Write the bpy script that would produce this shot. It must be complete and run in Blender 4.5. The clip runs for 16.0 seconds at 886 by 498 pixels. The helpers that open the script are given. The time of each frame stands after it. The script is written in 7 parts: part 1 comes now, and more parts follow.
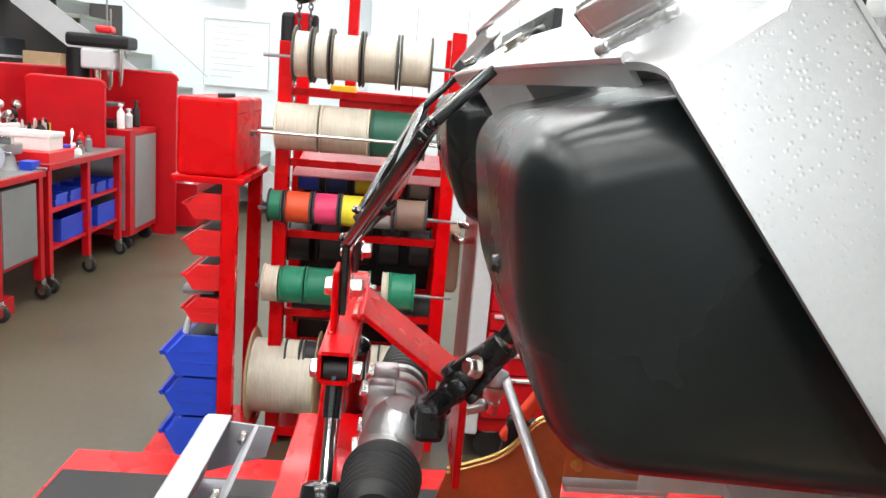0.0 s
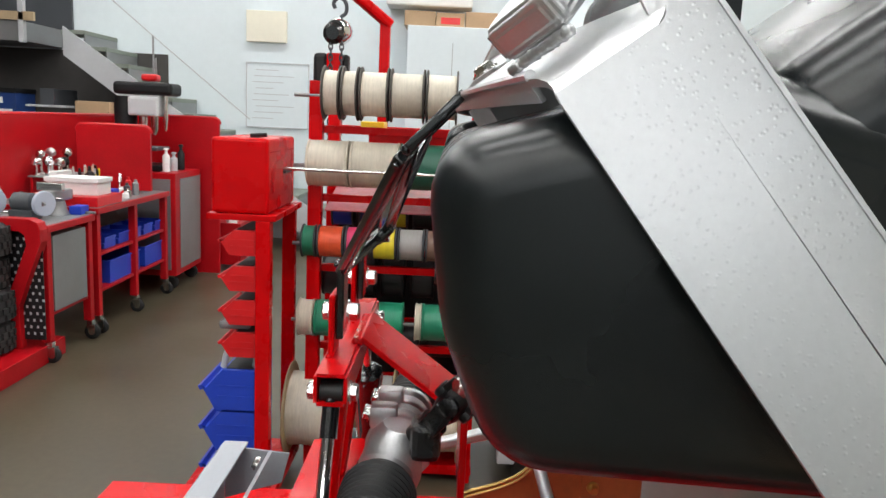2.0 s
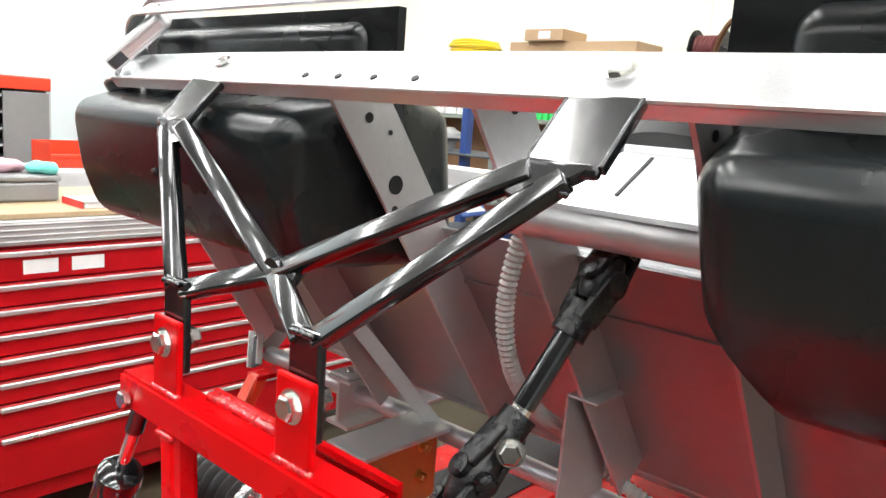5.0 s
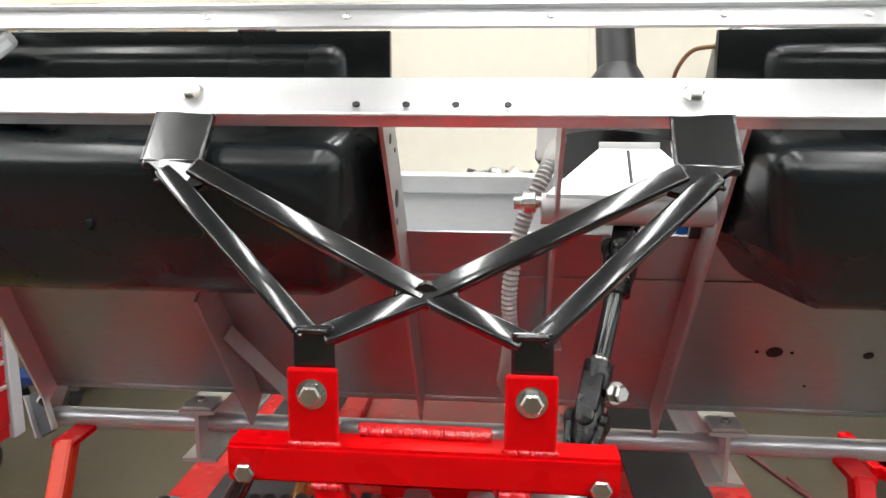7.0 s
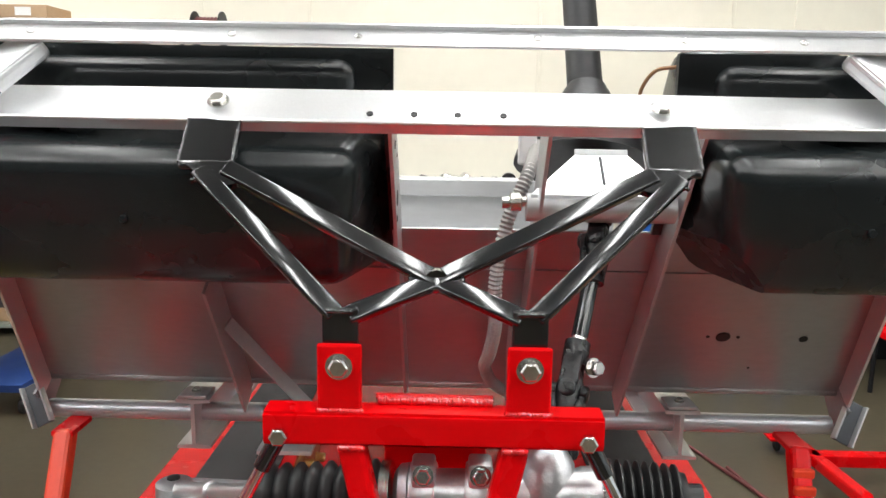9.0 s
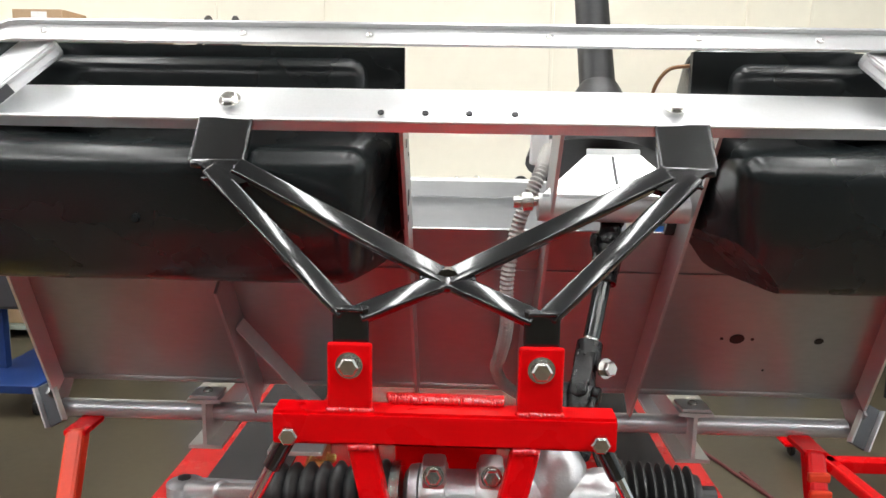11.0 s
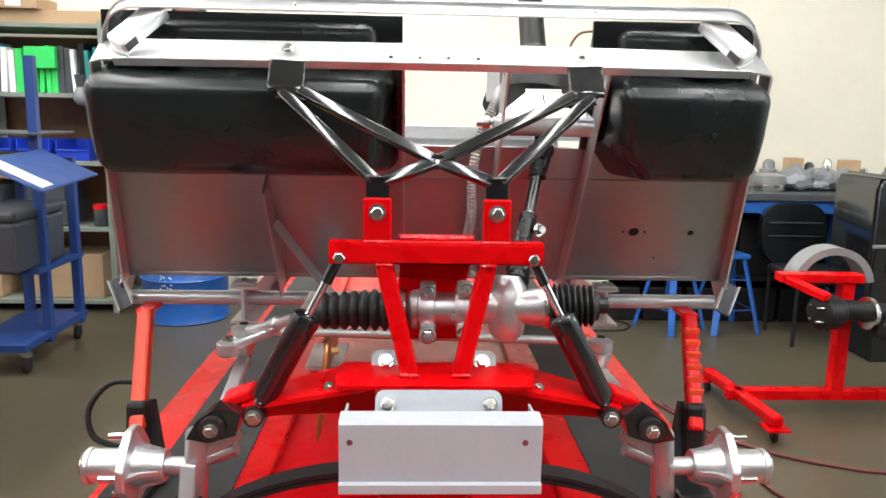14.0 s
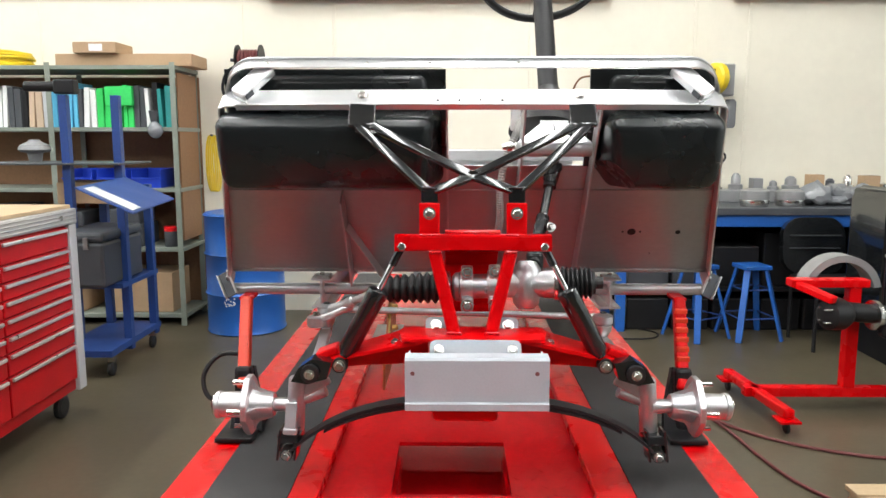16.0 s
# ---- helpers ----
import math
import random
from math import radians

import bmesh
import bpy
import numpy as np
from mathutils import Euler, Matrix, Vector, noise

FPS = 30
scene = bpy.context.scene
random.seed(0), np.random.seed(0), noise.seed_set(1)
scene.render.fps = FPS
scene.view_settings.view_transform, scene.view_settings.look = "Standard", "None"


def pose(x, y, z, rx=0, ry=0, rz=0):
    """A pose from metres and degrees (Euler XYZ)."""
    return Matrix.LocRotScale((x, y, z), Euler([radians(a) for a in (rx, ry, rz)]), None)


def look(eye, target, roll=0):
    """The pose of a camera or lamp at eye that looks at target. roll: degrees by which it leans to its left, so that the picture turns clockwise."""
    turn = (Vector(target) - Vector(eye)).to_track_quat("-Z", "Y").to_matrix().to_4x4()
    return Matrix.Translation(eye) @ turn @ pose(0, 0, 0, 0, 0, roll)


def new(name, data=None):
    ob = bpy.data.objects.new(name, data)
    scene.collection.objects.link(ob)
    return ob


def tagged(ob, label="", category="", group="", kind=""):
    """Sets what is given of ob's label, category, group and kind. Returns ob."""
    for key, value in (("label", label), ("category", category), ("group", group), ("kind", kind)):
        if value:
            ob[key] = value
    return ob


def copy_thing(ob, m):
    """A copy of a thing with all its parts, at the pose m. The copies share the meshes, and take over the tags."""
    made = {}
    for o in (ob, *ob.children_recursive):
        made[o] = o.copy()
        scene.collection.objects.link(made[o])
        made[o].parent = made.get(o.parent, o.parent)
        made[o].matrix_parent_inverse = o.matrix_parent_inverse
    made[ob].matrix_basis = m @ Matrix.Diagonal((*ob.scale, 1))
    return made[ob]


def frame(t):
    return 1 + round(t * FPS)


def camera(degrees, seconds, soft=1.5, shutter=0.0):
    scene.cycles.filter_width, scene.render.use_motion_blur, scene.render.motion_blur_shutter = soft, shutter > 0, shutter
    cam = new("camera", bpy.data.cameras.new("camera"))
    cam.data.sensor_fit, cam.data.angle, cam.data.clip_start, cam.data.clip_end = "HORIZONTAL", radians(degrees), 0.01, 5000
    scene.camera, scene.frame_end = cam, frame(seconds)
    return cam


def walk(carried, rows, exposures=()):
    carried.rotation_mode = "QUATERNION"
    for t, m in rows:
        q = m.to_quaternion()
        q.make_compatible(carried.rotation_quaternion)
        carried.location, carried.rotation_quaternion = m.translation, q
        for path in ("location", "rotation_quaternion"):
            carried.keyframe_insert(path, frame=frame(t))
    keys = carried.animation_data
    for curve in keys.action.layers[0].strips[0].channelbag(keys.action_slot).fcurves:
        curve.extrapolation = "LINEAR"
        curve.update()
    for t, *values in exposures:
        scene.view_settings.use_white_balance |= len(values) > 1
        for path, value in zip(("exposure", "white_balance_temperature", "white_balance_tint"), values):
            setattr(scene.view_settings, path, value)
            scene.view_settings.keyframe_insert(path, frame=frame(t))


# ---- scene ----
cam = camera(60.7, 16.0)
PATH = [
    (0, (0.814, 0.07, 1.419), (-1.14, 0.187, 1.008), 5.0),
    (0.5, (0.837, 0.104, 1.425), (-1.124, 0.085, 1.036), 2.5),
    (1, (0.843, 0.119, 1.423), (-1.127, 0.1, 1.078), 2.8),
    (1.5, (0.836, 0.126, 1.418), (-1.136, 0.103, 1.087), 2.7),
    (2, (0.837, 0.123, 1.417), (-1.135, 0.115, 1.083), 2.7),
    (2.5, (0.842, 0.111, 1.414), (-1.126, 0.148, 1.059), 3.4),
    (3, (0.828, 0.08, 1.414), (-1.125, 0.238, 1.01), 4.5),
    (3.5, (0.803, 0.009, 1.403), (-1.124, 0.375, 1.013), 7.8),
    (4, (0.725, -0.157, 1.375), (-1.033, 0.735, 1.036), 8.0),
    (4.5, (0.619, -0.299, 1.405), (-0.87, 0.981, 1.024), 6.7),
    (5, (0.476, -0.289, 1.419), (-0.834, 1.183, 1.076), 4.3),
    (7.5, (0.026, -0.61, 1.449), (0.018, 1.354, 1.073), 0.6),
    (8, (0.012, -0.639, 1.451), (0.039, 1.327, 1.087), 0.8),
    (8.5, (0.014, -0.647, 1.449), (0.005, 1.321, 1.093), 0.8),
    (9, (0.015, -0.646, 1.447), (-0.012, 1.323, 1.096), 1.0),
    (11.5, (0.016, -0.641, 1.437), (-0.045, 1.329, 1.096), 0.9),
    (12, (0.004, -0.63, 1.415), (-0.016, 1.335, 1.044), 0.6),
    (12.5, (-0.012, -0.667, 1.39), (0.007, 1.305, 1.057), 0.3),
    (13, (0.001, -0.775, 1.372), (-0.026, 1.202, 1.071), 0.9),
    (13.5, (0.006, -0.897, 1.368), (-0.056, 1.072, 1.025), 1.1),
    (14, (-0.035, -1.072, 1.361), (0.045, 0.896, 1.01), 1.1),
    (14.5, (-0.085, -1.245, 1.356), (0.059, 0.719, 1.006), 0.9),
    (15, (-0.04, -1.362, 1.357), (-0.002, 0.61, 1.025), 1.4),
    (15.5, (0.006, -1.453, 1.356), (0.002, 0.517, 1.01), 0.8),
    (16, (-0.04, -1.479, 1.366), (-0.066, 0.5, 1.078), 0.0),
]
walk(cam, [(t, look(eye, target, roll)) for t, eye, target, roll in PATH],
     [(0, 0.20), (1.0, -0.31), (2.0, -0.50), (3.0, -0.56), (3.6, -0.44), (4.2, 0.16), (5.0, 0.34), (7.3, 0.0), (11.3, -0.02), (12.0, -0.03), (13.0, 0.16), (14.0, 0.26), (15.0, 0.22), (16.0, 0.08)])

# ---- light ----
world = bpy.data.worlds.new("workshop_world")
scene.world = world
world.use_nodes = True
world.node_tree.nodes["Background"].inputs[0].default_value = (0.8, 0.9, 1.0, 1)
world.node_tree.nodes["Background"].inputs[1].default_value = 0.3


# ---- materials ----
def material(name, base, rough=0.5, metal=0.0, spread=0.08, scale=6.0, fine=60.0, bump=0.0, dirt=None,
             dirt_amount=0.0, coat=0.0, rough_spread=0.1, stretch=(1, 1, 1), by_piece=0.0, spec=0.5):
    """Paint, metal, plastic: two scales of noise on colour and roughness, bump for the grain, dirt as stains."""
    m = bpy.data.materials.new(name)
    m.use_nodes = True
    nt = m.node_tree
    nodes, links = nt.nodes, nt.links
    bsdf = nodes["Principled BSDF"]
    co = nodes.new("ShaderNodeTexCoord")
    mp = nodes.new("ShaderNodeMapping")
    mp.inputs["Scale"].default_value = stretch
    links.new(co.outputs["Object"], mp.inputs["Vector"])
    big = nodes.new("ShaderNodeTexNoise")
    big.inputs["Scale"].default_value, big.inputs["Detail"].default_value = scale, 4
    small = nodes.new("ShaderNodeTexNoise")
    small.inputs["Scale"].default_value, small.inputs["Detail"].default_value = fine, 3
    for n in (big, small):
        links.new(mp.outputs[0], n.inputs["Vector"])
    both = nodes.new("ShaderNodeMath")
    both.operation = "ADD"
    links.new(big.outputs["Fac"], both.inputs[0])
    links.new(small.outputs["Fac"], both.inputs[1])
    ramp = nodes.new("ShaderNodeMapRange")
    ramp.inputs["From Min"].default_value, ramp.inputs["From Max"].default_value = 0.6, 1.4
    ramp.inputs["To Min"].default_value, ramp.inputs["To Max"].default_value = 1 - spread, 1 + spread
    links.new(both.outputs[0], ramp.inputs["Value"])
    tint = nodes.new("ShaderNodeVectorMath")
    tint.operation = "SCALE"
    tint.inputs[0].default_value = base
    links.new(ramp.outputs[0], tint.inputs["Scale"])
    colour = tint.outputs[0]
    if by_piece:
        info = nodes.new("ShaderNodeObjectInfo")
        pr = nodes.new("ShaderNodeMapRange")
        pr.inputs["To Min"].default_value, pr.inputs["To Max"].default_value = 1 - by_piece, 1 + by_piece
        links.new(info.outputs["Random"], pr.inputs["Value"])
        t2 = nodes.new("ShaderNodeVectorMath")
        t2.operation = "SCALE"
        links.new(colour, t2.inputs[0])
        links.new(pr.outputs[0], t2.inputs["Scale"])
        colour = t2.outputs[0]
    if dirt:
        blot = nodes.new("ShaderNodeTexNoise")
        blot.inputs["Scale"].default_value, blot.inputs["Detail"].default_value = scale * 0.6, 8
        blot.inputs["Roughness"].default_value = 0.65
        links.new(co.outputs["Object"], blot.inputs["Vector"])
        dr = nodes.new("ShaderNodeMapRange")
        dr.inputs["From Min"].default_value, dr.inputs["From Max"].default_value = 0.45, 0.75
        dr.inputs["To Max"].default_value = dirt_amount
        links.new(blot.outputs["Fac"], dr.inputs["Value"])
        mix = nodes.new("ShaderNodeMix")
        mix.data_type = "RGBA"
        links.new(dr.outputs[0], mix.inputs["Factor"])
        links.new(colour, mix.inputs["A"])
        mix.inputs["B"].default_value = (*dirt, 1)
        colour = mix.outputs["Result"]
    links.new(colour, bsdf.inputs["Base Color"])
    rr = nodes.new("ShaderNodeMapRange")
    rr.inputs["From Min"].default_value, rr.inputs["From Max"].default_value = 0.3, 0.7
    rr.inputs["To Min"].default_value, rr.inputs["To Max"].default_value = rough * (1 - rough_spread), min(1, rough * (1 + rough_spread))
    links.new(big.outputs["Fac"], rr.inputs["Value"])
    links.new(rr.outputs[0], bsdf.inputs["Roughness"])
    bsdf.inputs["Metallic"].default_value = metal
    bsdf.inputs["Coat Weight"].default_value = coat
    bsdf.inputs["Coat Roughness"].default_value = 0.06
    bsdf.inputs["Specular IOR Level"].default_value = spec
    if bump:
        bp = nodes.new("ShaderNodeBump")
        bp.inputs["Strength"].default_value, bp.inputs["Distance"].default_value = bump, 0.004
        links.new(small.outputs["Fac"], bp.inputs["Height"])
        links.new(bp.outputs[0], bsdf.inputs["Normal"])
    return m


def glowing(name, colour, strength):
    m = bpy.data.materials.new(name)
    m.use_nodes = True
    bsdf = m.node_tree.nodes["Principled BSDF"]
    bsdf.inputs["Base Color"].default_value = (0.8, 0.8, 0.8, 1)
    bsdf.inputs["Emission Color"].default_value = (*colour, 1)
    bsdf.inputs["Emission Strength"].default_value = strength
    return m


M_RED = material("red_powder_coat", (0.60, 0.001, 0.003), 0.28, spread=0.05, scale=9, fine=220, bump=0.02, coat=0.05, spec=0.14)
M_RED_OLD = material("worn_red_paint", (0.58, 0.001, 0.005), 0.25, spread=0.12, scale=4, fine=70, bump=0.03, dirt=(0.30, 0.001, 0.004), dirt_amount=0.4, spec=0.22, coat=0.03)
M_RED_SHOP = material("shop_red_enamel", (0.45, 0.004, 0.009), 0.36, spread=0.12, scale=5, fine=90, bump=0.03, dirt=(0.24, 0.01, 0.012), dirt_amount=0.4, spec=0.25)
M_WELD = material("red_weld_bead", (0.6, 0.003, 0.006), 0.14, spread=0.1, fine=320, bump=0.3, coat=1.0)
M_ORANGE = material("orange_red_plastic", (0.72, 0.05, 0.015), 0.4, spread=0.08, fine=120, bump=0.05)
M_BLACK_GLOSS = material("black_gloss_paint", (0.007, 0.008, 0.009), 0.18, spread=0.2, fine=90, bump=0.03, coat=0.85, rough_spread=0.3)
M_TUB = material("black_moulded_plastic", (0.0088, 0.0118, 0.0128), 0.27, spread=0.15, scale=7, fine=620, bump=0.006, rough_spread=0.1, spec=0.5)
M_RUBBER = material("black_rubber", (0.010, 0.010, 0.0105), 0.48, spread=0.2, fine=150, bump=0.1, dirt=(0.035, 0.032, 0.03), dirt_amount=0.25)
M_GRIP = material("black_grip_tape", (0.030, 0.030, 0.031), 0.85, spread=0.2, scale=3, fine=700, bump=0.5, dirt=(0.10, 0.09, 0.085), dirt_amount=0.35)
M_ALU = material("brushed_aluminium", (0.56, 0.565, 0.57), 0.44, metal=0.65, spread=0.06, scale=5, fine=150, bump=0.04, stretch=(0.25, 1, 1), rough_spread=0.25, dirt=(0.35, 0.34, 0.34), dirt_amount=0.3)
M_PANEL = material("aluminium_sheet", (0.42, 0.425, 0.43), 0.40, metal=0.95, spread=0.07, scale=4, fine=120, bump=0.02, stretch=(0.4, 1, 1), rough_spread=0.25, dirt=(0.33, 0.32, 0.315), dirt_amount=0.3)
M_BAR = material("silver_painted_bar", (0.72, 0.73, 0.74), 0.33, metal=0.75, spread=0.04, scale=7, fine=320, bump=0.03, rough_spread=0.2, coat=0.2)
nt = M_BAR.node_tree
vor = nt.nodes.new("ShaderNodeTexVoronoi")
vor.inputs["Scale"].default_value = 300
co = nt.nodes.new("ShaderNodeTexCoord")
nt.links.new(co.outputs["Object"], vor.inputs["Vector"])
sp = nt.nodes.new("ShaderNodeMapRange")
sp.inputs["From Min"].default_value, sp.inputs["From Max"].default_value = 0.0, 0.30
sp.inputs["To Min"].default_value, sp.inputs["To Max"].default_value = 1.0, 0.0
nt.links.new(vor.outputs["Distance"], sp.inputs["Value"])
bp = nt.nodes.new("ShaderNodeBump")
bp.inputs["Strength"].default_value, bp.inputs["Distance"].default_value = 0.10, 0.002
nt.links.new(sp.outputs[0], bp.inputs["Height"])
nt.links.new(bp.outputs[0], nt.nodes["Principled BSDF"].inputs["Normal"])
bsdf = M_PANEL.node_tree.nodes["Principled BSDF"]
grain = M_PANEL.node_tree.nodes.new("ShaderNodeTangent")
grain.direction_type, grain.axis = "RADIAL", "X"
bsdf.inputs["Anisotropic"].default_value = 0.8
M_PANEL.node_tree.links.new(grain.outputs[0], bsdf.inputs["Tangent"])
M_CAST = material("cast_aluminium", (0.60, 0.60, 0.61), 0.38, metal=0.9, spread=0.08, scale=14, fine=300, bump=0.12)
M_SILVER = material("silver_paint", (0.52, 0.53, 0.55), 0.34, metal=0.55, spread=0.05, scale=8, fine=240, bump=0.05)
M_GREY_PLATE = material("grey_painted_plate", (0.37, 0.395, 0.43), 0.5, metal=0.0, spread=0.05, scale=8, fine=240, bump=0.05)
M_ZINC = material("zinc_plated_steel", (0.66, 0.65, 0.62), 0.24, metal=1.0, spread=0.1, scale=20, fine=200, bump=0.06)
M_CHROME = material("chromed_rod", (0.78, 0.78, 0.79), 0.08, metal=1.0, spread=0.03)
M_GOLD = material("yellow_zinc", (0.66, 0.44, 0.16), 0.28, metal=1.0, spread=0.12, fine=140)
M_RUST = material("orange_primer", (0.42, 0.095, 0.022), 0.42, spread=0.15, scale=9, fine=90, bump=0.05, dirt=(0.12, 0.04, 0.015), dirt_amount=0.4)
M_HOSE = material("grey_conduit_plastic", (0.44, 0.43, 0.41), 0.5, spread=0.08, fine=140)
M_FLOOR = material("polished_concrete", (0.084, 0.070, 0.044), 0.36, spread=0.16, scale=1.6, fine=30, bump=0.03, dirt=(0.068, 0.056, 0.037), dirt_amount=0.5, rough_spread=0.18)
M_WALL_CREAM = material("cream_painted_panel", (0.80, 0.765, 0.64), 0.6, spread=0.03, scale=0.7, fine=14, bump=0.03, dirt=(0.60, 0.56, 0.45), dirt_amount=0.35)
M_WALL_WHITE = material("pale_blue_white_wall", (0.70, 0.77, 0.80), 0.6, spread=0.03, scale=0.8, fine=14, bump=0.03, dirt=(0.62, 0.69, 0.73), dirt_amount=0.4)
M_CEIL = material("dark_roof_deck", (0.30, 0.29, 0.28), 0.8, spread=0.05)
M_BLUE = material("blue_enamel", (0.011, 0.098, 0.38), 0.4, spread=0.1, scale=5, fine=90, bump=0.05, coat=0.2, dirt=(0.02, 0.06, 0.2), dirt_amount=0.3)
M_BLUE_DK = material("dark_blue_enamel", (0.016, 0.05, 0.20), 0.4, spread=0.12, scale=5, fine=90, bump=0.05, dirt=(0.03, 0.05, 0.12), dirt_amount=0.3)
M_BLUE_BIN = material("blue_bin_plastic", (0.015, 0.055, 0.50), 0.35, spread=0.06, fine=120)
M_RED_BIN = material("red_bin_plastic", (0.66, 0.008, 0.012), 0.33, spread=0.06, fine=120)
M_GREEN_SHELF = material("grey_green_steel", (0.22, 0.25, 0.21), 0.5, spread=0.1, scale=4, fine=80, bump=0.05, dirt=(0.13, 0.13, 0.10), dirt_amount=0.3)
M_CARD = material("cardboard", (0.43, 0.29, 0.17), 0.8, spread=0.08, scale=4, fine=60, bump=0.08, dirt=(0.33, 0.22, 0.13), dirt_amount=0.4, by_piece=0.12)
M_WOOD = material("pale_plywood", (0.47, 0.35, 0.21), 0.6, spread=0.12, scale=3, fine=40, stretch=(1, 6, 1), bump=0.08, dirt=(0.3, 0.21, 0.13), dirt_amount=0.35)
M_BROWN = material("brown_board", (0.25, 0.13, 0.062), 0.7, spread=0.15, scale=3, fine=50, bump=0.1)
M_GREY = material("grey_steel", (0.27, 0.275, 0.28), 0.42, metal=0.35, spread=0.08, scale=5, fine=100, bump=0.04, dirt=(0.18, 0.17, 0.16), dirt_amount=0.3)
M_GREY_LT = material("light_grey_paint", (0.50, 0.51, 0.53), 0.45, spread=0.06, scale=5, fine=90, dirt=(0.36, 0.36, 0.36), dirt_amount=0.25)
M_GREY_DK = material("dark_grey_plastic", (0.055, 0.06, 0.068), 0.5, spread=0.12, scale=6, fine=120, bump=0.05)
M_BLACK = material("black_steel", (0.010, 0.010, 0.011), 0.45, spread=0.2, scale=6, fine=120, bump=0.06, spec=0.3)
M_WHITE = material("white_card", (0.78, 0.78, 0.77), 0.65, spread=0.04, scale=8, fine=60, by_piece=0.05)
M_CREAM_WIRE = material("cream_wire_winding", (0.68, 0.63, 0.52), 0.5, spread=0.16, scale=9, fine=50, stretch=(1, 14, 1), bump=0.3, by_piece=0.15, dirt=(0.36, 0.31, 0.24), dirt_amount=0.55)
M_GREEN_WIRE = material("green_wire_winding", (0.015, 0.24, 0.13), 0.42, spread=0.15, scale=9, fine=50, stretch=(1, 14, 1), bump=0.25, by_piece=0.2)
M_DKGREEN_WIRE = material("dark_green_wire_winding", (0.02, 0.11, 0.07), 0.45, spread=0.12, scale=9, fine=50, stretch=(1, 14, 1), bump=0.2)
M_ORANGE_WIRE = material("orange_wire_winding", (0.78, 0.10, 0.03), 0.42, spread=0.1, stretch=(1, 14, 1), bump=0.2)
M_PINK_WIRE = material("pink_wire_winding", (0.72, 0.05, 0.16), 0.42, spread=0.1, stretch=(1, 14, 1), bump=0.2)
M_YELLOW_WIRE = material("yellow_wire_winding", (0.74, 0.62, 0.03), 0.42, spread=0.1, stretch=(1, 14, 1), bump=0.2)
M_GREY_WIRE = material("grey_wire_winding", (0.30, 0.29, 0.28), 0.42, spread=0.1, stretch=(1, 14, 1), bump=0.2, by_piece=0.15)
M_BROWN_WIRE = material("brown_wire_winding", (0.20, 0.12, 0.09), 0.45, spread=0.12, stretch=(1, 14, 1), bump=0.2)
M_BLACK_WIRE = material("black_wire_winding", (0.02, 0.02, 0.022), 0.4, spread=0.15, stretch=(1, 14, 1), bump=0.2)
M_YELLOW = material("yellow_plastic", (0.75, 0.55, 0.02), 0.4, spread=0.06, by_piece=0.05)
M_MAROON = material("maroon_hose", (0.13, 0.03, 0.03), 0.5, spread=0.1, fine=90, bump=0.1)
M_GREEN = material("bright_green_card", (0.03, 0.62, 0.12), 0.55, spread=0.06, by_piece=0.15)
M_TEAL = material("teal_card", (0.02, 0.28, 0.27), 0.55, spread=0.06, by_piece=0.2)
M_SKY = material("light_blue_card", (0.10, 0.45, 0.68), 0.55, spread=0.06, by_piece=0.15)
M_TAN = material("tan_card", (0.50, 0.37, 0.26), 0.6, spread=0.06, by_piece=0.2)
M_STONE = material("grinding_wheel_stone", (0.42, 0.46, 0.55), 0.8, spread=0.08, fine=200, bump=0.2)
M_CLEAR = material("clear_grey_plastic", (0.20, 0.21, 0.22), 0.18, spread=0.05, fine=100)
M_TREAD = material("tyre_rubber", (0.022, 0.022, 0.023), 0.75, spread=0.2, fine=120, bump=0.2, dirt=(0.06, 0.055, 0.05), dirt_amount=0.4)
M_PINK = material("pink_rag", (0.75, 0.45, 0.52), 0.8, spread=0.1, fine=90, bump=0.3)
M_TURQ = material("turquoise_rag", (0.15, 0.62, 0.55), 0.8, spread=0.1, fine=90, bump=0.3)
M_LINE = material("yellow_floor_paint", (0.62, 0.48, 0.06), 0.6, spread=0.15, scale=5, fine=60)
# dimness put into colour: for the unseen front wall and behind the storage rack
M_SHADE_DARK = material("painted_shade_dark", (0.055, 0.05, 0.047), 0.75, spread=0.12, scale=0.8, fine=12)
M_FLANGE = material("dark_fibre_flange", (0.075, 0.066, 0.058), 0.6, spread=0.12, fine=60)
M_FORGED = material("black_forged_steel", (0.006, 0.006, 0.007), 0.28, spread=0.3, scale=30, fine=160, bump=0.35, rough_spread=0.3)
M_PINK_PLATE = material("faded_pink_tread_plate", (0.46, 0.13, 0.15), 0.4, metal=0.3, spread=0.2, scale=20, fine=60, bump=0.6, stretch=(1, 1, 1))
M_LAMP = glowing("lamp_glow", (1.0, 0.98, 0.94), 22.0)


# ---- building blocks ----
def part(name, bm, mat, parent=None, label="", smooth=False, angle=40):
    me = bpy.data.meshes.new(name)
    bmesh.ops.recalc_face_normals(bm, faces=bm.faces)
    bm.to_mesh(me)
    bm.free()
    me.materials.append(mat)
    if smooth:
        me.polygons.foreach_set("use_smooth", [True] * len(me.polygons))
        me.set_sharp_from_angle(angle=radians(angle))
    ob = new(name, me)
    if parent is not None:
        ob.parent = parent
    if label:
        ob["label"] = label
    return ob


def thing(name, label, category, group="", kind=""):
    return tagged(new(name), label, category, group, kind)


def single(name, bm, mat, label, category, group="", kind="", smooth=False, angle=40):
    return tagged(part(name, bm, mat, None, "", smooth, angle), label, category, group, kind)


def B():
    return bmesh.new()


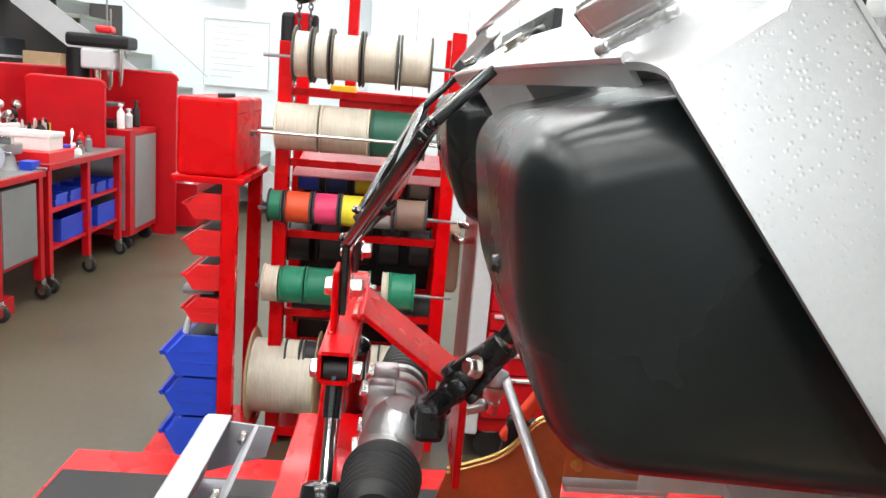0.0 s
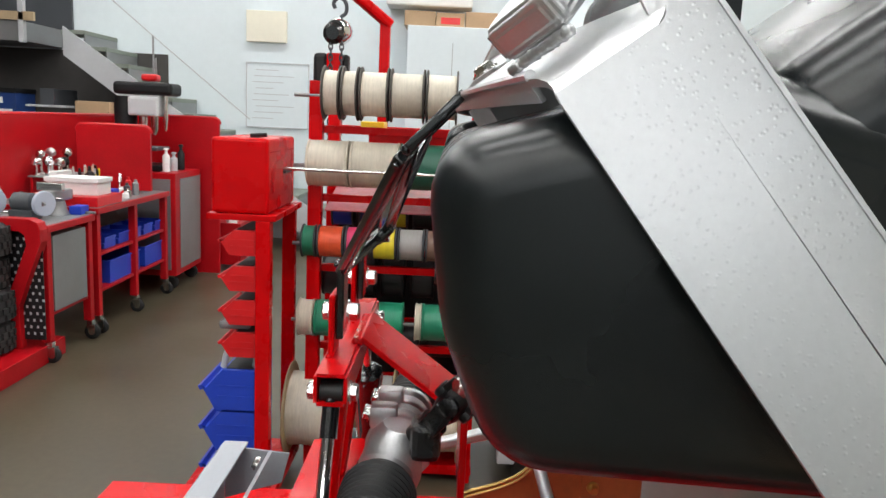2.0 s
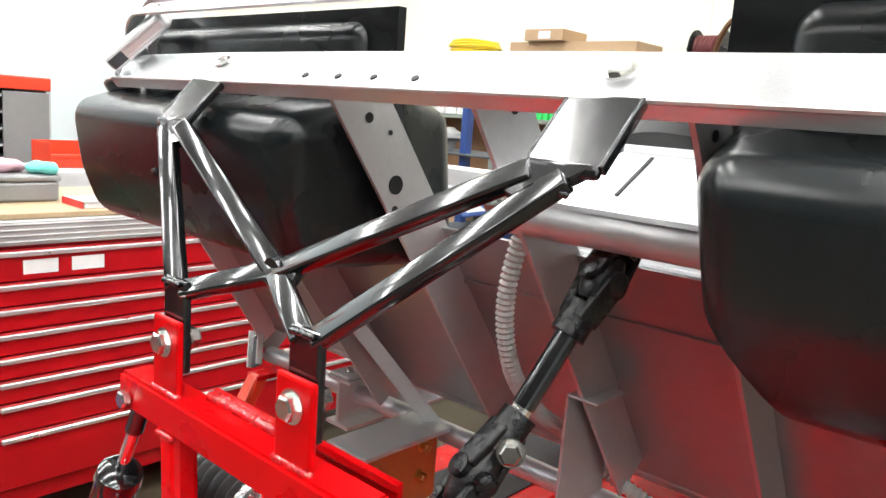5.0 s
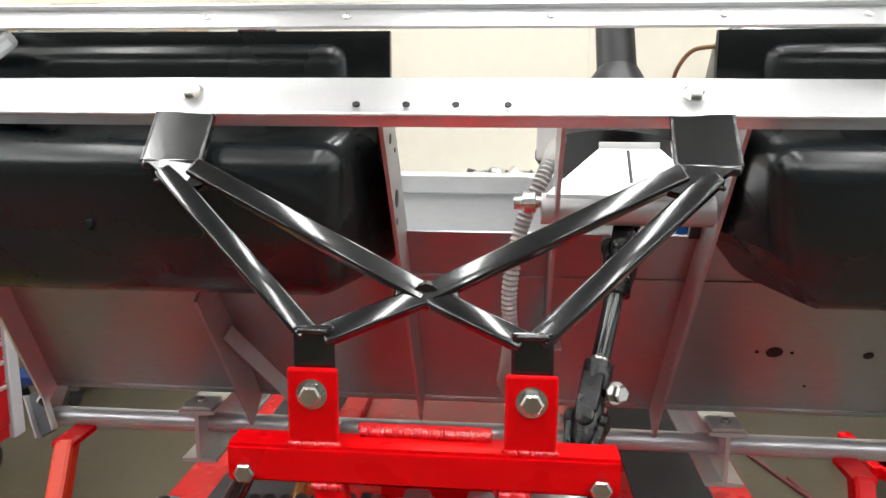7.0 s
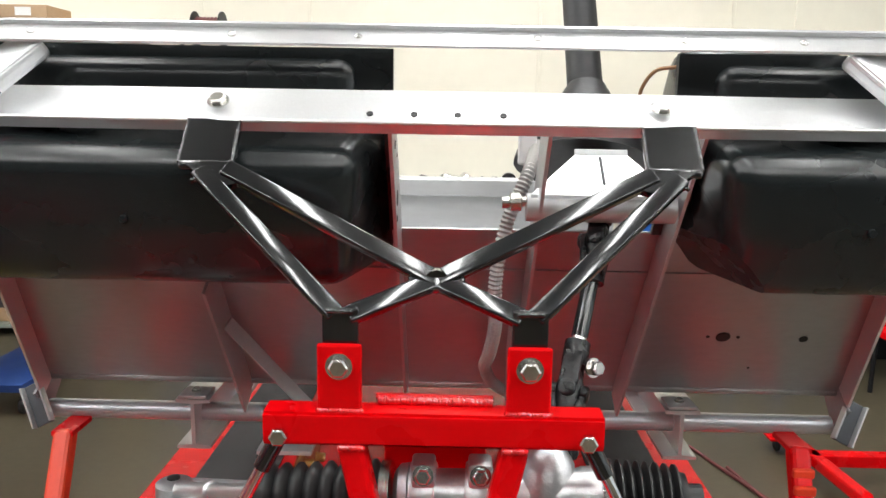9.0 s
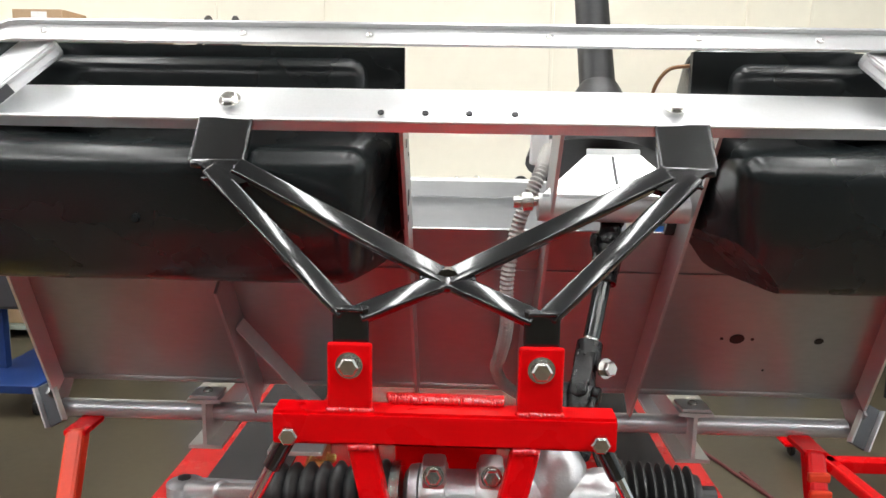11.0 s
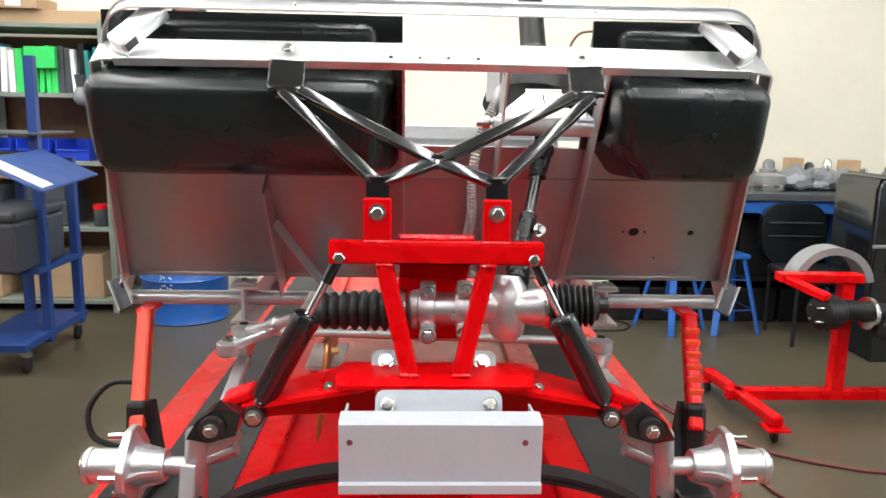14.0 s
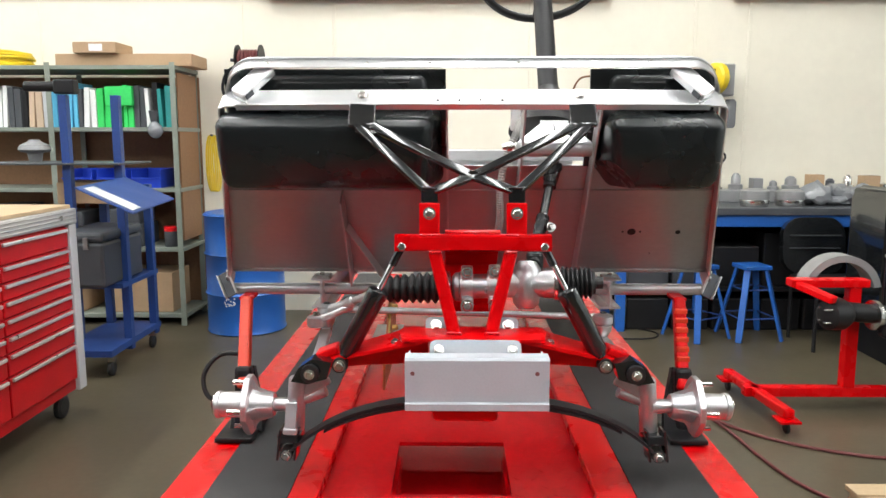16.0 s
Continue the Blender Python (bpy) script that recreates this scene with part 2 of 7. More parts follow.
def box(bm, x0, x1, y0, y1, z0, z1, bevel=0.0, seg=2, m=None):
    mat = Matrix.Translation(((x0 + x1) / 2, (y0 + y1) / 2, (z0 + z1) / 2)) @ Matrix.Diagonal((abs(x1 - x0), abs(y1 - y0), abs(z1 - z0), 1))
    if m is not None:
        mat = m @ mat
    vs = bmesh.ops.create_cube(bm, size=1, matrix=mat)["verts"]
    if bevel:
        es = list({e for v in vs for e in v.link_edges})
        bmesh.ops.bevel(bm, geom=es, offset=bevel, segments=seg, profile=0.5, affect="EDGES", clamp_overlap=True)
    return bm


def axis_frame(p0, p1):
    d = Vector(p1) - Vector(p0)
    return Matrix.Translation(p0) @ d.to_track_quat("Z", "Y").to_matrix().to_4x4(), d.length


def cyl(bm, p0, p1, r0, r1=None, n=16):
    m, ln = axis_frame(p0, p1)
    bmesh.ops.create_cone(bm, cap_ends=True, segments=n, radius1=r0, radius2=r0 if r1 is None else r1, depth=ln,
                          matrix=m @ Matrix.Translation((0, 0, ln / 2)))
    return bm


def lathe(bm, profile, p0, p1, n=24, caps=True):
    """profile: (height 0..1 along p0-p1, radius)"""
    m, ln = axis_frame(p0, p1)
    rings = []
    for h, r in profile:
        rings.append([bm.verts.new(m @ Vector((r * math.cos(2 * math.pi * k / n), r * math.sin(2 * math.pi * k / n), h * ln))) for k in range(n)])
    for a, b in zip(rings, rings[1:]):
        for k in range(n):
            bm.faces.new((a[k], a[(k + 1) % n], b[(k + 1) % n], b[k]))
    if caps:
        bm.faces.new(rings[0][::-1])
        bm.faces.new(rings[-1])
    return bm


def smooth_path(pts, step=6):
    out = []
    p = [Vector(q) for q in pts]
    p = [p[0] * 2 - p[1]] + p + [p[-1] * 2 - p[-2]]
    for i in range(1, len(p) - 2):
        for k in range(step):
            t = k / step
            a, b, c, d = p[i - 1], p[i], p[i + 1], p[i + 2]
            out.append(0.5 * ((2 * b) + (c - a) * t + (2 * a - 5 * b + 4 * c - d) * t * t + (3 * b - 3 * c + d - a) * t ** 3))
    out.append(p[-2])
    return out


def tube(bm, pts, r, n=10, ribs=0.0):
    """A round section along a path; ribs: every other ring is that much thinner."""
    pts = [Vector(q) for q in pts]
    rings = []
    side = None
    for i, p in enumerate(pts):
        d = (pts[min(i + 1, len(pts) - 1)] - pts[max(i - 1, 0)]).normalized()
        if side is None:
            side = d.orthogonal().normalized()
        side = (side - d * side.dot(d)).normalized()
        up = d.cross(side)
        rr = r - (ribs if i % 2 else 0)
        rings.append([bm.verts.new(p + rr * (math.cos(2 * math.pi * k / n) * side + math.sin(2 * math.pi * k / n) * up)) for k in range(n)])
    for a, b in zip(rings, rings[1:]):
        for k in range(n):
            bm.faces.new((a[k], a[(k + 1) % n], b[(k + 1) % n], b[k]))
    bm.faces.new(rings[0][::-1])
    bm.faces.new(rings[-1])
    return bm


def prism(bm, poly, u, v, w0, w1, origin=(0, 0, 0)):
    """A polygon in the directions u and v, pushed out from w0 to w1 along u x v."""
    u, v, o = Vector(u), Vector(v), Vector(origin)
    w = u.cross(v).normalized()
    lo = [bm.verts.new(o + u * a + v * b + w * w0) for a, b in poly]
    hi = [bm.verts.new(o + u * a + v * b + w * w1) for a, b in poly]
    n = len(poly)
    bm.faces.new(lo[::-1])
    bm.faces.new(hi)
    for k in range(n):
        bm.faces.new((lo[k], lo[(k + 1) % n], hi[(k + 1) % n], hi[k]))
    return bm


def flat_bar(bm, p0, p1, width, thick, facing):
    """A straight flat bar whose broad side looks along facing."""
    p0, p1, f = Vector(p0), Vector(p1), Vector(facing)
    d = (p1 - p0).normalized()
    f = (f - d * f.dot(d)).normalized()
    s = d.cross(f)
    m = Matrix((s, f, d)).transposed().to_4x4()
    m.translation = p0
    ln = (p1 - p0).length
    return box(bm, -width / 2, width / 2, -thick / 2, thick / 2, 0, ln, min(thick, width) * 0.25, 2, m)


def bolt_bm(pos, way, r=0.011, h=0.008, washer=True):
    bm = B()
    p, d = Vector(pos), Vector(way).normalized()
    if washer:
        cyl(bm, p, p + d * 0.0018, r * 1.3, n=18)
    lathe(bm, [(0, r), (0.82, r), (1, r * 0.8)], p + d * 0.0016, p + d * h, n=6)
    return bm


def weld_bm(p, q, r, seed):
    """One rippled run of weld from p to q."""
    p, q = Vector(p), Vector(q)
    rnd = random.Random(seed)
    m, ln = axis_frame(p, q)
    n = max(8, int(ln / 0.0011))
    bm = B()
    rows = []
    for i in range(n + 1):
        f = i / n
        c = p.lerp(q, f) + Vector((rnd.uniform(-1, 1), rnd.uniform(-1, 1), rnd.uniform(-1, 1))) * r * 0.14
        rr = r * (0.80 + 0.28 * abs(math.sin(i * 1.15)) + rnd.uniform(-0.08, 0.08)) * (0.45 if i in (0, n) else 1)
        rows.append([bm.verts.new(c + (m @ Vector((rr * math.cos(a), rr * math.sin(a), 0)) - m.translation)) for a in [2 * math.pi * k / 8 for k in range(8)]])
    for a, b in zip(rows, rows[1:]):
        for k in range(8):
            bm.faces.new((a[k], a[(k + 1) % 8], b[(k + 1) % 8], b[k]))
    bm.faces.new(rows[0][::-1])
    bm.faces.new(rows[-1])
    return bm


def rounded(poly_w, poly_h, r, n=4):
    """A rounded rectangle round the origin."""
    out = []
    for cx, cy, a0 in ((1, 1, 0), (-1, 1, 90), (-1, -1, 180), (1, -1, 270)):
        for k in range(n + 1):
            a = radians(a0 + 90 * k / n)
            out.append((cx * (poly_w / 2 - r) + r * math.cos(a), cy * (poly_h / 2 - r) + r * math.sin(a)))
    return out


# ---- the hall ----
X0, X1, Y0, Y1, H = -7.75, 8.0, -6.0, 4.478, 4.6
single("floor", box(B(), X0 - 0.2, X1 + 0.2, Y0 - 0.2, Y1 + 0.2, -0.2, 0), M_FLOOR, "stained polished concrete workshop floor", "floor", kind="structure")
single("ceiling", box(B(), X0 - 0.2, X1 + 0.2, Y0 - 0.2, Y1 + 0.2, H, H + 0.15), M_CEIL, "dark unlit workshop roof deck", "ceiling", kind="structure")
wall_back = single("wall_back", box(B(), X0 - 0.2, X1 + 0.2, Y1, Y1 + 0.2, 0, H), M_WALL_CREAM, "cream painted panelled workshop wall", "wall", kind="structure")
wall_stairs = single("wall_stairs", box(B(), X0 - 0.2, X0, Y0, Y1, 0, H), M_WALL_WHITE, "pale bluish white painted wall beside stairs", "wall", kind="structure")
# unseen wall, coloured near black so that the cart reflects a dim hall
single("wall_front", box(B(), X0 - 0.2, X1 + 0.2, Y0 - 0.2, Y0, 0, H), M_SHADE_DARK, "unseen front wall coloured dark to stand in for a dim hall", "wall", kind="structure")
bm = B()
WY0, WY1, WZ0, WZ1 = -1.0, 2.0, 2.35, 3.6
for y0, y1, z0, z1 in ((Y0, WY0, 0, H), (WY1, Y1, 0, H), (WY0, WY1, 0, WZ0), (WY0, WY1, WZ1, H)):
    box(bm, X1, X1 + 0.2, y0, y1, z0, z1)
wall_side = single("wall_side", bm, M_WALL_WHITE, "plain pale workshop wall with one wide window", "wall", kind="structure")
window_1 = thing("window_1", "wide white framed workshop window full of daylight", "window", kind="structure")
for y in (WY0 + 0.03, (WY0 * 2 + WY1) / 3, (WY0 + WY1 * 2) / 3, WY1 - 0.03):
    part("window_frame", box(B(), X1 + 0.02, X1 + 0.09, y - 0.03, y + 0.03, WZ0, WZ1, 0.004), M_WHITE, window_1)
for z in (WZ0 + 0.025, WZ1 - 0.025):
    part("window_rail", box(B(), X1 + 0.022, X1 + 0.088, WY0, WY1, z - 0.025, z + 0.025, 0.004), M_WHITE, window_1)
data = bpy.data.lights.new("window_light", "AREA")
data.shape, data.size, data.size_y, data.energy, data.color = "RECTANGLE", WY1 - WY0, WZ1 - WZ0, 55, (0.95, 0.98, 1.0)
new("window_light", data).matrix_world = pose(X1 + 0.12, (WY0 + WY1) / 2, (WZ0 + WZ1) / 2, 90, 0, 90)
for x in (-3.22, -1.66, -0.95, 0.55, 1.80, 2.21, 3.6):
    tagged(part("trim", box(B(), x - 0.012, x + 0.012, Y1 - 0.008, Y1, 0, H, 0.002, 1), M_WALL_CREAM, wall_back, "raised cream panel joint"), kind="structure")


def top_level():
    return {ob for ob in bpy.data.objects if ob.parent is None}


def middle(ob):
    """The centre of a thing's bounding box, parts included."""
    pts = [p.matrix_world @ v.co for p in [ob, *ob.children_recursive] if p.type == "MESH" for v in p.data.vertices]
    return Vector([(min(q[k] for q in pts) + max(q[k] for q in pts)) / 2 for k in range(3)])


def settle(before, scale, shift):
    """Brings the things made since to their true size and place; shift: a fixed way, or a way found from a thing's centre."""
    bpy.context.view_layer.update()
    for ob in top_level() - before:
        way = shift(middle(ob)) if callable(shift) else Vector(shift)
        ob.matrix_basis = Matrix.Translation(way) @ Matrix.Diagonal((*scale, 1)) @ ob.matrix_basis


# ceiling lamps: long twin-tube fixtures in rows
def ceiling_lamp(x, y, along):
    lamp = thing("ceiling_light", "white twin tube fluorescent ceiling fixture", "ceiling light", "ceiling lights")
    w, ln = (0.30, 2.4) if along == "y" else (2.4, 0.30)
    part("housing", box(B(), x - w / 2, x + w / 2, y - ln / 2, y + ln / 2, H - 0.10, H - 0.02, 0.01), M_WHITE, lamp)
    for s in (-0.07, 0.07):
        bm = B()
        if along == "y":
            cyl(bm, (x + s, y - 1.17, H - 0.125), (x + s, y + 1.17, H - 0.125), 0.02, n=10)
        else:
            cyl(bm, (x - 1.17, y + s, H - 0.125), (x + 1.17, y + s, H - 0.125), 0.02, n=10)
        part("tube", bm, M_LAMP, lamp, "glowing white tube")
    data = bpy.data.lights.new("tube_light", "AREA")
    data.shape, data.size, data.size_y, data.energy, data.color = "RECTANGLE", w, ln, LAMP_W * (0.92 if x < -3 else 0.55 if x < 0.5 else 0.5 if x > 5 else 0.36 if x > 2.5 else 0.5 if x > 1 else 1.05), (0.955, 0.985, 1.0)
    ob = new("tube_light", data)
    ob.matrix_world = pose(x, y, H - 0.16)
    ob.parent = lamp


LAMP_W = 46
for lx in (-6.5, -3.6, -1.9, 0.05, 1.6, 3.0, 4.4, 6.6):
    for ly in (-3.6, -0.6, 2.3):
        if lx < 1 or ly < 0:
            ceiling_lamp(lx, ly, "y")
ceiling_lamp(1.0, 2.3, "y")

# ---- the golf cart's front end ----
cart = thing("golf_cart", "partly built golf cart with bare silver cowl and red steering tower", "golf cart")
cart.matrix_basis = pose(0, 0, 0.005)
S = Vector((0, 0.597, -0.802))      # down along the cowl
W = Vector((0, 0.802, 0.597))       # across the cowl's edge, to the back
TOP = Vector((0, 0.121, 1.431))     # the front bar's lower front edge


def on_cowl(x, s, w):
    return Vector((x, 0, 0)) + TOP + S * s + W * w


def hoop(name, half, low, rad, w0, w1, thick, length, raise_by, mat, label, side_back=0.0, side_wide=0.0, bow=0.0):
    """A flat band bent into an upside-down U that lies along the cowl; bow: how its middle bulges to the front."""
    path = [(-low, length)]
    for k in range(9):
        a = radians(180 - 90 * k / 8)
        path.append((-half + rad + rad * math.cos(a), -raise_by + rad - rad * math.sin(a)))
    for k in range(9):
        a = radians(90 - 90 * k / 8)
        path.append((half - rad + rad * math.cos(a), -raise_by + rad - rad * math.sin(a)))
    path.append((low, length))
    if bow:
        path[9:10] = [(-half + rad, -raise_by)] + [((half - rad) * k / 8, -raise_by) for k in range(-7, 8)]
    bm = B()
    rows = []
    for i, (x, s) in enumerate(path):
        a, b = path[max(i - 1, 0)], path[min(i + 1, len(path) - 1)]
        d = Vector((b[0] - a[0], b[1] - a[1])).normalized()
        nx, ns = -d.y, d.x
        k = min(1.0, max(0.0, (s + raise_by) / (rad * 0.9)))
        a0, a1 = w0 + side_back * k, w1 + side_wide * k
        back = Vector((0, bow * x * x * (1 - k), 0))
        rows.append([bm.verts.new(on_cowl(x + nx * q, s + ns * q, w) + back) for q, w in ((0, a0), (0, a1), (thick, a1), (thick, a0))])
    for a, b in zip(rows, rows[1:]):
        for k in range(4):
            bm.faces.new((a[k], a[(k + 1) % 4], b[(k + 1) % 4], b[k]))
    bm.faces.new(rows[0])
    bm.faces.new(rows[-1][::-1])
    bmesh.ops.bevel(bm, geom=[e for e in bm.edges if len(e.link_faces) == 2 and e.calc_face_angle(0) > 1.2], offset=0.0012, segments=1, affect="EDGES")
    return part(name, bm, mat, cart, label, True, 35)


BOW = 0.13


def on_bar(x, s, w):
    return on_cowl(x, s, w) + Vector((0, BOW * x * x, 0))


front_bar = hoop("front_bar", 0.545, 0.638, 0.034, 0.0, 0.058, 0.004, 0.585, 0.0, M_BAR, "silver painted flat bar bent round the cowl", 0.028, 0.0145, BOW)
part("bar_lip", tube(B(), [on_bar(0.505 * k / 10, -0.0005, 0.002) for k in range(-10, 11)], 0.0028, 8), M_BAR, front_bar)
bm = B()
rows = []
for k in range(-10, 11):
    x = 0.505 * k / 10
    rows.append([bm.verts.new(on_bar(x, q, w)) for q, w in ((0.0, 0.0), (0.0, 0.0025), (0.012, 0.0025), (0.012, 0.0))])
for a, b in zip(rows, rows[1:]):
    for k in range(4):
        bm.faces.new((a[k], a[(k + 1) % 4], b[(k + 1) % 4], b[k]))
bm.faces.new(rows[0])
bm.faces.new(rows[-1][::-1])
part("front_lip", bm, M_BAR, front_bar, "narrow folded lip of the bar")
for x in (-0.231, 0.226):
    part("bolt", bolt_bm(on_bar(x, -0.004, 0.028), -S, 0.0088, 0.0070), M_ZINC, front_bar, "zinc plated bolt")
for x in (-0.072, -0.027, 0.017, 0.063):
    part("bolt_hole", cyl(B(), on_bar(x, -0.0046, 0.012), on_bar(x, -0.0030, 0.012), 0.0034, n=12), M_BLACK, front_bar, "dark drilled hole")
rim = hoop("upper_rim", 0.537, 0.6395, 0.065, 0.088, 0.118, 0.003, 0.57, 0.036, M_BAR, "silver upper rim with rounded corners", -0.0137, -0.0195)
hoop("rim_flange", 0.5374, 0.640, 0.066, 0.118, 0.122, 0.006, 0.57, 0.041, M_BAR, "raised edge of the rim", -0.0195, -0.0215)
for x in (-0.44, -0.225, -0.09, 0.10, 0.255, 0.38):
    part("rivet", lathe(B(), [(0, 0.0042), (0.5, 0.004), (1, 0.0016)], on_cowl(x, -0.036, 0.103), on_cowl(x, -0.0395, 0.103), 10), M_ZINC, rim)
for s in (1, -1):
    # flat box tube from the bar's corner up to the rim
    a, b = on_bar(s * 0.497, -0.0175, 0.011), on_cowl(s * 0.440, -0.022, 0.108)
    d = (b - a).normalized()
    sd = d.cross(-S).normalized()
    up = sd.cross(d)
    bm = flat_bar(B(), a, b, 0.044, 0.021, -S)
    bmesh.ops.bevel(bm, geom=list(bm.edges), offset=0.0015, segments=2, affect="EDGES")
    side = s if sd.x > 0 else -s
    tie = part("corner_tube", bm, M_BAR, cart, "short silver box tube between bar and rim")
    part("tube_hole", flat_bar(B(), a - sd * side * 0.0222 + d * 0.004, a - sd * side * 0.0222 + d * 0.026, 0.013, 0.001, sd), M_GREY_DK, tie, "dark side opening")
    bm = weld_bm(a - up * 0.0115 - sd * 0.022, a - up * 0.0115 + sd * 0.022, 0.0028, 60 + s)
    part("weld_bead", bm, M_BAR, tie, "painted weld bead", True, 80)

# sloped front panel with fins
P0 = 0.064


def cowl_plate(name, corners, w, thick, mat, label="", parent=None):
    """A flat sheet along the cowl: corners (x, s)."""
    bm = B()
    lo = [bm.verts.new(on_cowl(x, s, w)) for x, s in corners]
    hi = [bm.verts.new(on_cowl(x, s, w + thick)) for x, s in corners]
    n = len(corners)
    bm.faces.new(lo)
    bm.faces.new(hi[::-1])
    for k in range(n):
        bm.faces.new((lo[k], hi[k], hi[(k + 1) % n], lo[(k + 1) % n]))
    return part(name, bm, mat, parent or cart, label)


panel = cowl_plate("front_panel", [(-0.630, 0.568), (-0.580, 0.212), (0.580, 0.212), (0.630, 0.568)], P0, 0.003, M_PANEL, "bare aluminium sheet with soft reflections")
cowl_plate("seam_strip", [(-0.585, 0.291), (-0.585, 0.285), (0.585, 0.285), (0.585, 0.291)], P0 - 0.0025, 0.002, M_PANEL, "", panel)
bm = B()
cyl(bm, on_cowl(-0.628, 0.566, P0 + 0.004), on_cowl(0.628, 0.566, P0 + 0.004), 0.008, n=12)
part("rolled_edge", bm, M_PANEL, panel)
for x, s, r in ((0.411, 0.424, 0.0105), (0.528, 0.425, 0.0065), (0.389, 0.424, 0.0025), (0.433, 0.424, 0.0025), (0.47, 0.50, 0.002), (-0.30, 0.43, 0.002)):
    part("panel_hole", cyl(B(), on_cowl(x, s, P0 - 0.0012), on_cowl(x, s, P0 + 0.004), r, n=16), M_BLACK, panel, "dark hole through the panel")


def fin(x, s0, s1, w0, w1=P0, thick=0.004, mat=M_ALU, holes=()):
    bm = B()
    lo = [bm.verts.new(on_cowl(x - thick / 2, s, w)) for s, w in ((s0, w0), (s1, w0), (s1, w1), (s0, w1))]
    hi = [bm.verts.new(on_cowl(x + thick / 2, s, w)) for s, w in ((s0, w0), (s1, w0), (s1, w1), (s0, w1))]
    bm.faces.new(lo)
    bm.faces.new(hi[::-1])
    for k in range(4):
        bm.faces.new((lo[k], hi[k], hi[(k + 1) % 4], lo[(k + 1) % 4]))
    f = part("fin", bm, mat, cart, "upright aluminium rib")
    for s, w, r in holes:
        part("rib_hole", cyl(B(), on_cowl(x - thick / 2 - 0.0006, s, w), on_cowl(x + thick / 2 + 0.0006, s, w), r, n=14), M_BLACK, f)
    return f


fin(-0.306, 0.285, 0.575, 0.010)
fin(-0.053, 0.018, 0.545, 0.012, 0.072, holes=((0.058, 0.040, 0.005), (0.132, 0.034, 0.0095), (0.152, 0.020, 0.004), (0.085, 0.055, 0.0025)))
fin(0.113, 0.018, 0.53, 0.010, 0.070, holes=((0.045, 0.05, 0.005), (0.14, 0.055, 0.004)))
fin(0.276, 0.020, 0.575, 0.018, holes=((0.05, 0.04, 0.004),))
part("strut", flat_bar(B(), on_cowl(-0.302, 0.385, 0.040), on_cowl(-0.195, 0.600, 0.020), 0.022, 0.004, (1, -0.6, 0.2)), M_ALU, cart, "diagonal aluminium strut")
for s in (1, -1):
    bm = B()
    prism(bm, [(0.085, 0.555), (0.085, 0.600), (0.03, 0.610), (0.02, 0.55)], W, S, 0, 0.004, Vector((s * 0.632, 0, 0)) + TOP)
    part("end_bracket", bm, M_GREY, cart, "welded end bracket")
    m = Matrix.Translation((s * 0.634, 0.478, 0.980)) @ pose(0, 0, 0, -20, s * 28, 0)
    bm = B()
    box(bm, -0.014, 0.014, -0.003, 0.003, -0.034, 0.034, 0.001, 1, m)
    cap = part("end_cap", bm, M_GREY_DK, cart, "dull grey channel end")
    for e in (-0.0155, 0.0155):
        part("cap_flange", box(B(), e - 0.0015, e + 0.0015, -0.012, 0.0, -0.034, 0.034, 0.0005, 1, m), M_ALU, cap)
bm = B()
cyl(bm, (-0.628, 0.500, 0.966), (0.618, 0.500, 0.966), 0.0150, n=20)
part("cross_pipe", bm, M_SILVER, cart, "silver cross pipe under the cowl", True)
for x in (-0.383, 0.371):
    bm = B()
    prism(bm, [(-0.026, 0.04), (0.026, 0.04), (0.026, 0.035), (0.003, 0.033), (0.003, -0.033), (0.026, -0.035), (0.026, -0.04), (-0.026, -0.04), (-0.026, -0.035), (-0.003, -0.033), (-0.003, 0.033), (-0.026, 0.035)],
          (1, 0, 0), (0, 0, 1), -2.0, -0.455, (x, 0, 0.962))
    rail = part("chassis_rail", bm, M_ALU, cart, "aluminium I-beam chassis rail")
    bm = B()
    box(bm, x - 0.022, x + 0.022, 0.455, 0.50, 1.003, 1.008, 0.001, 1)
    part("pad", bm, M_ALU, rail)
    part("nut", bolt_bm((x, 0.477, 1.008), (0, 0, 1), 0.006, 0.006), M_ZINC, rail)


# moulded storage tubs: a rounded section pushed across, drafted and rounded ends, on a back flange with a raised upper block
TUB = [((0.245, 1.440), 0.012), ((0.112, 1.401), 0.030), ((0.122, 1.320), 0.10), ((0.148, 1.254), 0.042), ((0.345, 1.252), 0.030), ((0.322, 1.420), 0.030)]
BLOCK = [((0.250, 1.507), 0.024), ((0.206, 1.497), 0.024), ((0.204, 1.424), 0.024), ((0.250, 1.418), 0.024)]


def arcs(corners, n=6):
    """A closed outline with each corner turned into an arc of its own radius."""
    pts = []
    for k, (c, r) in enumerate(corners):
        c, a, b = Vector(c), Vector(corners[k - 1][0]), Vector(corners[(k + 1) % len(corners)][0])
        da, db = (a - c).normalized(), (b - c).normalized()
        half = da.angle(db) / 2
        run = min(r / math.tan(half), (a - c).length * 0.49, (b - c).length * 0.49)
        rr = run * math.tan(half)
        mid = c + (da + db).normalized() * (rr / math.sin(half))
        p, q = c + da * run - mid, c + db * run - mid
        turn = p.angle_signed(q)
        for i in range(n):
            ang = -turn * i / (n - 1)
            pts.append(mid + Vector((p.x * math.cos(ang) - p.y * math.sin(ang), p.x * math.sin(ang) + p.y * math.cos(ang))))
    return pts


def inset(pts, d):
    out = []
    for k, p in enumerate(pts):
        t = (pts[(k + 1) % len(pts)] - pts[k - 1]).normalized()
        out.append(p + Vector((-t.y, t.x)) * d)
    return out


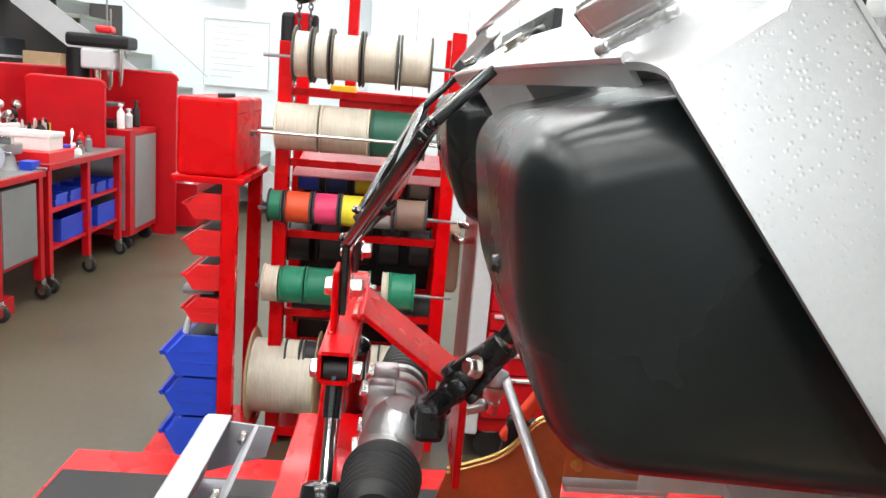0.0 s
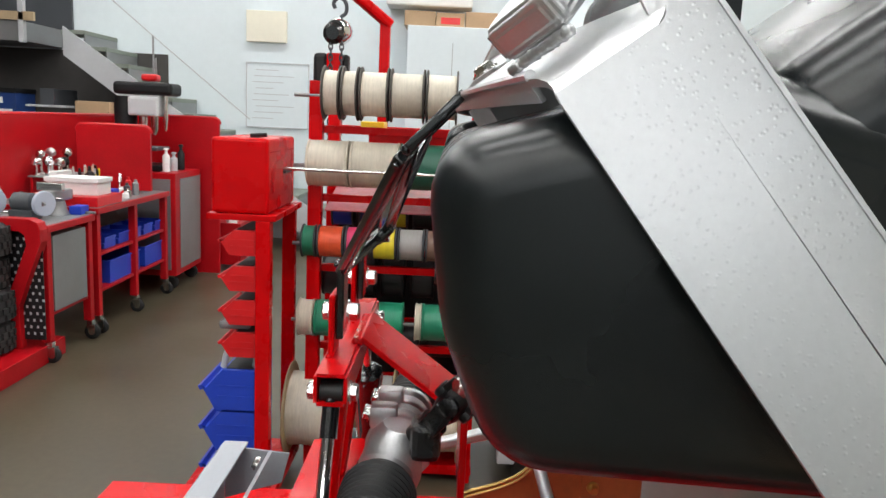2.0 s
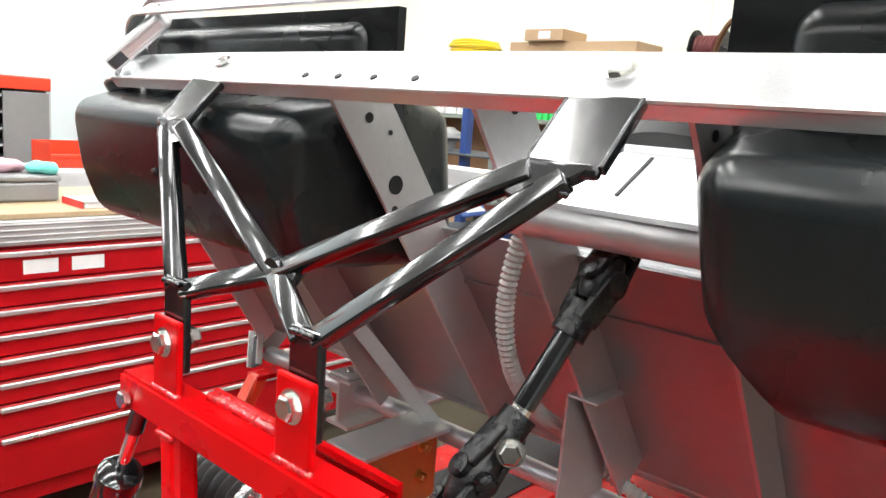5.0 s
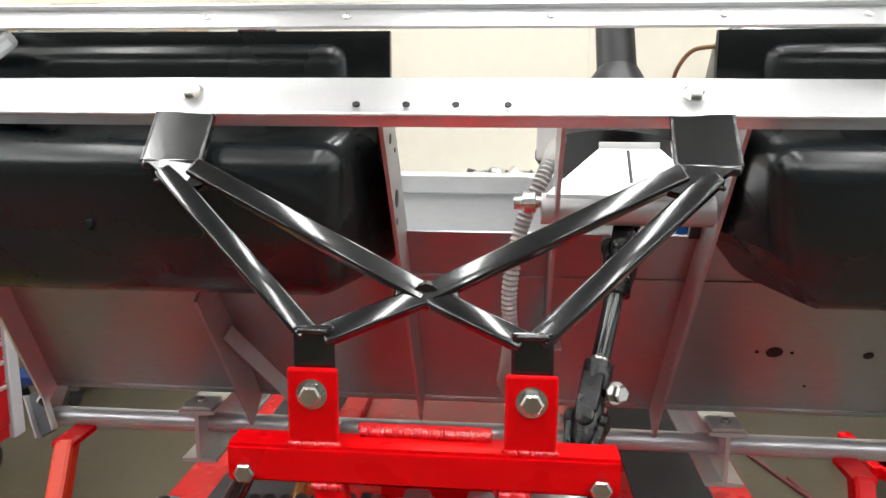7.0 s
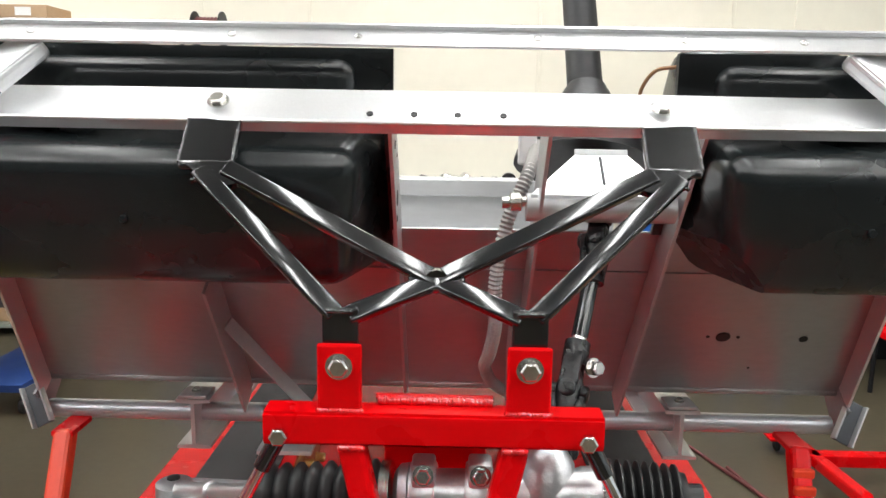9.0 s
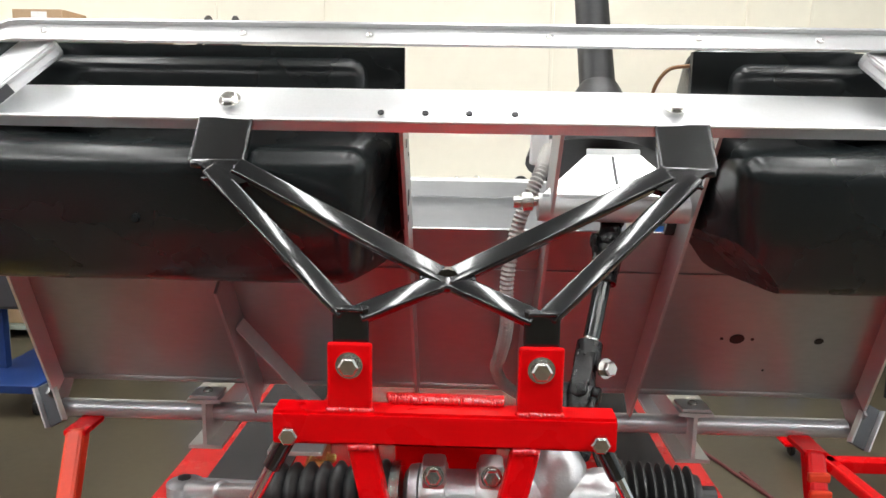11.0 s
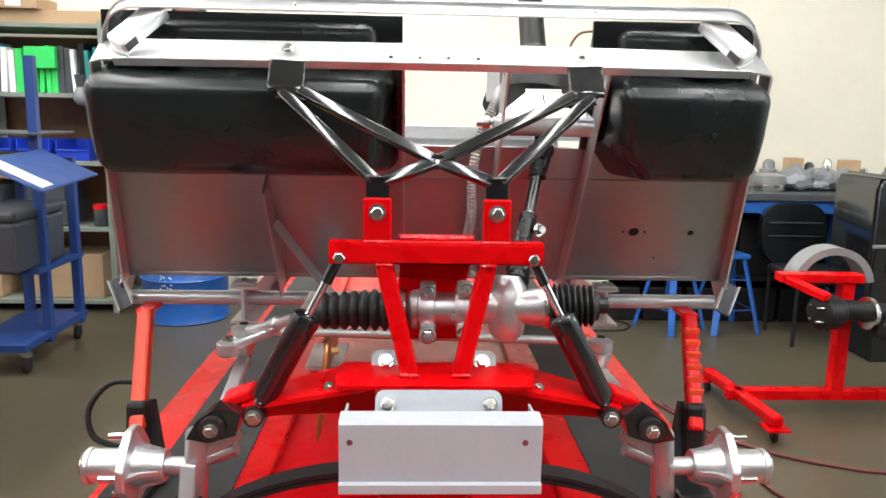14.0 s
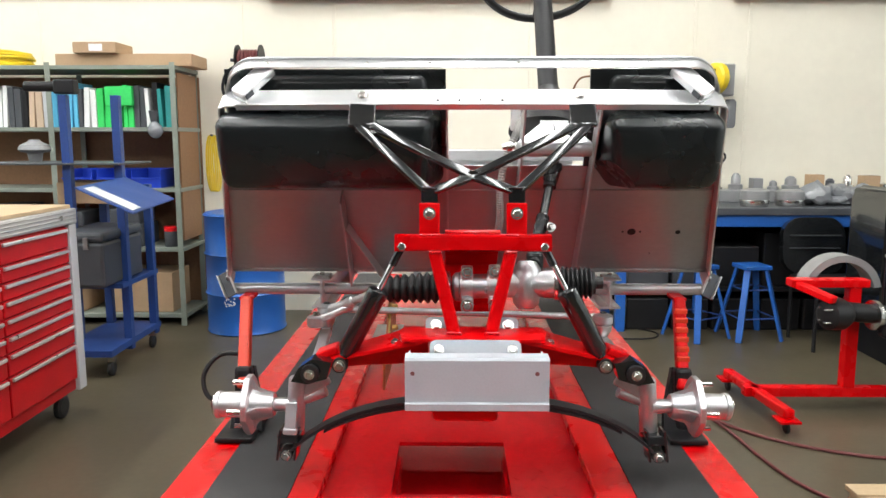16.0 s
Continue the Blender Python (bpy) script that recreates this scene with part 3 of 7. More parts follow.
def moulded(corners, x0, x1, draft0, draft1, rad, depth=0.13):
    pts = arcs(corners)
    area = sum(a.x * b.y - b.x * a.y for a, b in zip(pts, pts[1:] + pts[:1]))
    sgn = 1 if area > 0 else -1
    bm = B()
    rows = []
    for x, dr, way in ((x0, draft0, 1), (x1, draft1, -1)):
        ring = []
        for i in range(6):
            a = radians(90 * i / 5)
            row = []
            for p in inset(pts, sgn * rad * (1 - math.sin(a))):
                out = max(0.0, min(1.0, (P0 - (Vector((0, p.x, p.y)) - TOP).dot(W)) / depth))
                row.append(bm.verts.new((x + way * (dr * out + rad * (1 - math.cos(a))), p.x, p.y)))
            ring.append(row)
        rows += ring if way > 0 else ring[::-1]
    n = len(pts)
    for a, b in zip(rows, rows[1:]):
        for k in range(n):
            bm.faces.new((a[k], b[k], b[(k + 1) % n], a[(k + 1) % n]))
    bm.faces.new(rows[0])
    bm.faces.new(rows[-1][::-1])
    bmesh.ops.recalc_face_normals(bm, faces=bm.faces)
    return bm


def tub(x0, x1, f0, f1, draft0, draft1, chamfer, label):
    bm = moulded(TUB, x0, x1, draft0, draft1, 0.026)
    if chamfer:
        cut = bmesh.ops.bisect_plane(bm, geom=bm.verts[:] + bm.edges[:] + bm.faces[:], plane_co=(x0 + 0.016, 0.15, 1.328), plane_no=(-0.70, -0.12, -0.70), clear_outer=True)
        edges = [e for e in cut["geom_cut"] if isinstance(e, bmesh.types.BMEdge)]
        bmesh.ops.contextual_create(bm, geom=edges)
    body = part("storage_tub", bm, M_TUB, cart, label, True, 24)
    bm = B()
    prism(bm, [(0.222, 1.513), (0.222, 1.430), (0.232, 1.400), (0.292, 1.298), (0.298, 1.302), (0.240, 1.403), (0.232, 1.432), (0.232, 1.513)], (0, 1, 0), (0, 0, 1), f0, f1)
    part("tub_flange", bm, M_TUB, body, "flat moulded flange")
    part("tub_step", moulded(BLOCK, f0 + 0.040, f1 - 0.040, 0.0, 0.0, 0.022), M_TUB, body, "raised upper step of the bin", True, 60)
    return body


tub_l = tub(-0.552, -0.062, -0.545, -0.056, 0.012, 0.034, False, "wide black moulded plastic dash bin")
tub_r = tub(0.268, 0.540, 0.262, 0.534, 0.036, 0.012, True, "black moulded plastic dash bin with one chamfered corner")
bm = B()
m = Matrix((Vector((1, 0, 0)), S, W)).transposed().to_4x4()
m.translation = TOP
box(bm, 0.300, 0.536, 0.075, 0.300, 0.088, 0.300, 0.035, 4, m)
part("tub_back", bm, M_TUB, tub_r, "deep back of the dash bin", True, 50)
part("plug", lathe(B(), [(0, 0.006), (1, 0.004)], (-0.325, 0.1235, 1.330), (-0.325, 0.1175, 1.330), 12), M_TUB, tub_l)
part("plug", lathe(B(), [(0, 0.006), (1, 0.004)], (0.44, 0.1235, 1.330), (0.44, 0.1175, 1.330), 12), M_TUB, tub_r)

# red steering tower
bm = B()
TW = 0.0035
outer = [(0.004, 1.140), (0.036, 1.140), (0.036, 1.172), (0.004, 1.172)]
inner = [(0.004 + TW, 1.140 + TW), (0.036 - TW, 1.140 + TW), (0.036 - TW, 1.172 - TW), (0.004 + TW, 1.172 - TW)]
ends = [[[bm.verts.new((x, y, z)) for y, z in loop] for loop in (outer, inner)] for x in (-0.156, 0.156)]
for k in range(4):
    j = (k + 1) % 4
    bm.faces.new((ends[0][0][k], ends[0][0][j], ends[1][0][j], ends[1][0][k]))
    bm.faces.new((ends[0][1][k], ends[0][1][j], ends[1][1][j], ends[1][1][k]))
    for e in ends:
        bm.faces.new((e[0][k], e[0][j], e[1][j], e[1][k]))
bmesh.ops.bevel(bm, geom=[e for e in bm.edges if abs(e.verts[0].co.x - e.verts[1].co.x) > 0.2 and e.verts[0].co.y in (ends[0][0][0].co.y, ends[0][0][1].co.y)], offset=0.003, segments=2, affect="EDGES")
tower = part("steering_tower", bm, M_RED, cart, "glossy red square tube tower")
for s in (1, -1):
    x = s * 0.0865
    part("lug", box(B(), x - 0.0205, x + 0.0205, 0.009, 0.015, 1.1715, 1.236, 0.0025), M_RED, tower, "red upright lug plate")
    part("bolt", bolt_bm((x, 0.009, 1.2155), (0, -1, 0), 0.0096, 0.009), M_ZINC, tower, "zinc plated hex bolt")
    part("nut", bolt_bm((x, 0.026, 1.2155), (0, 1, 0), 0.0095, 0.012), M_ZINC, tower)
    part("bolt", bolt_bm((s * 0.141, 0.004, 1.150), (0, -1, 0), 0.0088, 0.008, False), M_ZINC, tower, "zinc plated hex bolt")
    part("nut", bolt_bm((s * 0.141, 0.036, 1.150), (0, 1, 0), 0.0088, 0.009), M_ZINC, tower)
    bm = B()
    flat_bar(bm, (s * 0.077, 0.017, 1.141), (s * 0.037, 0.0, 0.975), 0.026, 0.024, (0, -1, 0))
    part("leg", bm, M_RED, tower, "splayed red tower leg")
    for (x0, y, z, wd) in ((x, 0.010, 1.172, 0.044), (s * 0.075, 0.004, 1.139, 0.026), (s * 0.038, -0.012, 0.978, 0.03)):
        bm = weld_bm((x0 - wd / 2, y, z), (x0 + wd / 2, y, z), 0.0032, int(abs(x0) * 1000) + int(z * 100))
        part("weld_bead", bm, M_WELD, tower, "rippled weld bead", True, 80)
for k in range(2):
    part("weld_bead", weld_bm((-0.054, 0.031 + 0.0065 * k, 1.1745), (0.056, 0.031 + 0.0065 * k, 1.1745 - 0.001 * k), 0.0043, 5 + k), M_WELD, tower, "wide rippled weld bead", True, 80)
bm = B()
flat_bar(bm, (0.0, 0.036, 1.178), (0.0, 0.150, 1.093), 0.112, 0.006, (0, 0.6, 0.8))
part("brace_plate", bm, M_RED, tower, "sloping red brace plate")
part("gusset", box(B(), -0.058, 0.056, 0.148, 0.156, 0.985, 1.100, 0.002), M_RED, tower)
bm = B()
prism(bm, [(-0.14, -0.045), (0.14, -0.045), (0.15, 0.02), (0.14, 0.06), (-0.14, 0.06), (-0.15, 0.02)], (1, 0, 0), (0, 1, 0), 0.0, 0.006, (0, 0, 0.968))
foot = part("foot_plate", bm, M_RED, tower, "red tower foot plate")
for s in (1, -1):
    part("bolt", bolt_bm((s * 0.074, 0.046, 0.980), (0, -0.85, 0.5), 0.0090, 0.008), M_ZINC, tower)
    bm = B()
    prism(bm, rounded(0.060, 0.034, 0.011), (1, 0, 0), (0, 0.5, 0.85), -0.003, 0.0, (s * 0.066, 0.049, 0.980))
    part("washer_plate", bm, M_GREY_PLATE, tower)
    # sloping front arms: a folded red plate with a deep web under it
    bm = B()
    a = [(s * 0.10, -0.045, 0.972), (s * 0.12, 0.07, 0.972), (s * 0.310, 0.075, 0.915), (s * 0.300, 0.025, 0.912)]
    lo = [bm.verts.new(Vector(p) - Vector((0, 0, 0.007))) for p in a]
    hi = [bm.verts.new(p) for p in a]
    bm.faces.new(lo)
    bm.faces.new(hi)
    for k in range(4):
        bm.faces.new((lo[k], lo[(k + 1) % 4], hi[(k + 1) % 4], hi[k]))
    arm = part("frame_arm", bm, M_RED, cart, "sloping red frame arm")
    bm = B()
    prism(bm, [(0.09, 0.966), (0.300, 0.906), (0.300, 0.893), (0.22, 0.900), (0.09, 0.905)], (s, 0, 0), (0, 0, 1), -0.034 * s, -0.028 * s, (0, 0, 0))
    part("arm_web", bm, M_RED, arm, "deep red web plate")
    part("bolt", bolt_bm((s * 0.155, -0.006, 0.957), (0, -0.3, 1), 0.007, 0.007), M_ZINC, arm)

# black X brace
def round_bar(p0, p1, width, thick, facing, k=0.42):
    """A square tube with well rounded edges."""
    p0, p1, f = Vector(p0), Vector(p1), Vector(facing)
    d = (p1 - p0).normalized()
    f = (f - d * f.dot(d)).normalized()
    m = Matrix((d.cross(f), f, d)).transposed().to_4x4()
    m.translation = p0
    return box(B(), -width / 2, width / 2, -thick / 2, thick / 2, 0, (p1 - p0).length, min(width, thick) * k, 3, m)


brace = part("cross_brace_hub", lathe(B(), [(0, 0.012), (1, 0.012)], (0.0, 0.050, 1.286), (0.0, 0.058, 1.287), 12), M_BLACK_GLOSS, cart, "glossy black cross brace centre")
FACE = Vector((0, -0.72, 0.69))
part("centre_plate", round_bar((-0.027, 0.054, 1.2865), (0.027, 0.054, 1.2865), 0.024, 0.0115, FACE, 0.3), M_BLACK_GLOSS, brace, "flattened welded centre", True, 50)
for s in (1, -1):
    pad_lo, pad_hi = Vector((s * 0.228, 0.090, 1.391)), Vector((s * 0.229, 0.1300, 1.4330))
    pad = part("pad", flat_bar(B(), pad_lo, pad_hi, 0.052, 0.005, (0, -0.725, 0.69)), M_BLACK_GLOSS, brace, "flattened black mounting pad")
    part("bent_edge", round_bar(pad_lo - Vector((0.026, 0.001, 0.002)), pad_lo + Vector((0.026, -0.001, -0.002)), 0.009, 0.008, (0, -0.9, 0.2)), M_BLACK_GLOSS, pad, "", True, 50)
    for e in (-0.0262, 0.0262):
        part("rolled_edge", round_bar(pad_lo + Vector((e, 0, -0.001)), pad_hi + Vector((e, 0, -0.001)), 0.003, 0.008, (0, -0.725, 0.69)), M_BLACK_GLOSS, pad, "", True, 50)
    part("arm", round_bar(pad_lo + Vector((s * 0.006, -0.003, -0.006)), (s * 0.091, 0.021, 1.260), 0.0185, 0.0110, FACE, 0.22), M_BLACK_GLOSS, brace, "", True, 50)
    part("arm", round_bar(pad_lo + Vector((-s * 0.019, -0.002, -0.004)), (0, 0.054, 1.2865), 0.0185, 0.0110, FACE, 0.22), M_BLACK_GLOSS, brace, "", True, 50)
    part("arm", round_bar((0, 0.054, 1.2865), (s * 0.080, 0.021, 1.259), 0.0185, 0.0110, FACE, 0.22), M_BLACK_GLOSS, brace, "", True, 50)
    fork = [pad_lo + Vector((s * 0.020, -0.002, -0.002)), pad_lo + Vector((-s * 0.026, -0.001, -0.002)),
            (pad_lo + Vector((-s * 0.019, -0.002, -0.004))).lerp(Vector((0, 0.054, 1.2865)), 0.13), (pad_lo + Vector((s * 0.006, -0.003, -0.006))).lerp(Vector((s * 0.091, 0.021, 1.260)), 0.15)]
    bm = B()
    lo, hi = ([bm.verts.new(p + FACE * e) for p in fork] for e in (-0.004, 0.004))
    bm.faces.new(lo)
    bm.faces.new(hi[::-1])
    for k in range(4):
        bm.faces.new((lo[k], hi[k], hi[(k + 1) % 4], lo[(k + 1) % 4]))
    bmesh.ops.recalc_face_normals(bm, faces=bm.faces)
    part("fork_web", bm, M_BLACK_GLOSS, brace, "welded web where the arms meet the pad")
    part("foot", box(B(), s * 0.0865 - 0.0165, s * 0.0865 + 0.0165, 0.016, 0.0235, 1.190, 1.268, 0.002), M_BLACK_GLOSS, brace)
    for p, q, wd in ((Vector((s * 0.074, 0.014, 1.2655)), Vector((s * 0.099, 0.014, 1.2655)), 8), (pad_lo + Vector((-s * 0.004, -0.009, -0.014)), pad_lo + Vector((s * 0.012, -0.010, -0.016)), 6)):
        bm = weld_bm(p, q, 0.0024, 40 + s + wd)
        part("weld_bead", bm, M_BLACK_GLOSS, brace, "painted weld bead", True, 80)

# shock absorbers, hubs and steering knuckles
for s in (1, -1):
    up, low = Vector((s * 0.141, 0.020, 1.150)), Vector((s * 0.270, 0.020, 0.905))
    d = (low - up).normalized()
    shock = part("shock_body", lathe(B(), [(0, 0.014), (0.03, 0.021), (0.10, 0.0225), (0.14, 0.021), (0.9, 0.020), (1, 0.012)], up + d * 0.100, up + d * 0.258, 24), M_BLACK_GLOSS, cart, "black telescopic shock absorber", True)
    part("rod", cyl(B(), up + d * 0.028, up + d * 0.11, 0.0060, n=16), M_CHROME, shock, "chromed shock rod", True)
    part("upper_sleeve", cyl(B(), up + d * 0.005, up + d * 0.045, 0.0085, n=16), M_BLACK_GLOSS, shock, "", True)
    part("upper_eye", cyl(B(), up + Vector((0, -0.011, 0)), up + Vector((0, 0.011, 0)), 0.0115, n=18), M_RUBBER, shock, "", True)
    part("lower_eye", cyl(B(), low + Vector((0, -0.016, 0)), low + Vector((0, 0.016, 0)), 0.0155, n=18), M_RUBBER, shock, "", True)
    part("bolt", bolt_bm(low + Vector((0, -0.016, 0)), (0, -1, 0), 0.0095, 0.009), M_ZINC, shock)
    # clevis plate and bush above the kingpin
    bm = B()
    prism(bm, [(0.285, 0.914), (0.325, 0.921), (0.352, 0.902), (0.368, 0.874), (0.335, 0.868), (0.295, 0.880)], (s, 0, 0), (0, 0, 1), -0.016 * s, 0.024 * s, (0, 0, 0))
    bmesh.ops.translate(bm, vec=(0, 0.02, 0), verts=bm.verts)
    part("knuckle_bracket", bm, M_BLACK_GLOSS, cart, "black knuckle bracket")
    bm = B()
    flat_bar(bm, (s * 0.278, 0.055, 0.930), (s * 0.322, 0.055, 0.914), 0.05, 0.016, (0, 0, 1))
    part("red_bracket", bm, M_RED, cart)
    part("bushing", cyl(B(), (s * 0.328, -0.016, 0.893), (s * 0.328, 0.03, 0.893), 0.0185, n=20), M_RUBBER, cart, "black rubber bush", True)
    part("bolt", bolt_bm((s * 0.328, -0.016, 0.893), (0, -1, 0), 0.0085, 0.009), M_ZINC, cart, "zinc bolt")
    knuckle = part("steering_knuckle", lathe(B(), [(0, 0.0165), (0.04, 0.0185), (0.96, 0.0185), (1, 0.0165)], (s * 0.372, 0.045, 0.752), (s * 0.364, 0.045, 0.868), 24), M_CAST, cart, "cast aluminium steering knuckle", True)
    part("spindle", lathe(B(), [(0, 0.021), (0.25, 0.0145), (1, 0.0145)], (s * 0.372, 0.045, 0.808), (s * 0.425, 0.05, 0.807), 20), M_CAST, knuckle, "", True)
    part("control_arm", lathe(B(), [(0, 0.013), (0.5, 0.012), (1, 0.011)], (s * 0.365, 0.050, 0.815), (s * 0.305, 0.045, 0.838), 16), M_CAST, knuckle, "", True)
    part("arm_web", flat_bar(B(), (s * 0.355, 0.045, 0.835), (s * 0.300, 0.045, 0.868), 0.026, 0.012, (0, -1, 0.2)), M_CAST, knuckle)
    if s < 0:
        bm = B()
        flat_bar(bm, (-0.372, 0.020, 0.822), (-0.374, 0.006, 0.770), 0.024, 0.010, (0, -1, 0.25))
        flat_bar(bm, (-0.374, 0.006, 0.772), (-0.375, 0.006, 0.758), 0.029, 0.015, (0, -1, 0))
        part("steering_stop", bm, M_SILVER, knuckle, "angular silver stop")
    for e in (-0.018, 0.018):
        part("clevis_plate", flat_bar(B(), (s * 0.378 + e, 0.03, 0.765), (s * 0.386 + e, 0.028, 0.700), 0.045, 0.005, (1, 0, 0)), M_BLACK_GLOSS, knuckle)
    part("clevis_block", box(B(), s * 0.379 - 0.024, s * 0.379 + 0.024, 0.008, 0.060, 0.735, 0.756, 0.004), M_BLACK_GLOSS, knuckle)
    part("clevis_bush", cyl(B(), (s * 0.384, 0.004, 0.713), (s * 0.384, 0.055, 0.713), 0.013, n=16), M_RUBBER, knuckle, "", True)
    part("bolt", bolt_bm((s * 0.384, 0.004, 0.713), (0, -1, 0), 0.0085, 0.010), M_ZINC, knuckle)
    ha, hb = Vector((s * 0.415, 0.050, 0.807)), Vector((s * 0.540, 0.052, 0.805))
    hub = part("wheel_hub", lathe(B(), [(0, 0.024), (0.03, 0.026), (0.22, 0.027), (0.30, 0.032), (0.42, 0.034), (0.43, 0.0275), (0.90, 0.0265), (0.91, 0.0285), (0.97, 0.0285), (1.0, 0.024)], ha, hb, 32), M_CAST, cart, "silver cast wheel hub", True)
    part("hub_cap", lathe(B(), [(0, 0.022), (0.6, 0.021), (1, 0.016)], hb, hb + Vector((s * 0.006, 0, 0)), 24), M_ZINC, hub, "", True)
    bm = B()
    prism(bm, [(0.060, 0.016), (0.060, -0.016), (0.034, -0.046), (0.016, -0.062), (-0.016, -0.062), (-0.034, -0.046), (-0.060, -0.016), (-0.060, 0.016), (-0.034, 0.046), (-0.016, 0.062), (0.016, 0.062), (0.034, 0.046)], (0, 1, 0), (0, 0, 1), -0.0065, 0.0065, (s * 0.4675, 0.051, 0.806))
    bmesh.ops.bevel(bm, geom=list(bm.edges), offset=0.002, segments=1, affect="EDGES")
    part("flange", bm, M_CAST, hub)
    for k in range(4):
        a = radians(90 * k)
        cy, cz = math.cos(a), math.sin(a)
        part("wheel_stud", cyl(B(), (s * 0.466, 0.051 + 0.048 * cy, 0.806 + 0.048 * cz), (s * 0.502, 0.051 + 0.048 * cy, 0.806 + 0.048 * cz), 0.0056, n=12), M_ZINC, hub)
        bm = B()
        prism(bm, [(0.002, 0.024), (0.050, 0.024), (0.050, 0.054), (0.046, 0.054), (0.034, 0.036), (0.008, 0.028)], (s, 0, 0), (0, cy, cz), -0.003, 0.003, (s * 0.414, 0.051, 0.806))
        part("rib", bm, M_CAST, hub)
    # tie rod end
    b = Vector((-0.333, 0.240, 0.954)) if s < 0 else Vector((0.312, 0.254, 0.930))
    part("ball_joint", lathe(B(), [(0, 0.016), (0.2, 0.0225), (0.75, 0.0225), (0.85, 0.016), (1, 0.005)], b, b + Vector((0, 0, 0.03)), 22), M_CAST, cart, "silver ball joint", True)
    part("grease_cap", lathe(B(), [(0, 0.0085), (0.7, 0.008), (1, 0.003)], b + Vector((0, 0, 0.0255)), b + Vector((0, 0, 0.0325)), 16), M_RUBBER, cart, "small dark grease cap", True)
    part("ball_boot", lathe(B(), [(0, 0.010), (0.5, 0.019), (1, 0.021)], b - Vector((0, 0, 0.028)), b, 18), M_CAST, cart, "", True)
    low2 = b - Vector((0, 0, 0.028))
    part("ball_nut", bolt_bm(low2, (0, 0, -1), 0.010, 0.022), M_ZINC, cart, "zinc castle nut")
    part("steering_arm", flat_bar(B(), low2 + Vector((0, -0.01, -0.006)), (s * 0.335, 0.075, 0.875), 0.024, 0.016, (0, 0, 1)), M_CAST, cart, "cast steering arm")

E0 = Vector((-0.352, 0.205, 0.936))
rod_end = part("rod_end", lathe(B(), [(0, 0.017), (0.15, 0.021), (0.85, 0.021), (1, 0.016)], E0, E0 + Vector((0, 0, 0.026)), 22), M_CAST, cart, "forged silver rod end", True)
part("bolt", bolt_bm(E0 + Vector((0, 0, 0.026)), (0, 0, 1), 0.0085, 0.008), M_ZINC, rod_end)
part("link", round_bar(E0 + Vector((0, 0, 0.013)), (-0.262, 0.190, 0.990), 0.022, 0.015, (0, 0, 1), 0.35), M_CAST, rod_end, "", True, 50)

# tie rod and leaf spring
part("tie_rod", cyl(B(), (-0.333, 0.258, 0.966), (0.312, 0.270, 0.945), 0.0080, n=14), M_SILVER, cart, "long silver tie rod", True)
for hw, lift, th in ((0.385, 0.0, 0.0034), (0.30, 0.0085, 0.003)):
    bm = B()
    rows = []
    for i in range(33):
        x = -hw + 2 * hw * i / 32
        z = 0.862 - 0.62 * x * x - 1.35 * x ** 4 * 2.0 - lift
        y = -0.060 + 0.60 * x * x
        rows.append([bm.verts.new((x, y + dy, z + dz)) for dy, dz in ((-0.018, -th), (0.018, -th), (0.018, th), (-0.018, th))])
    for a, b in zip(rows, rows[1:]):
        for k in range(4):
            bm.faces.new((a[k], a[(k + 1) % 4], b[(k + 1) % 4], b[k]))
    bm.faces.new(rows[0])
    bm.faces.new(rows[-1][::-1])
    part("spring_leaf", bm, M_BLACK, cart, "black bowed leaf of the transverse spring", True, 30)

# grey front plate
bm = B()
prism(bm, [(-0.132, 0.972), (-0.163, 0.972), (-0.1675, 0.9675), (-0.1675, 0.8905), (-0.1735, 0.8885), (-0.1735, 0.8765), (-0.168, 0.8745), (-0.135, 0.8745), (-0.135, 0.8780), (-0.166, 0.8780), (-0.170, 0.8810), (-0.170, 0.8860), (-0.164, 0.8880), (-0.164, 0.9655), (-0.161, 0.9685), (-0.132, 0.9685)], (0, 1, 0), (0, 0, 1), -0.126, 0.134)
front_plate = part("front_plate", bm, M_GREY_PLATE, cart, "grey folded plate over the spring")
for x in (-0.122, 0.130):
    bm = B()
    prism(bm, [(-0.162, 0.967), (-0.162, 0.892), (-0.085, 0.918), (-0.075, 0.960)], (0, 1, 0), (0, 0, 1), -0.0015, 0.0015, (x, 0, 0))
    part("end_gusset", bm, M_GREY_PLATE, front_plate)
part("spring_seat", box(B(), -0.078, 0.045, -0.130, 0.04, 0.838, 0.868, 0.010, 3), M_RED, front_plate, "rounded red spring seat")
part("spring_block", box(B(), -0.100, 0.100, -0.150, -0.02, 0.866, 0.8735, 0.003), M_BLACK, front_plate)
for x in (-0.112, 0.112):
    part("plate_hole", cyl(B(), (x, -0.1681, 0.944), (x, -0.165, 0.944), 0.004, n=12), M_MAROON, front_plate)
bm = B()
prism(bm, rounded(0.172, 0.040, 0.012), (1, 0, 0), (0, 0.45, 0.893), -0.004, 0.0, (0.003, -0.100, 0.968))
clamp = part("clamp_plate", bm, M_GREY_PLATE, cart, "light grey rounded clamp plate")
for x in (-0.066, 0.072):
    part("bolt", bolt_bm((x, -0.1035, 0.970), (0, -0.893, 0.45), 0.0076, 0.007), M_ZINC, clamp)

# steering rack
RA, RB = Vector((-0.175, 0.092, 1.047)), Vector((0.250, 0.066, 1.066))
ra = (RB - RA).normalized()


def along(d):
    return RA + ra * d


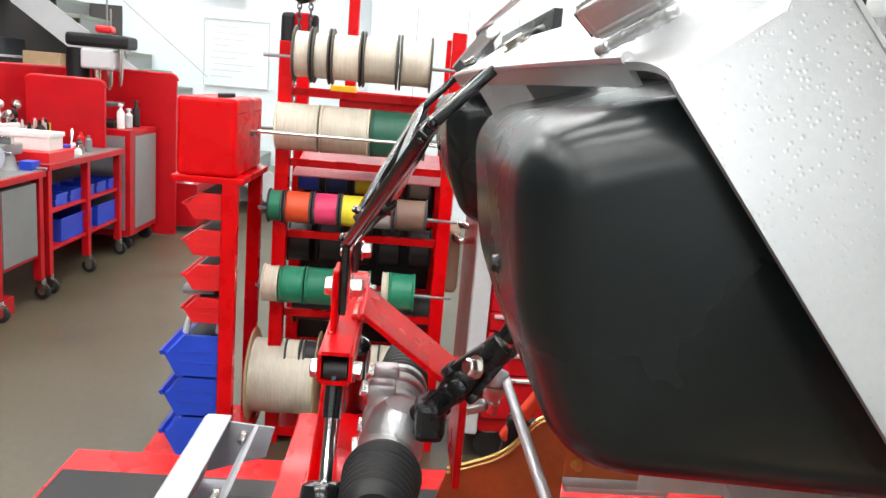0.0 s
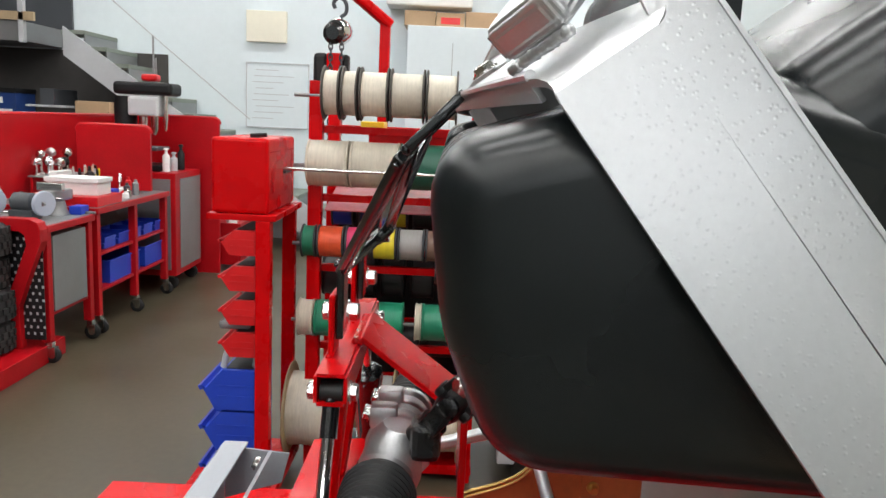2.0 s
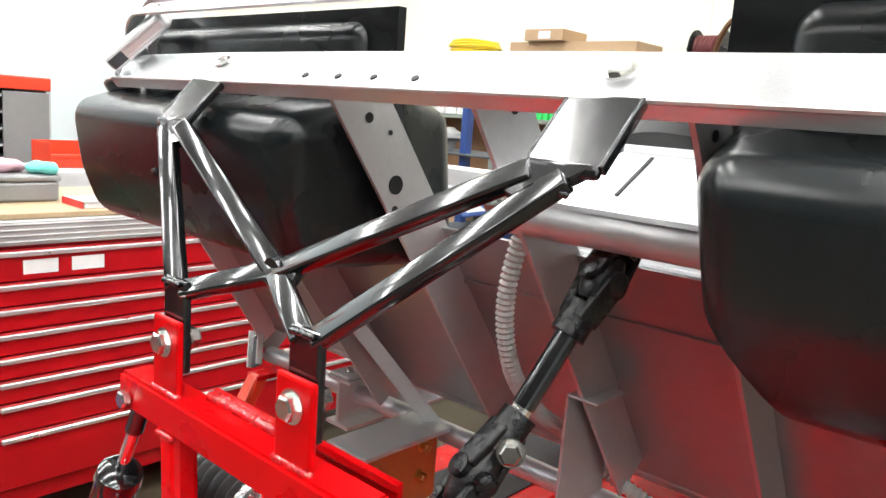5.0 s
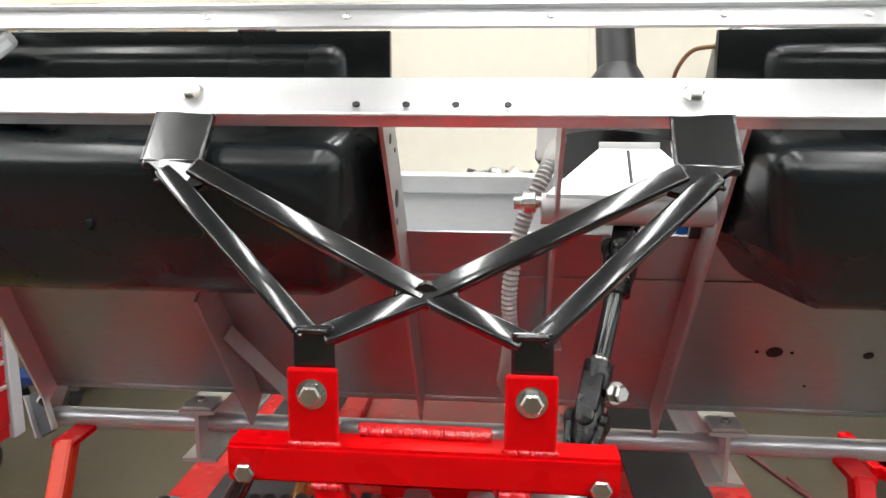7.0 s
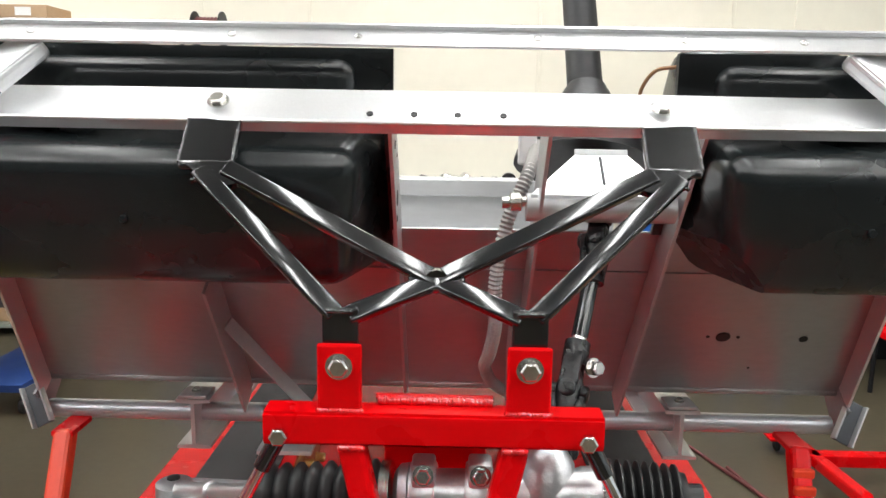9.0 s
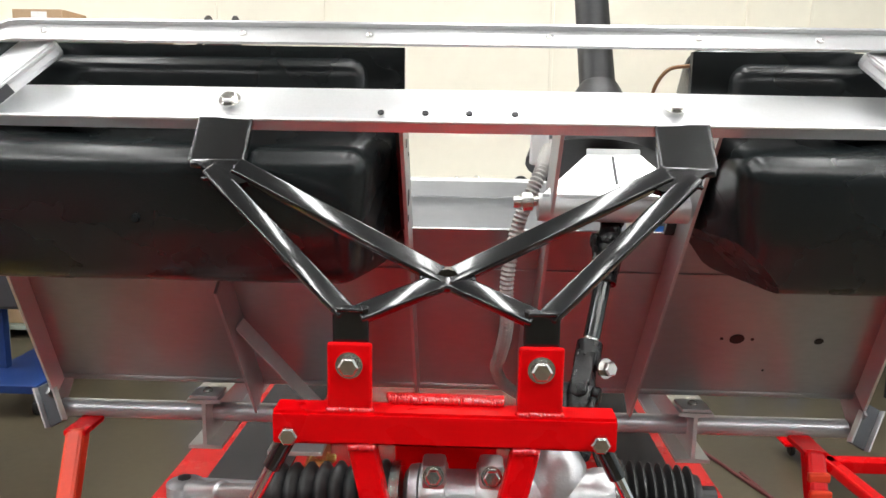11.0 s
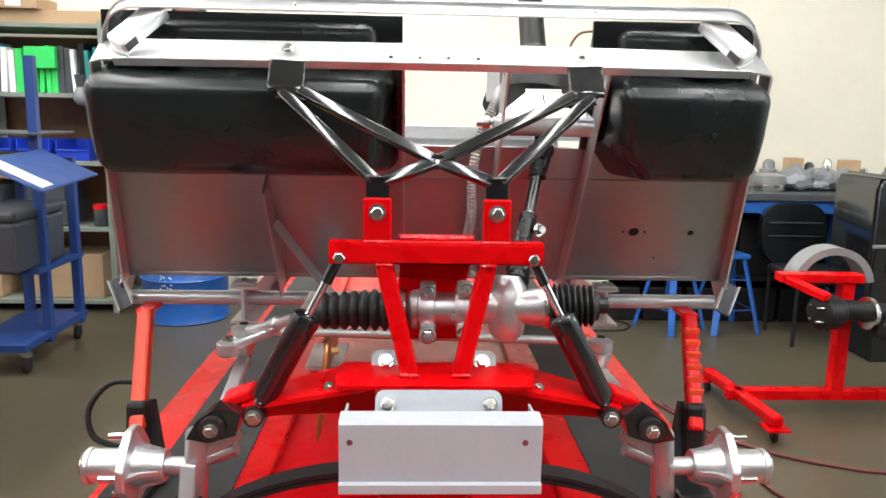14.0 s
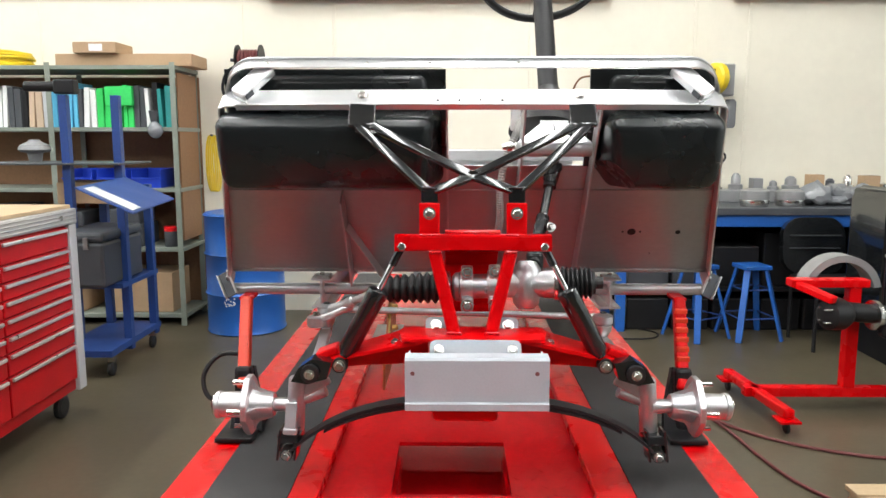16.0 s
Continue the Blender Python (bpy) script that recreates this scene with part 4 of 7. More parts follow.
rack = part("steering_rack", lathe(B(), [(0, 0.022), (0.04, 0.030), (0.10, 0.031), (0.12, 0.0255), (0.9, 0.0255), (1, 0.028)], along(0.135), along(0.285), 28), M_CAST, cart, "cast aluminium steering rack", True)
for d in (0.165, 0.222):
    bm = B()
    c = along(d)
    lathe(bm, [(0, 0.032), (0.1, 0.034), (0.9, 0.034), (1, 0.032)], c - ra * 0.013, c + ra * 0.013, 24)
    box(bm, c.x - 0.012, c.x + 0.012, c.y - 0.030, c.y + 0.0, c.z + 0.020, c.z + 0.046, 0.004)
    box(bm, c.x - 0.012, c.x + 0.012, c.y - 0.036, c.y + 0.0, c.z - 0.046, c.z - 0.016, 0.004)
    cl = part("clamp", bm, M_CAST, rack, "cast clamp with two bolts", True)
    part("bolt", bolt_bm((c.x, c.y - 0.030, c.z + 0.035), (0, -1, 0.2), 0.0082, 0.008), M_ZINC, rack)
    part("bolt", bolt_bm((c.x, c.y - 0.036, c.z - 0.033), (0, -1, 0), 0.0105, 0.008), M_ZINC, rack)
part("name_plate", box(B(), 0.025, 0.056, along(0.2).y - 0.0275, along(0.2).y - 0.024, 1.044, 1.056, 0.001, 1), M_GREY_LT, rack, "small plain raised plate")
for i in range(7):
    part("print_bar", box(B(), 0.028 + i * 0.0036, 0.0305 + i * 0.0036, along(0.2).y - 0.0282, along(0.2).y - 0.0274, 1.0475, 1.0525), M_GREY, rack)
part("pinion_housing", lathe(B(), [(0, 0.016), (0.12, 0.027), (0.5, 0.033), (0.85, 0.028), (1, 0.018)], along(0.288) + Vector((0, -0.008, -0.050)), along(0.292) + Vector((0.0, 0.012, 0.048)), 26), M_CAST, rack, "bulging silver pinion housing", True)
part("housing_neck", lathe(B(), [(0, 0.030), (0.5, 0.027), (0.6, 0.029), (1, 0.030)], along(0.29), along(0.352), 26), M_CAST, rack, "", True)


def boot(d0, d1, r0, r1, name="rubber_boot"):
    n = 8
    prof = [(0, r0 * 0.92)]
    for k in range(n):
        r = r0 + (r1 - r0) * k / (n - 1)
        b = 0.06 + 0.88 * k / n
        prof += [(b, r * 0.76), (b + 0.042, r), (b + 0.066, r), (b + 0.105, r * 0.76)]
    prof.append((1, r1 * 0.72))
    return part(name, lathe(B(), prof, along(d0), along(d1), 28), M_RUBBER, rack, "pleated black rubber boot", True, 60)


boot(0.130, -0.014, 0.0345, 0.029)
boot(0.346, 0.430, 0.037, 0.032)
part("boot_band", lathe(B(), [(0, 0.0335), (1, 0.0335)], along(0.122), along(0.132), 28), M_ZINC, rack, "", True)
part("boot_band", lathe(B(), [(0, 0.0335), (1, 0.0335)], along(0.345), along(0.353), 28), M_ZINC, rack, "", True)
part("inner_tie_rod", cyl(B(), along(0.432), along(0.446), 0.013, n=16), M_RUBBER, rack)
part("inner_tie_rod", lathe(B(), [(0, 0.0085), (0.55, 0.0085), (0.56, 0.012), (0.66, 0.012), (0.67, 0.009), (1, 0.013)], along(-0.012), (-0.318, 0.228, 0.972), 16), M_CAST, rack, "", True)

# steering shaft with two joints
U0, U1 = Vector((0.134, 0.112, 1.112)), Vector((0.154, 0.166, 1.181))
U2, U3 = Vector((0.176, 0.210, 1.266)), Vector((0.190, 0.252, 1.330))


def joint(a, b, parent):
    d = (b - a).normalized()
    sd = d.cross(Vector((0, 0, 1))).normalized()
    up = sd.cross(d)
    j = part("universal_joint", lathe(B(), [(0, 0.010), (0.3, 0.015), (0.7, 0.015), (1, 0.010)], a + d * 0.018, b - d * 0.02, 14), M_FORGED, parent, "black forged universal joint", True)
    for q, v, e in ((a, sd, 1), (b, up, -1)):
        for sgn in (1, -1):
            part("yoke_ear", round_bar(q + v * sgn * 0.010, q + d * e * 0.040 + v * sgn * 0.0155, 0.021, 0.0075, v, 0.3), M_FORGED, j, "", True, 50)
        part("yoke_base", cyl(B(), q - d * e * 0.014, q + d * e * 0.014, 0.0145, n=18), M_FORGED, j, "", True)
    for v in (sd, up):
        c = (a + b) / 2
        part("cross_pin", cyl(B(), c - v * 0.0165, c + v * 0.0165, 0.0055, n=12), M_FORGED, j)
        for sgn in (1, -1):
            part("bearing_cap", lathe(B(), [(0, 0.0095), (0.8, 0.0095), (1, 0.007)], c + v * sgn * 0.0135, c + v * sgn * 0.0215, 16), M_FORGED, j, "", True)
    return j


part("universal_joint_clamp", flat_bar(B(), U0 - Vector((0, 0, 0.028)), U0 + Vector((0, 0, 0.012)), 0.036, 0.03, (0, -1, 0)), M_FORGED, cart, "black clamp on the pinion shaft")
joint(U0, U1, cart)
part("bolt", bolt_bm((0.170, 0.148, 1.172), (0.5, -0.8, 0.2), 0.0085, 0.012), M_ZINC, cart, "zinc clamp bolt")
part("spline", cyl(B(), U1, U1 + (U2 - U1) * 0.25, 0.0085, n=16), M_ZINC, cart, "bare splined shaft end")
part("intermediate_shaft", cyl(B(), U1 + (U2 - U1) * 0.2, U2, 0.0095, n=18), M_BLACK_GLOSS, cart, "black steering shaft", True)
joint(U2, U3, cart)
# column support
bm = B()
tube(bm, [(0.098, 0.222, 1.338), (0.268, 0.222, 1.338)], 0.016, 18)
support = part("column_support", bm, M_ALU, cart, "folded bright aluminium column support", True)
bm = B()
lo = [bm.verts.new(p) for p in ((0.102, 0.212, 1.350), (0.266, 0.208, 1.350), (0.224, 0.278, 1.392), (0.160, 0.280, 1.392))]
hi = [bm.verts.new(v.co + Vector((0, 0.001, 0.004))) for v in lo]
bm.faces.new(lo)
bm.faces.new(hi)
for k in range(4):
    bm.faces.new((lo[k], lo[(k + 1) % 4], hi[(k + 1) % 4], hi[k]))
part("support_top", bm, M_BAR, support)
part("support_lip", flat_bar(B(), (0.160, 0.284, 1.399), (0.224, 0.282, 1.399), 0.008, 0.003, (0, -0.9, 0.3)), M_ALU, support)
part("support_seam", flat_bar(B(), (0.188, 0.228, 1.3650), (0.190, 0.276, 1.3945), 0.0035, 0.001, (0, -0.55, 0.85)), M_BLACK, support)
part("fitting", lathe(B(), [(0, 0.006), (0.3, 0.006), (0.35, 0.011), (0.7, 0.011), (0.75, 0.007), (1, 0.007)], (0.103, 0.222, 1.345), (0.070, 0.222, 1.343), 12), M_ZINC, cart, "zinc threaded fitting")
column = part("steering_column", cyl(B(), (0.196, 0.36, 1.36), (0.207, 0.735, 1.80), 0.0255, n=24), M_BLACK, cart, "black steering column", True)
part("column_boot", lathe(B(), [(0, 0.095), (0.3, 0.085), (0.6, 0.06), (0.85, 0.036), (1, 0.026)], (0.19, 0.40, 1.375), (0.199, 0.45, 1.485), 24), M_BLACK, column, "", True)
wc, wn = Vector((0.207, 0.755, 1.815)), Vector((0.0, 0.545, 0.84)).normalized()
wu, wv = Vector((1, 0, 0)), wn.cross(Vector((1, 0, 0)))
bm = B()
tube(bm, [wc + 0.17 * (math.cos(a) * wu + math.sin(a) * wv) for a in [2 * math.pi * k / 40 for k in range(41)]], 0.012, 10)
part("steering_wheel", bm, M_BLACK, column, "thin black steering wheel rim", True)
for k in range(3):
    a = radians(90 + 120 * k)
    part("spoke", cyl(B(), wc - wn * 0.03, wc + 0.165 * (math.cos(a) * wu + math.sin(a) * wv), 0.008, n=8), M_BLACK, column)

# floor pan behind the panel
bm = B()
box(bm, -0.56, 0.56, 0.46, 0.70, 1.150, 1.155)
box(bm, -0.14, 0.30, 0.690, 0.696, 1.225, 1.232, 0.001, 1)
box(bm, -0.14, 0.30, 0.695, 0.705, 1.15, 1.302, 0.001, 1)
box(bm, -0.56, 0.56, 0.68, 0.74, 1.300, 1.330, 0.002, 1)
part("floor_pan", bm, M_ALU, cart, "bare aluminium cross member behind the dash")
bm = B()
box(bm, -0.57, 0.57, 0.75, 1.9, 0.99, 1.01)
part("floor_board", bm, M_ALU, cart, "flat aluminium floor board")
# conduit
pts = smooth_path([(0.120, 0.330, 1.405), (0.104, 0.275, 1.372), (0.080, 0.262, 1.315), (0.068, 0.262, 1.245), (0.070, 0.280, 1.180), (0.066, 0.335, 1.125), (0.064, 0.395, 1.085), (0.085, 0.440, 1.040), (0.15, 0.470, 1.000)], 24)
part("conduit", tube(B(), pts, 0.0092, 12, 0.0022), M_HOSE, cart, "grey corrugated wiring conduit", True, 20)
part("conduit_clip", box(B(), 0.095, 0.118, 0.318, 0.330, 1.380, 1.440, 0.003), M_WHITE, cart, "white plastic conduit clip")
pts = smooth_path([(0.268, 0.25, 1.50), (0.245, 0.26, 1.495), (0.232, 0.27, 1.47), (0.238, 0.27, 1.44)], 6)
part("wire", tube(B(), pts, 0.0022, 6), M_BROWN, cart, "thin brown wire")

# orange side bracket behind the rack, with an aluminium shelf on it
OX, OY, OZ = -0.190, 0.334, 0.876
br = part("rail_bracket", box(B(), OX - 0.006, OX, OY, OY + 0.145, OZ, OZ + 0.100, 0.002), M_RUST, cart, "orange primed side bracket")
part("bracket_shelf", box(B(), OX - 0.06, OX + 0.016, OY - 0.010, OY + 0.152, OZ + 0.1005, OZ + 0.107, 0.001), M_ALU, br)
part("bracket_ledge", box(B(), OX - 0.05, OX + 0.020, OY, OY + 0.152, OZ - 0.012, OZ - 0.004, 0.001), M_ALU, br)
bm = B()
prism(bm, [(0.0, 0.098), (0.0, -0.07), (-0.19, -0.07), (-0.17, 0.0), (-0.09, 0.032), (-0.04, 0.088)], (0, 1, 0), (0, 0, 1), -0.005, 0.0, (OX - 0.001, OY, OZ))
part("bracket_tail", bm, M_RUST, br)
for e in (0.0, 0.007):
    pts = smooth_path([(OX + 0.001, OY + 0.005, OZ + 0.100 - e), (OX + 0.001, OY - 0.042, OZ + 0.091 - e), (OX + 0.001, OY - 0.092, OZ + 0.036 - e), (OX + 0.001, OY - 0.17, OZ + 0.004 - e)], 8)
    part("edge_strip", tube(B(), pts, 0.0026, 8), M_GOLD, br, "gold coloured edge strip")
for y, z in ((0.021, 0.074), (0.018, 0.022), (0.112, 0.086), (0.109, 0.042)):
    part("bolt", bolt_bm((OX, OY + y, OZ + z), (1, 0, 0), 0.007, 0.014), M_GOLD, br, "yellow zinc bolt")
bm = B()
prism(bm, [(0.339, 1.148), (0.339, 1.02), (0.43, 1.02), (0.43, 1.10), (0.40, 1.148)], (0, 1, 0), (0, 0, 1), 0, 0.003, (0.096, 0, 0))
up = part("upright_plate", bm, M_ALU, cart, "upright aluminium gusset plate")
part("gusset_flange", box(B(), 0.096, 0.132, 0.339, 0.395, 1.1485, 1.1515, 0.001, 1), M_ALU, up)
# ---- the lift under the cart ----
lift = thing("vehicle_lift", "red painted platform lift with black grip strips", "lift")
DZ = 0.645
for x0, x1, g0, g1, name in ((-0.635, -0.315, -0.545, -0.375, "runway"), (0.255, 0.585, 0.335, 0.500, "runway")):
    run = part(name, box(B(), x0, x1, -0.55, 2.55, DZ - 0.09, DZ, 0.004), M_RED, lift, "red steel runway")
    part("grip_strip", box(B(), g0, g1, -0.54, 2.54, DZ, DZ + 0.003), M_GRIP, run, "black grip tape strip")
bm = B()
box(bm, -0.315, 0.255, 0.30, 2.5, DZ - 0.030, DZ - 0.020)
box(bm, -0.315, 0.255, -0.55, 0.02, DZ - 0.030, DZ - 0.020)
box(bm, -0.315, -0.170, 0.02, 0.30, DZ - 0.030, DZ - 0.020)
box(bm, 0.085, 0.255, 0.02, 0.30, DZ - 0.030, DZ - 0.020)
deck = part("deck_plate", bm, M_RED_OLD, lift, "red deck plate with a square cut-out")
bm = B()
rnd = random.Random(3)
for i in range(14):
    for j in range(34):
        x, y = -0.30 + i * 0.040 + (j % 2) * 0.02, -0.30 + j * 0.040
        if -0.18 < x < 0.095 and 0.0 < y < 0.32 or x > 0.245:
            continue
        box(bm, -0.008, 0.008, -0.0018, 0.0018, 0, 0.0004, 0, 1, Matrix.Translation((x, y, DZ - 0.020)) @ pose(0, 0, 0, 0, 0, 45 if (i + j) % 2 else -45))
tagged(part("tread_pattern", bm, M_RED_OLD, deck), kind="stuff")
part("pit_floor", box(B(), -0.30, 0.24, -0.05, 0.45, 0.47, 0.48), M_RED_OLD, lift)
for x in (-0.17, 0.085):
    part("pit_wall", box(B(), x - 0.004, x + 0.004, 0.02, 0.30, 0.31, DZ - 0.06), M_RED_OLD, lift)
part("lift_base", box(B(), -0.55, 0.50, -0.3, 2.3, 0.0, 0.14, 0.01), M_RED_OLD, lift, "red lift base frame")
for s in (-0.42, 0.37):
    for a, b in (((s, -0.2, 0.12), (s, 1.4, DZ - 0.09)), ((s + 0.05, 1.4, 0.12), (s + 0.05, -0.2, DZ - 0.09))):
        part("scissor_arm", flat_bar(B(), a, b, 0.03, 0.09, (0, -0.4, 1)), M_RED_OLD, lift)


def axle_prop(s, label):
    prop = thing("support_prop", label, "support stand", "support props")
    top, low = Vector((s * 0.558 - 0.016, 0.44, 0.960)), Vector((s * 0.541 - 0.016, 0.33, 0.80))
    part("bar", flat_bar(B(), low - (top - low) * 0.25, top, 0.030, 0.026, (0, -1, 0)), M_ORANGE if s < 0 else M_RED, prop, "red upright bar")
    part("saddle", box(B(), top.x - 0.017, top.x + 0.017, top.y - 0.014, top.y + 0.05, top.z - 0.006, top.z + 0.003, 0.002), M_RED, prop)
    if s > 0:
        for k in range(6):
            c = low + (top - low) * (0.18 + 0.13 * k)
            part("tooth", box(B(), c.x - 0.016, c.x + 0.016, c.y - 0.020, c.y - 0.010, c.z - 0.007, c.z + 0.007, 0.003), M_ORANGE, prop)
    part("foot_block", flat_bar(B(), (low.x, low.y - 0.02, DZ + 0.012), low + Vector((0, 0, 0.01)), 0.042, 0.042, (0, -1, 0)), M_BLACK, prop, "black foot block")
    bm = B()
    prism(bm, [(-0.03, 0.0), (0.05, 0.0), (0.045, 0.06), (0.02, 0.16), (-0.02, 0.16)], (-s, 0, 0), (0, 0.35, 0.94), -0.012, 0.012, (low.x, low.y - 0.03, DZ + 0.006))
    part("gusset", bm, M_BLACK, prop)
    part("base_plate", box(B(), low.x - 0.050, low.x + 0.040, low.y - 0.10, low.y + 0.08, DZ + 0.0035, DZ + 0.016, 0.003), M_BLACK, prop, "black base plate")
    return prop


axle_prop(-1, "orange-red support prop with black foot on the lift")
axle_prop(1, "red ratchet support prop with black foot on the lift")
pts = smooth_path([(-0.60, 0.35, 0.70), (-0.66, 0.36, 0.72), (-0.675, 0.38, 0.77), (-0.64, 0.40, 0.815), (-0.58, 0.40, 0.82)], 8)
single("cable_loop", tube(B(), pts, 0.006, 8), M_BLACK, "black cable loop beside the support prop", "cable", smooth=True)

# ---- along the cream wall ----
before = top_level()
shelf = thing("shelving_unit", "grey-green steel shelving unit full of binders and boxes", "shelving")
for x in (-3.95, -3.02, -2.10):
    for y in (4.08, 4.55):
        bm = B()
        prism(bm, [(-0.02, -0.02), (0.02, -0.02), (0.02, -0.016), (-0.016, -0.016), (-0.016, 0.02), (-0.02, 0.02)], (1, 0, 0), (0, 1, 0), 0, 1.97, (x, y, 0))
        part("post", bm, M_GREEN_SHELF, shelf, "slotted angle post")
LEV = (0.09, 0.60, 1.05, 1.50, 1.95)
for z in LEV:
    part("shelf_board", box(B(), -3.97, -2.08, 4.07, 4.57, z - 0.03, z, 0.003), M_GREEN_SHELF, shelf)
part("back_board", box(B(), -3.97, -2.08, 4.575, 4.59, 0.05, 1.9), M_BROWN, shelf, "brown back board")
part("side_board", box(B(), -2.095, -2.085, 4.12, 4.52, 0.65, 1.9), M_BROWN, shelf, "brown side board")
single("flat_carton", box(B(), -3.0, -1.98, 4.15, 4.5, 1.951, 2.04, 0.004), M_CARD, "long flat cardboard carton on the shelf top", "carton")
bx = single("carton", box(B(), -2.84, -2.52, 4.1, 4.4, 2.041, 2.12, 0.004), M_CARD, "brown carton with a white label on the shelf top", "carton")
part("carton_label", box(B(), -2.72, -2.62, 4.0985, 4.0995, 2.055, 2.105), M_WHITE, bx, "white paper label")
yc = thing("hose_coil", "yellow air hose coiled on the shelf top", "hose")
for k in range(6):
    rr = 0.20 - 0.012 * (k % 3)
    part("loop", tube(B(), [(-3.46 + rr * math.cos(a), 4.30 + rr * math.sin(a), 1.962 + 0.019 * k + 0.004 * math.sin(3 * a + k)) for a in [2 * math.pi * j / 28 for j in range(29)]], 0.0105, 8), M_YELLOW, yc, "", True)
rnd = random.Random(11)
x = -3.93
cols = [M_WHITE, M_WHITE, M_WHITE, M_WHITE, M_WHITE, M_GREY_DK, M_BLACK, M_TAN, M_TAN, M_GREY_LT, M_SKY, M_SKY, M_SKY, M_GREY_DK, M_WHITE, M_GREEN, M_GREEN, M_GREEN, M_GREEN, M_GREEN, M_GREY_DK, M_WHITE, M_BLACK, M_TEAL, M_TEAL, M_TEAL, M_TEAL, M_TEAL, M_TAN]
names = {M_WHITE: "white", M_GREY_DK: "dark grey", M_BLACK: "black", M_TAN: "tan", M_GREY_LT: "light grey", M_SKY: "light blue", M_GREEN: "bright green", M_TEAL: "teal"}
i = 0
while x < -2.16:
    m = cols[int(max(0.0, x + 3.70) / 1.77 * (len(cols) - 1))]
    w = rnd.choice((0.03, 0.04, 0.05))
    h = rnd.uniform(0.27, 0.33)
    lean = rnd.choice((0, 0, 0, 3, -3))
    bm = box(B(), -w / 2, w / 2, -0.13, 0.13, 0.0, h, 0.002, 1, Matrix.Translation((x + w / 2, 4.27, 1.5015 + abs(lean) * 0.0006)) @ pose(0, 0, 0, 0, lean, 0))
    single("binder", bm, m, f"{names[m]} binder standing on the steel shelf", "binder", "binders on the shelf")
    x += w + 0.006 + abs(lean) * 0.004
    i += 1
single("green_file_box", box(B(), -2.62, -2.42, 4.09, 4.13, 1.66, 1.80, 0.003), M_GREEN, "bright green card leaning before the binders", "card")
globe = thing("inspection_lamp", "small grey lamp with a white glass bulb clamped on the shelf", "lamp")
part("clamp", box(B(), -2.26, -2.22, 4.03, 4.072, 1.472, 1.498, 0.003), M_GREY_DK, globe)
part("stem", cyl(B(), (-2.24, 4.03, 1.62), (-2.24, 4.03, 1.53), 0.035, 0.02), M_GREY_DK, globe)
part("bulb", lathe(B(), [(0, 0.02), (0.3, 0.05), (0.65, 0.055), (0.9, 0.035), (1, 0.01)], (-2.24, 4.03, 1.54), (-2.22, 4.02, 1.42), 18), M_CLEAR, globe, "", True)


def open_bin(name, x0, x1, y0, y1, z0, z1, mat, label, cat, group="", face=None):
    """A stacking bin, open on top, with a low slanted mouth towards face ('-y', '+x' or None)."""
    th = 0.006
    ob = thing(name, label, cat, group)
    lowz = z0 + (z1 - z0) * 0.55
    part("bottom", box(B(), x0 + th, x1 - th, y0 + th, y1 - th, z0, z0 + th), mat, ob)
    part("side", box(B(), x0, x0 + th, y0, y1, z0, lowz if face == "-x" else z1, 0.001, 1), mat, ob)
    part("side", box(B(), x1 - th, x1, y0, y1, z0, lowz if face == "+x" else z1, 0.001, 1), mat, ob)
    part("front", box(B(), x0 + th, x1 - th, y0, y0 + th, z0, lowz if face == "-y" else z1, 0.001, 1), mat, ob)
    part("back", box(B(), x0 + th, x1 - th, y1 - th, y1, z0, z1, 0.001, 1), mat, ob)
    part("rim", box(B(), x0 - 0.003, x1 + 0.003, y1 + 0.0005, y1 + 0.006, z1 - 0.012, z1, 0.002, 1), mat, ob)
    if face == "-y":
        part("lip", box(B(), x0 - 0.003, x1 + 0.003, y0 - 0.012, y0 - 0.0005, lowz - 0.012, lowz, 0.002, 1), mat, ob)
    if face == "+x":
        part("lip", box(B(), x1 + 0.0005, x1 + 0.012, y0 - 0.003, y1 + 0.003, lowz - 0.012, lowz, 0.002, 1), mat, ob)
    return ob


for k in range(3):
    open_bin("storage_bin", -2.46 + 0.0 * k - 0.26 * k, -2.24 - 0.26 * k, 4.1, 4.4, 1.0515, 1.19, M_BLUE_BIN, "blue plastic storage bin on the shelf", "bin", "blue bins on the shelf", "-y")
for x, w, h, m, lb in ((-2.75, 0.34, 0.17, M_GREY_DK, "dark grey plastic case"), (-3.2, 0.36, 0.15, M_BLACK, "black plastic case"), (-3.6, 0.30, 0.2, M_CARD, "brown carton")):
    single("case", box(B(), x, x + w, 4.12, 4.45, 0.6015, 0.6 + h, 0.012), m, lb + " on the steel shelf", "case")
    single("case", box(B(), x + 0.03, x + w - 0.02, 4.12, 4.45, 0.6 + h + 0.001, 0.6 + h + 0.12, 0.012), M_GREY_DK, "dark grey tool case stacked on the shelf", "case")
jar = thing("paste_jar", "dark jar with a red screw lid on the shelf", "jar")
part("jar_body", lathe(B(), [(0, 0.045), (0.05, 0.05), (0.9, 0.05), (1, 0.045)], (-2.2, 4.15, 0.6015), (-2.2, 4.15, 0.72), 20), M_GREY_DK, jar, "", True)
part("lid", lathe(B(), [(0, 0.052), (0.9, 0.052), (1, 0.046)], (-2.2, 4.15, 0.72), (-2.2, 4.15, 0.755), 20), M_RED_BIN, jar, "red lid", True)
for x in (-3.4, -2.7):
    single("carton", box(B(), x, x + 0.5, 4.12, 4.5, 0.0915, 0.40, 0.006), M_CARD, "brown carton on the lowest shelf", "carton")

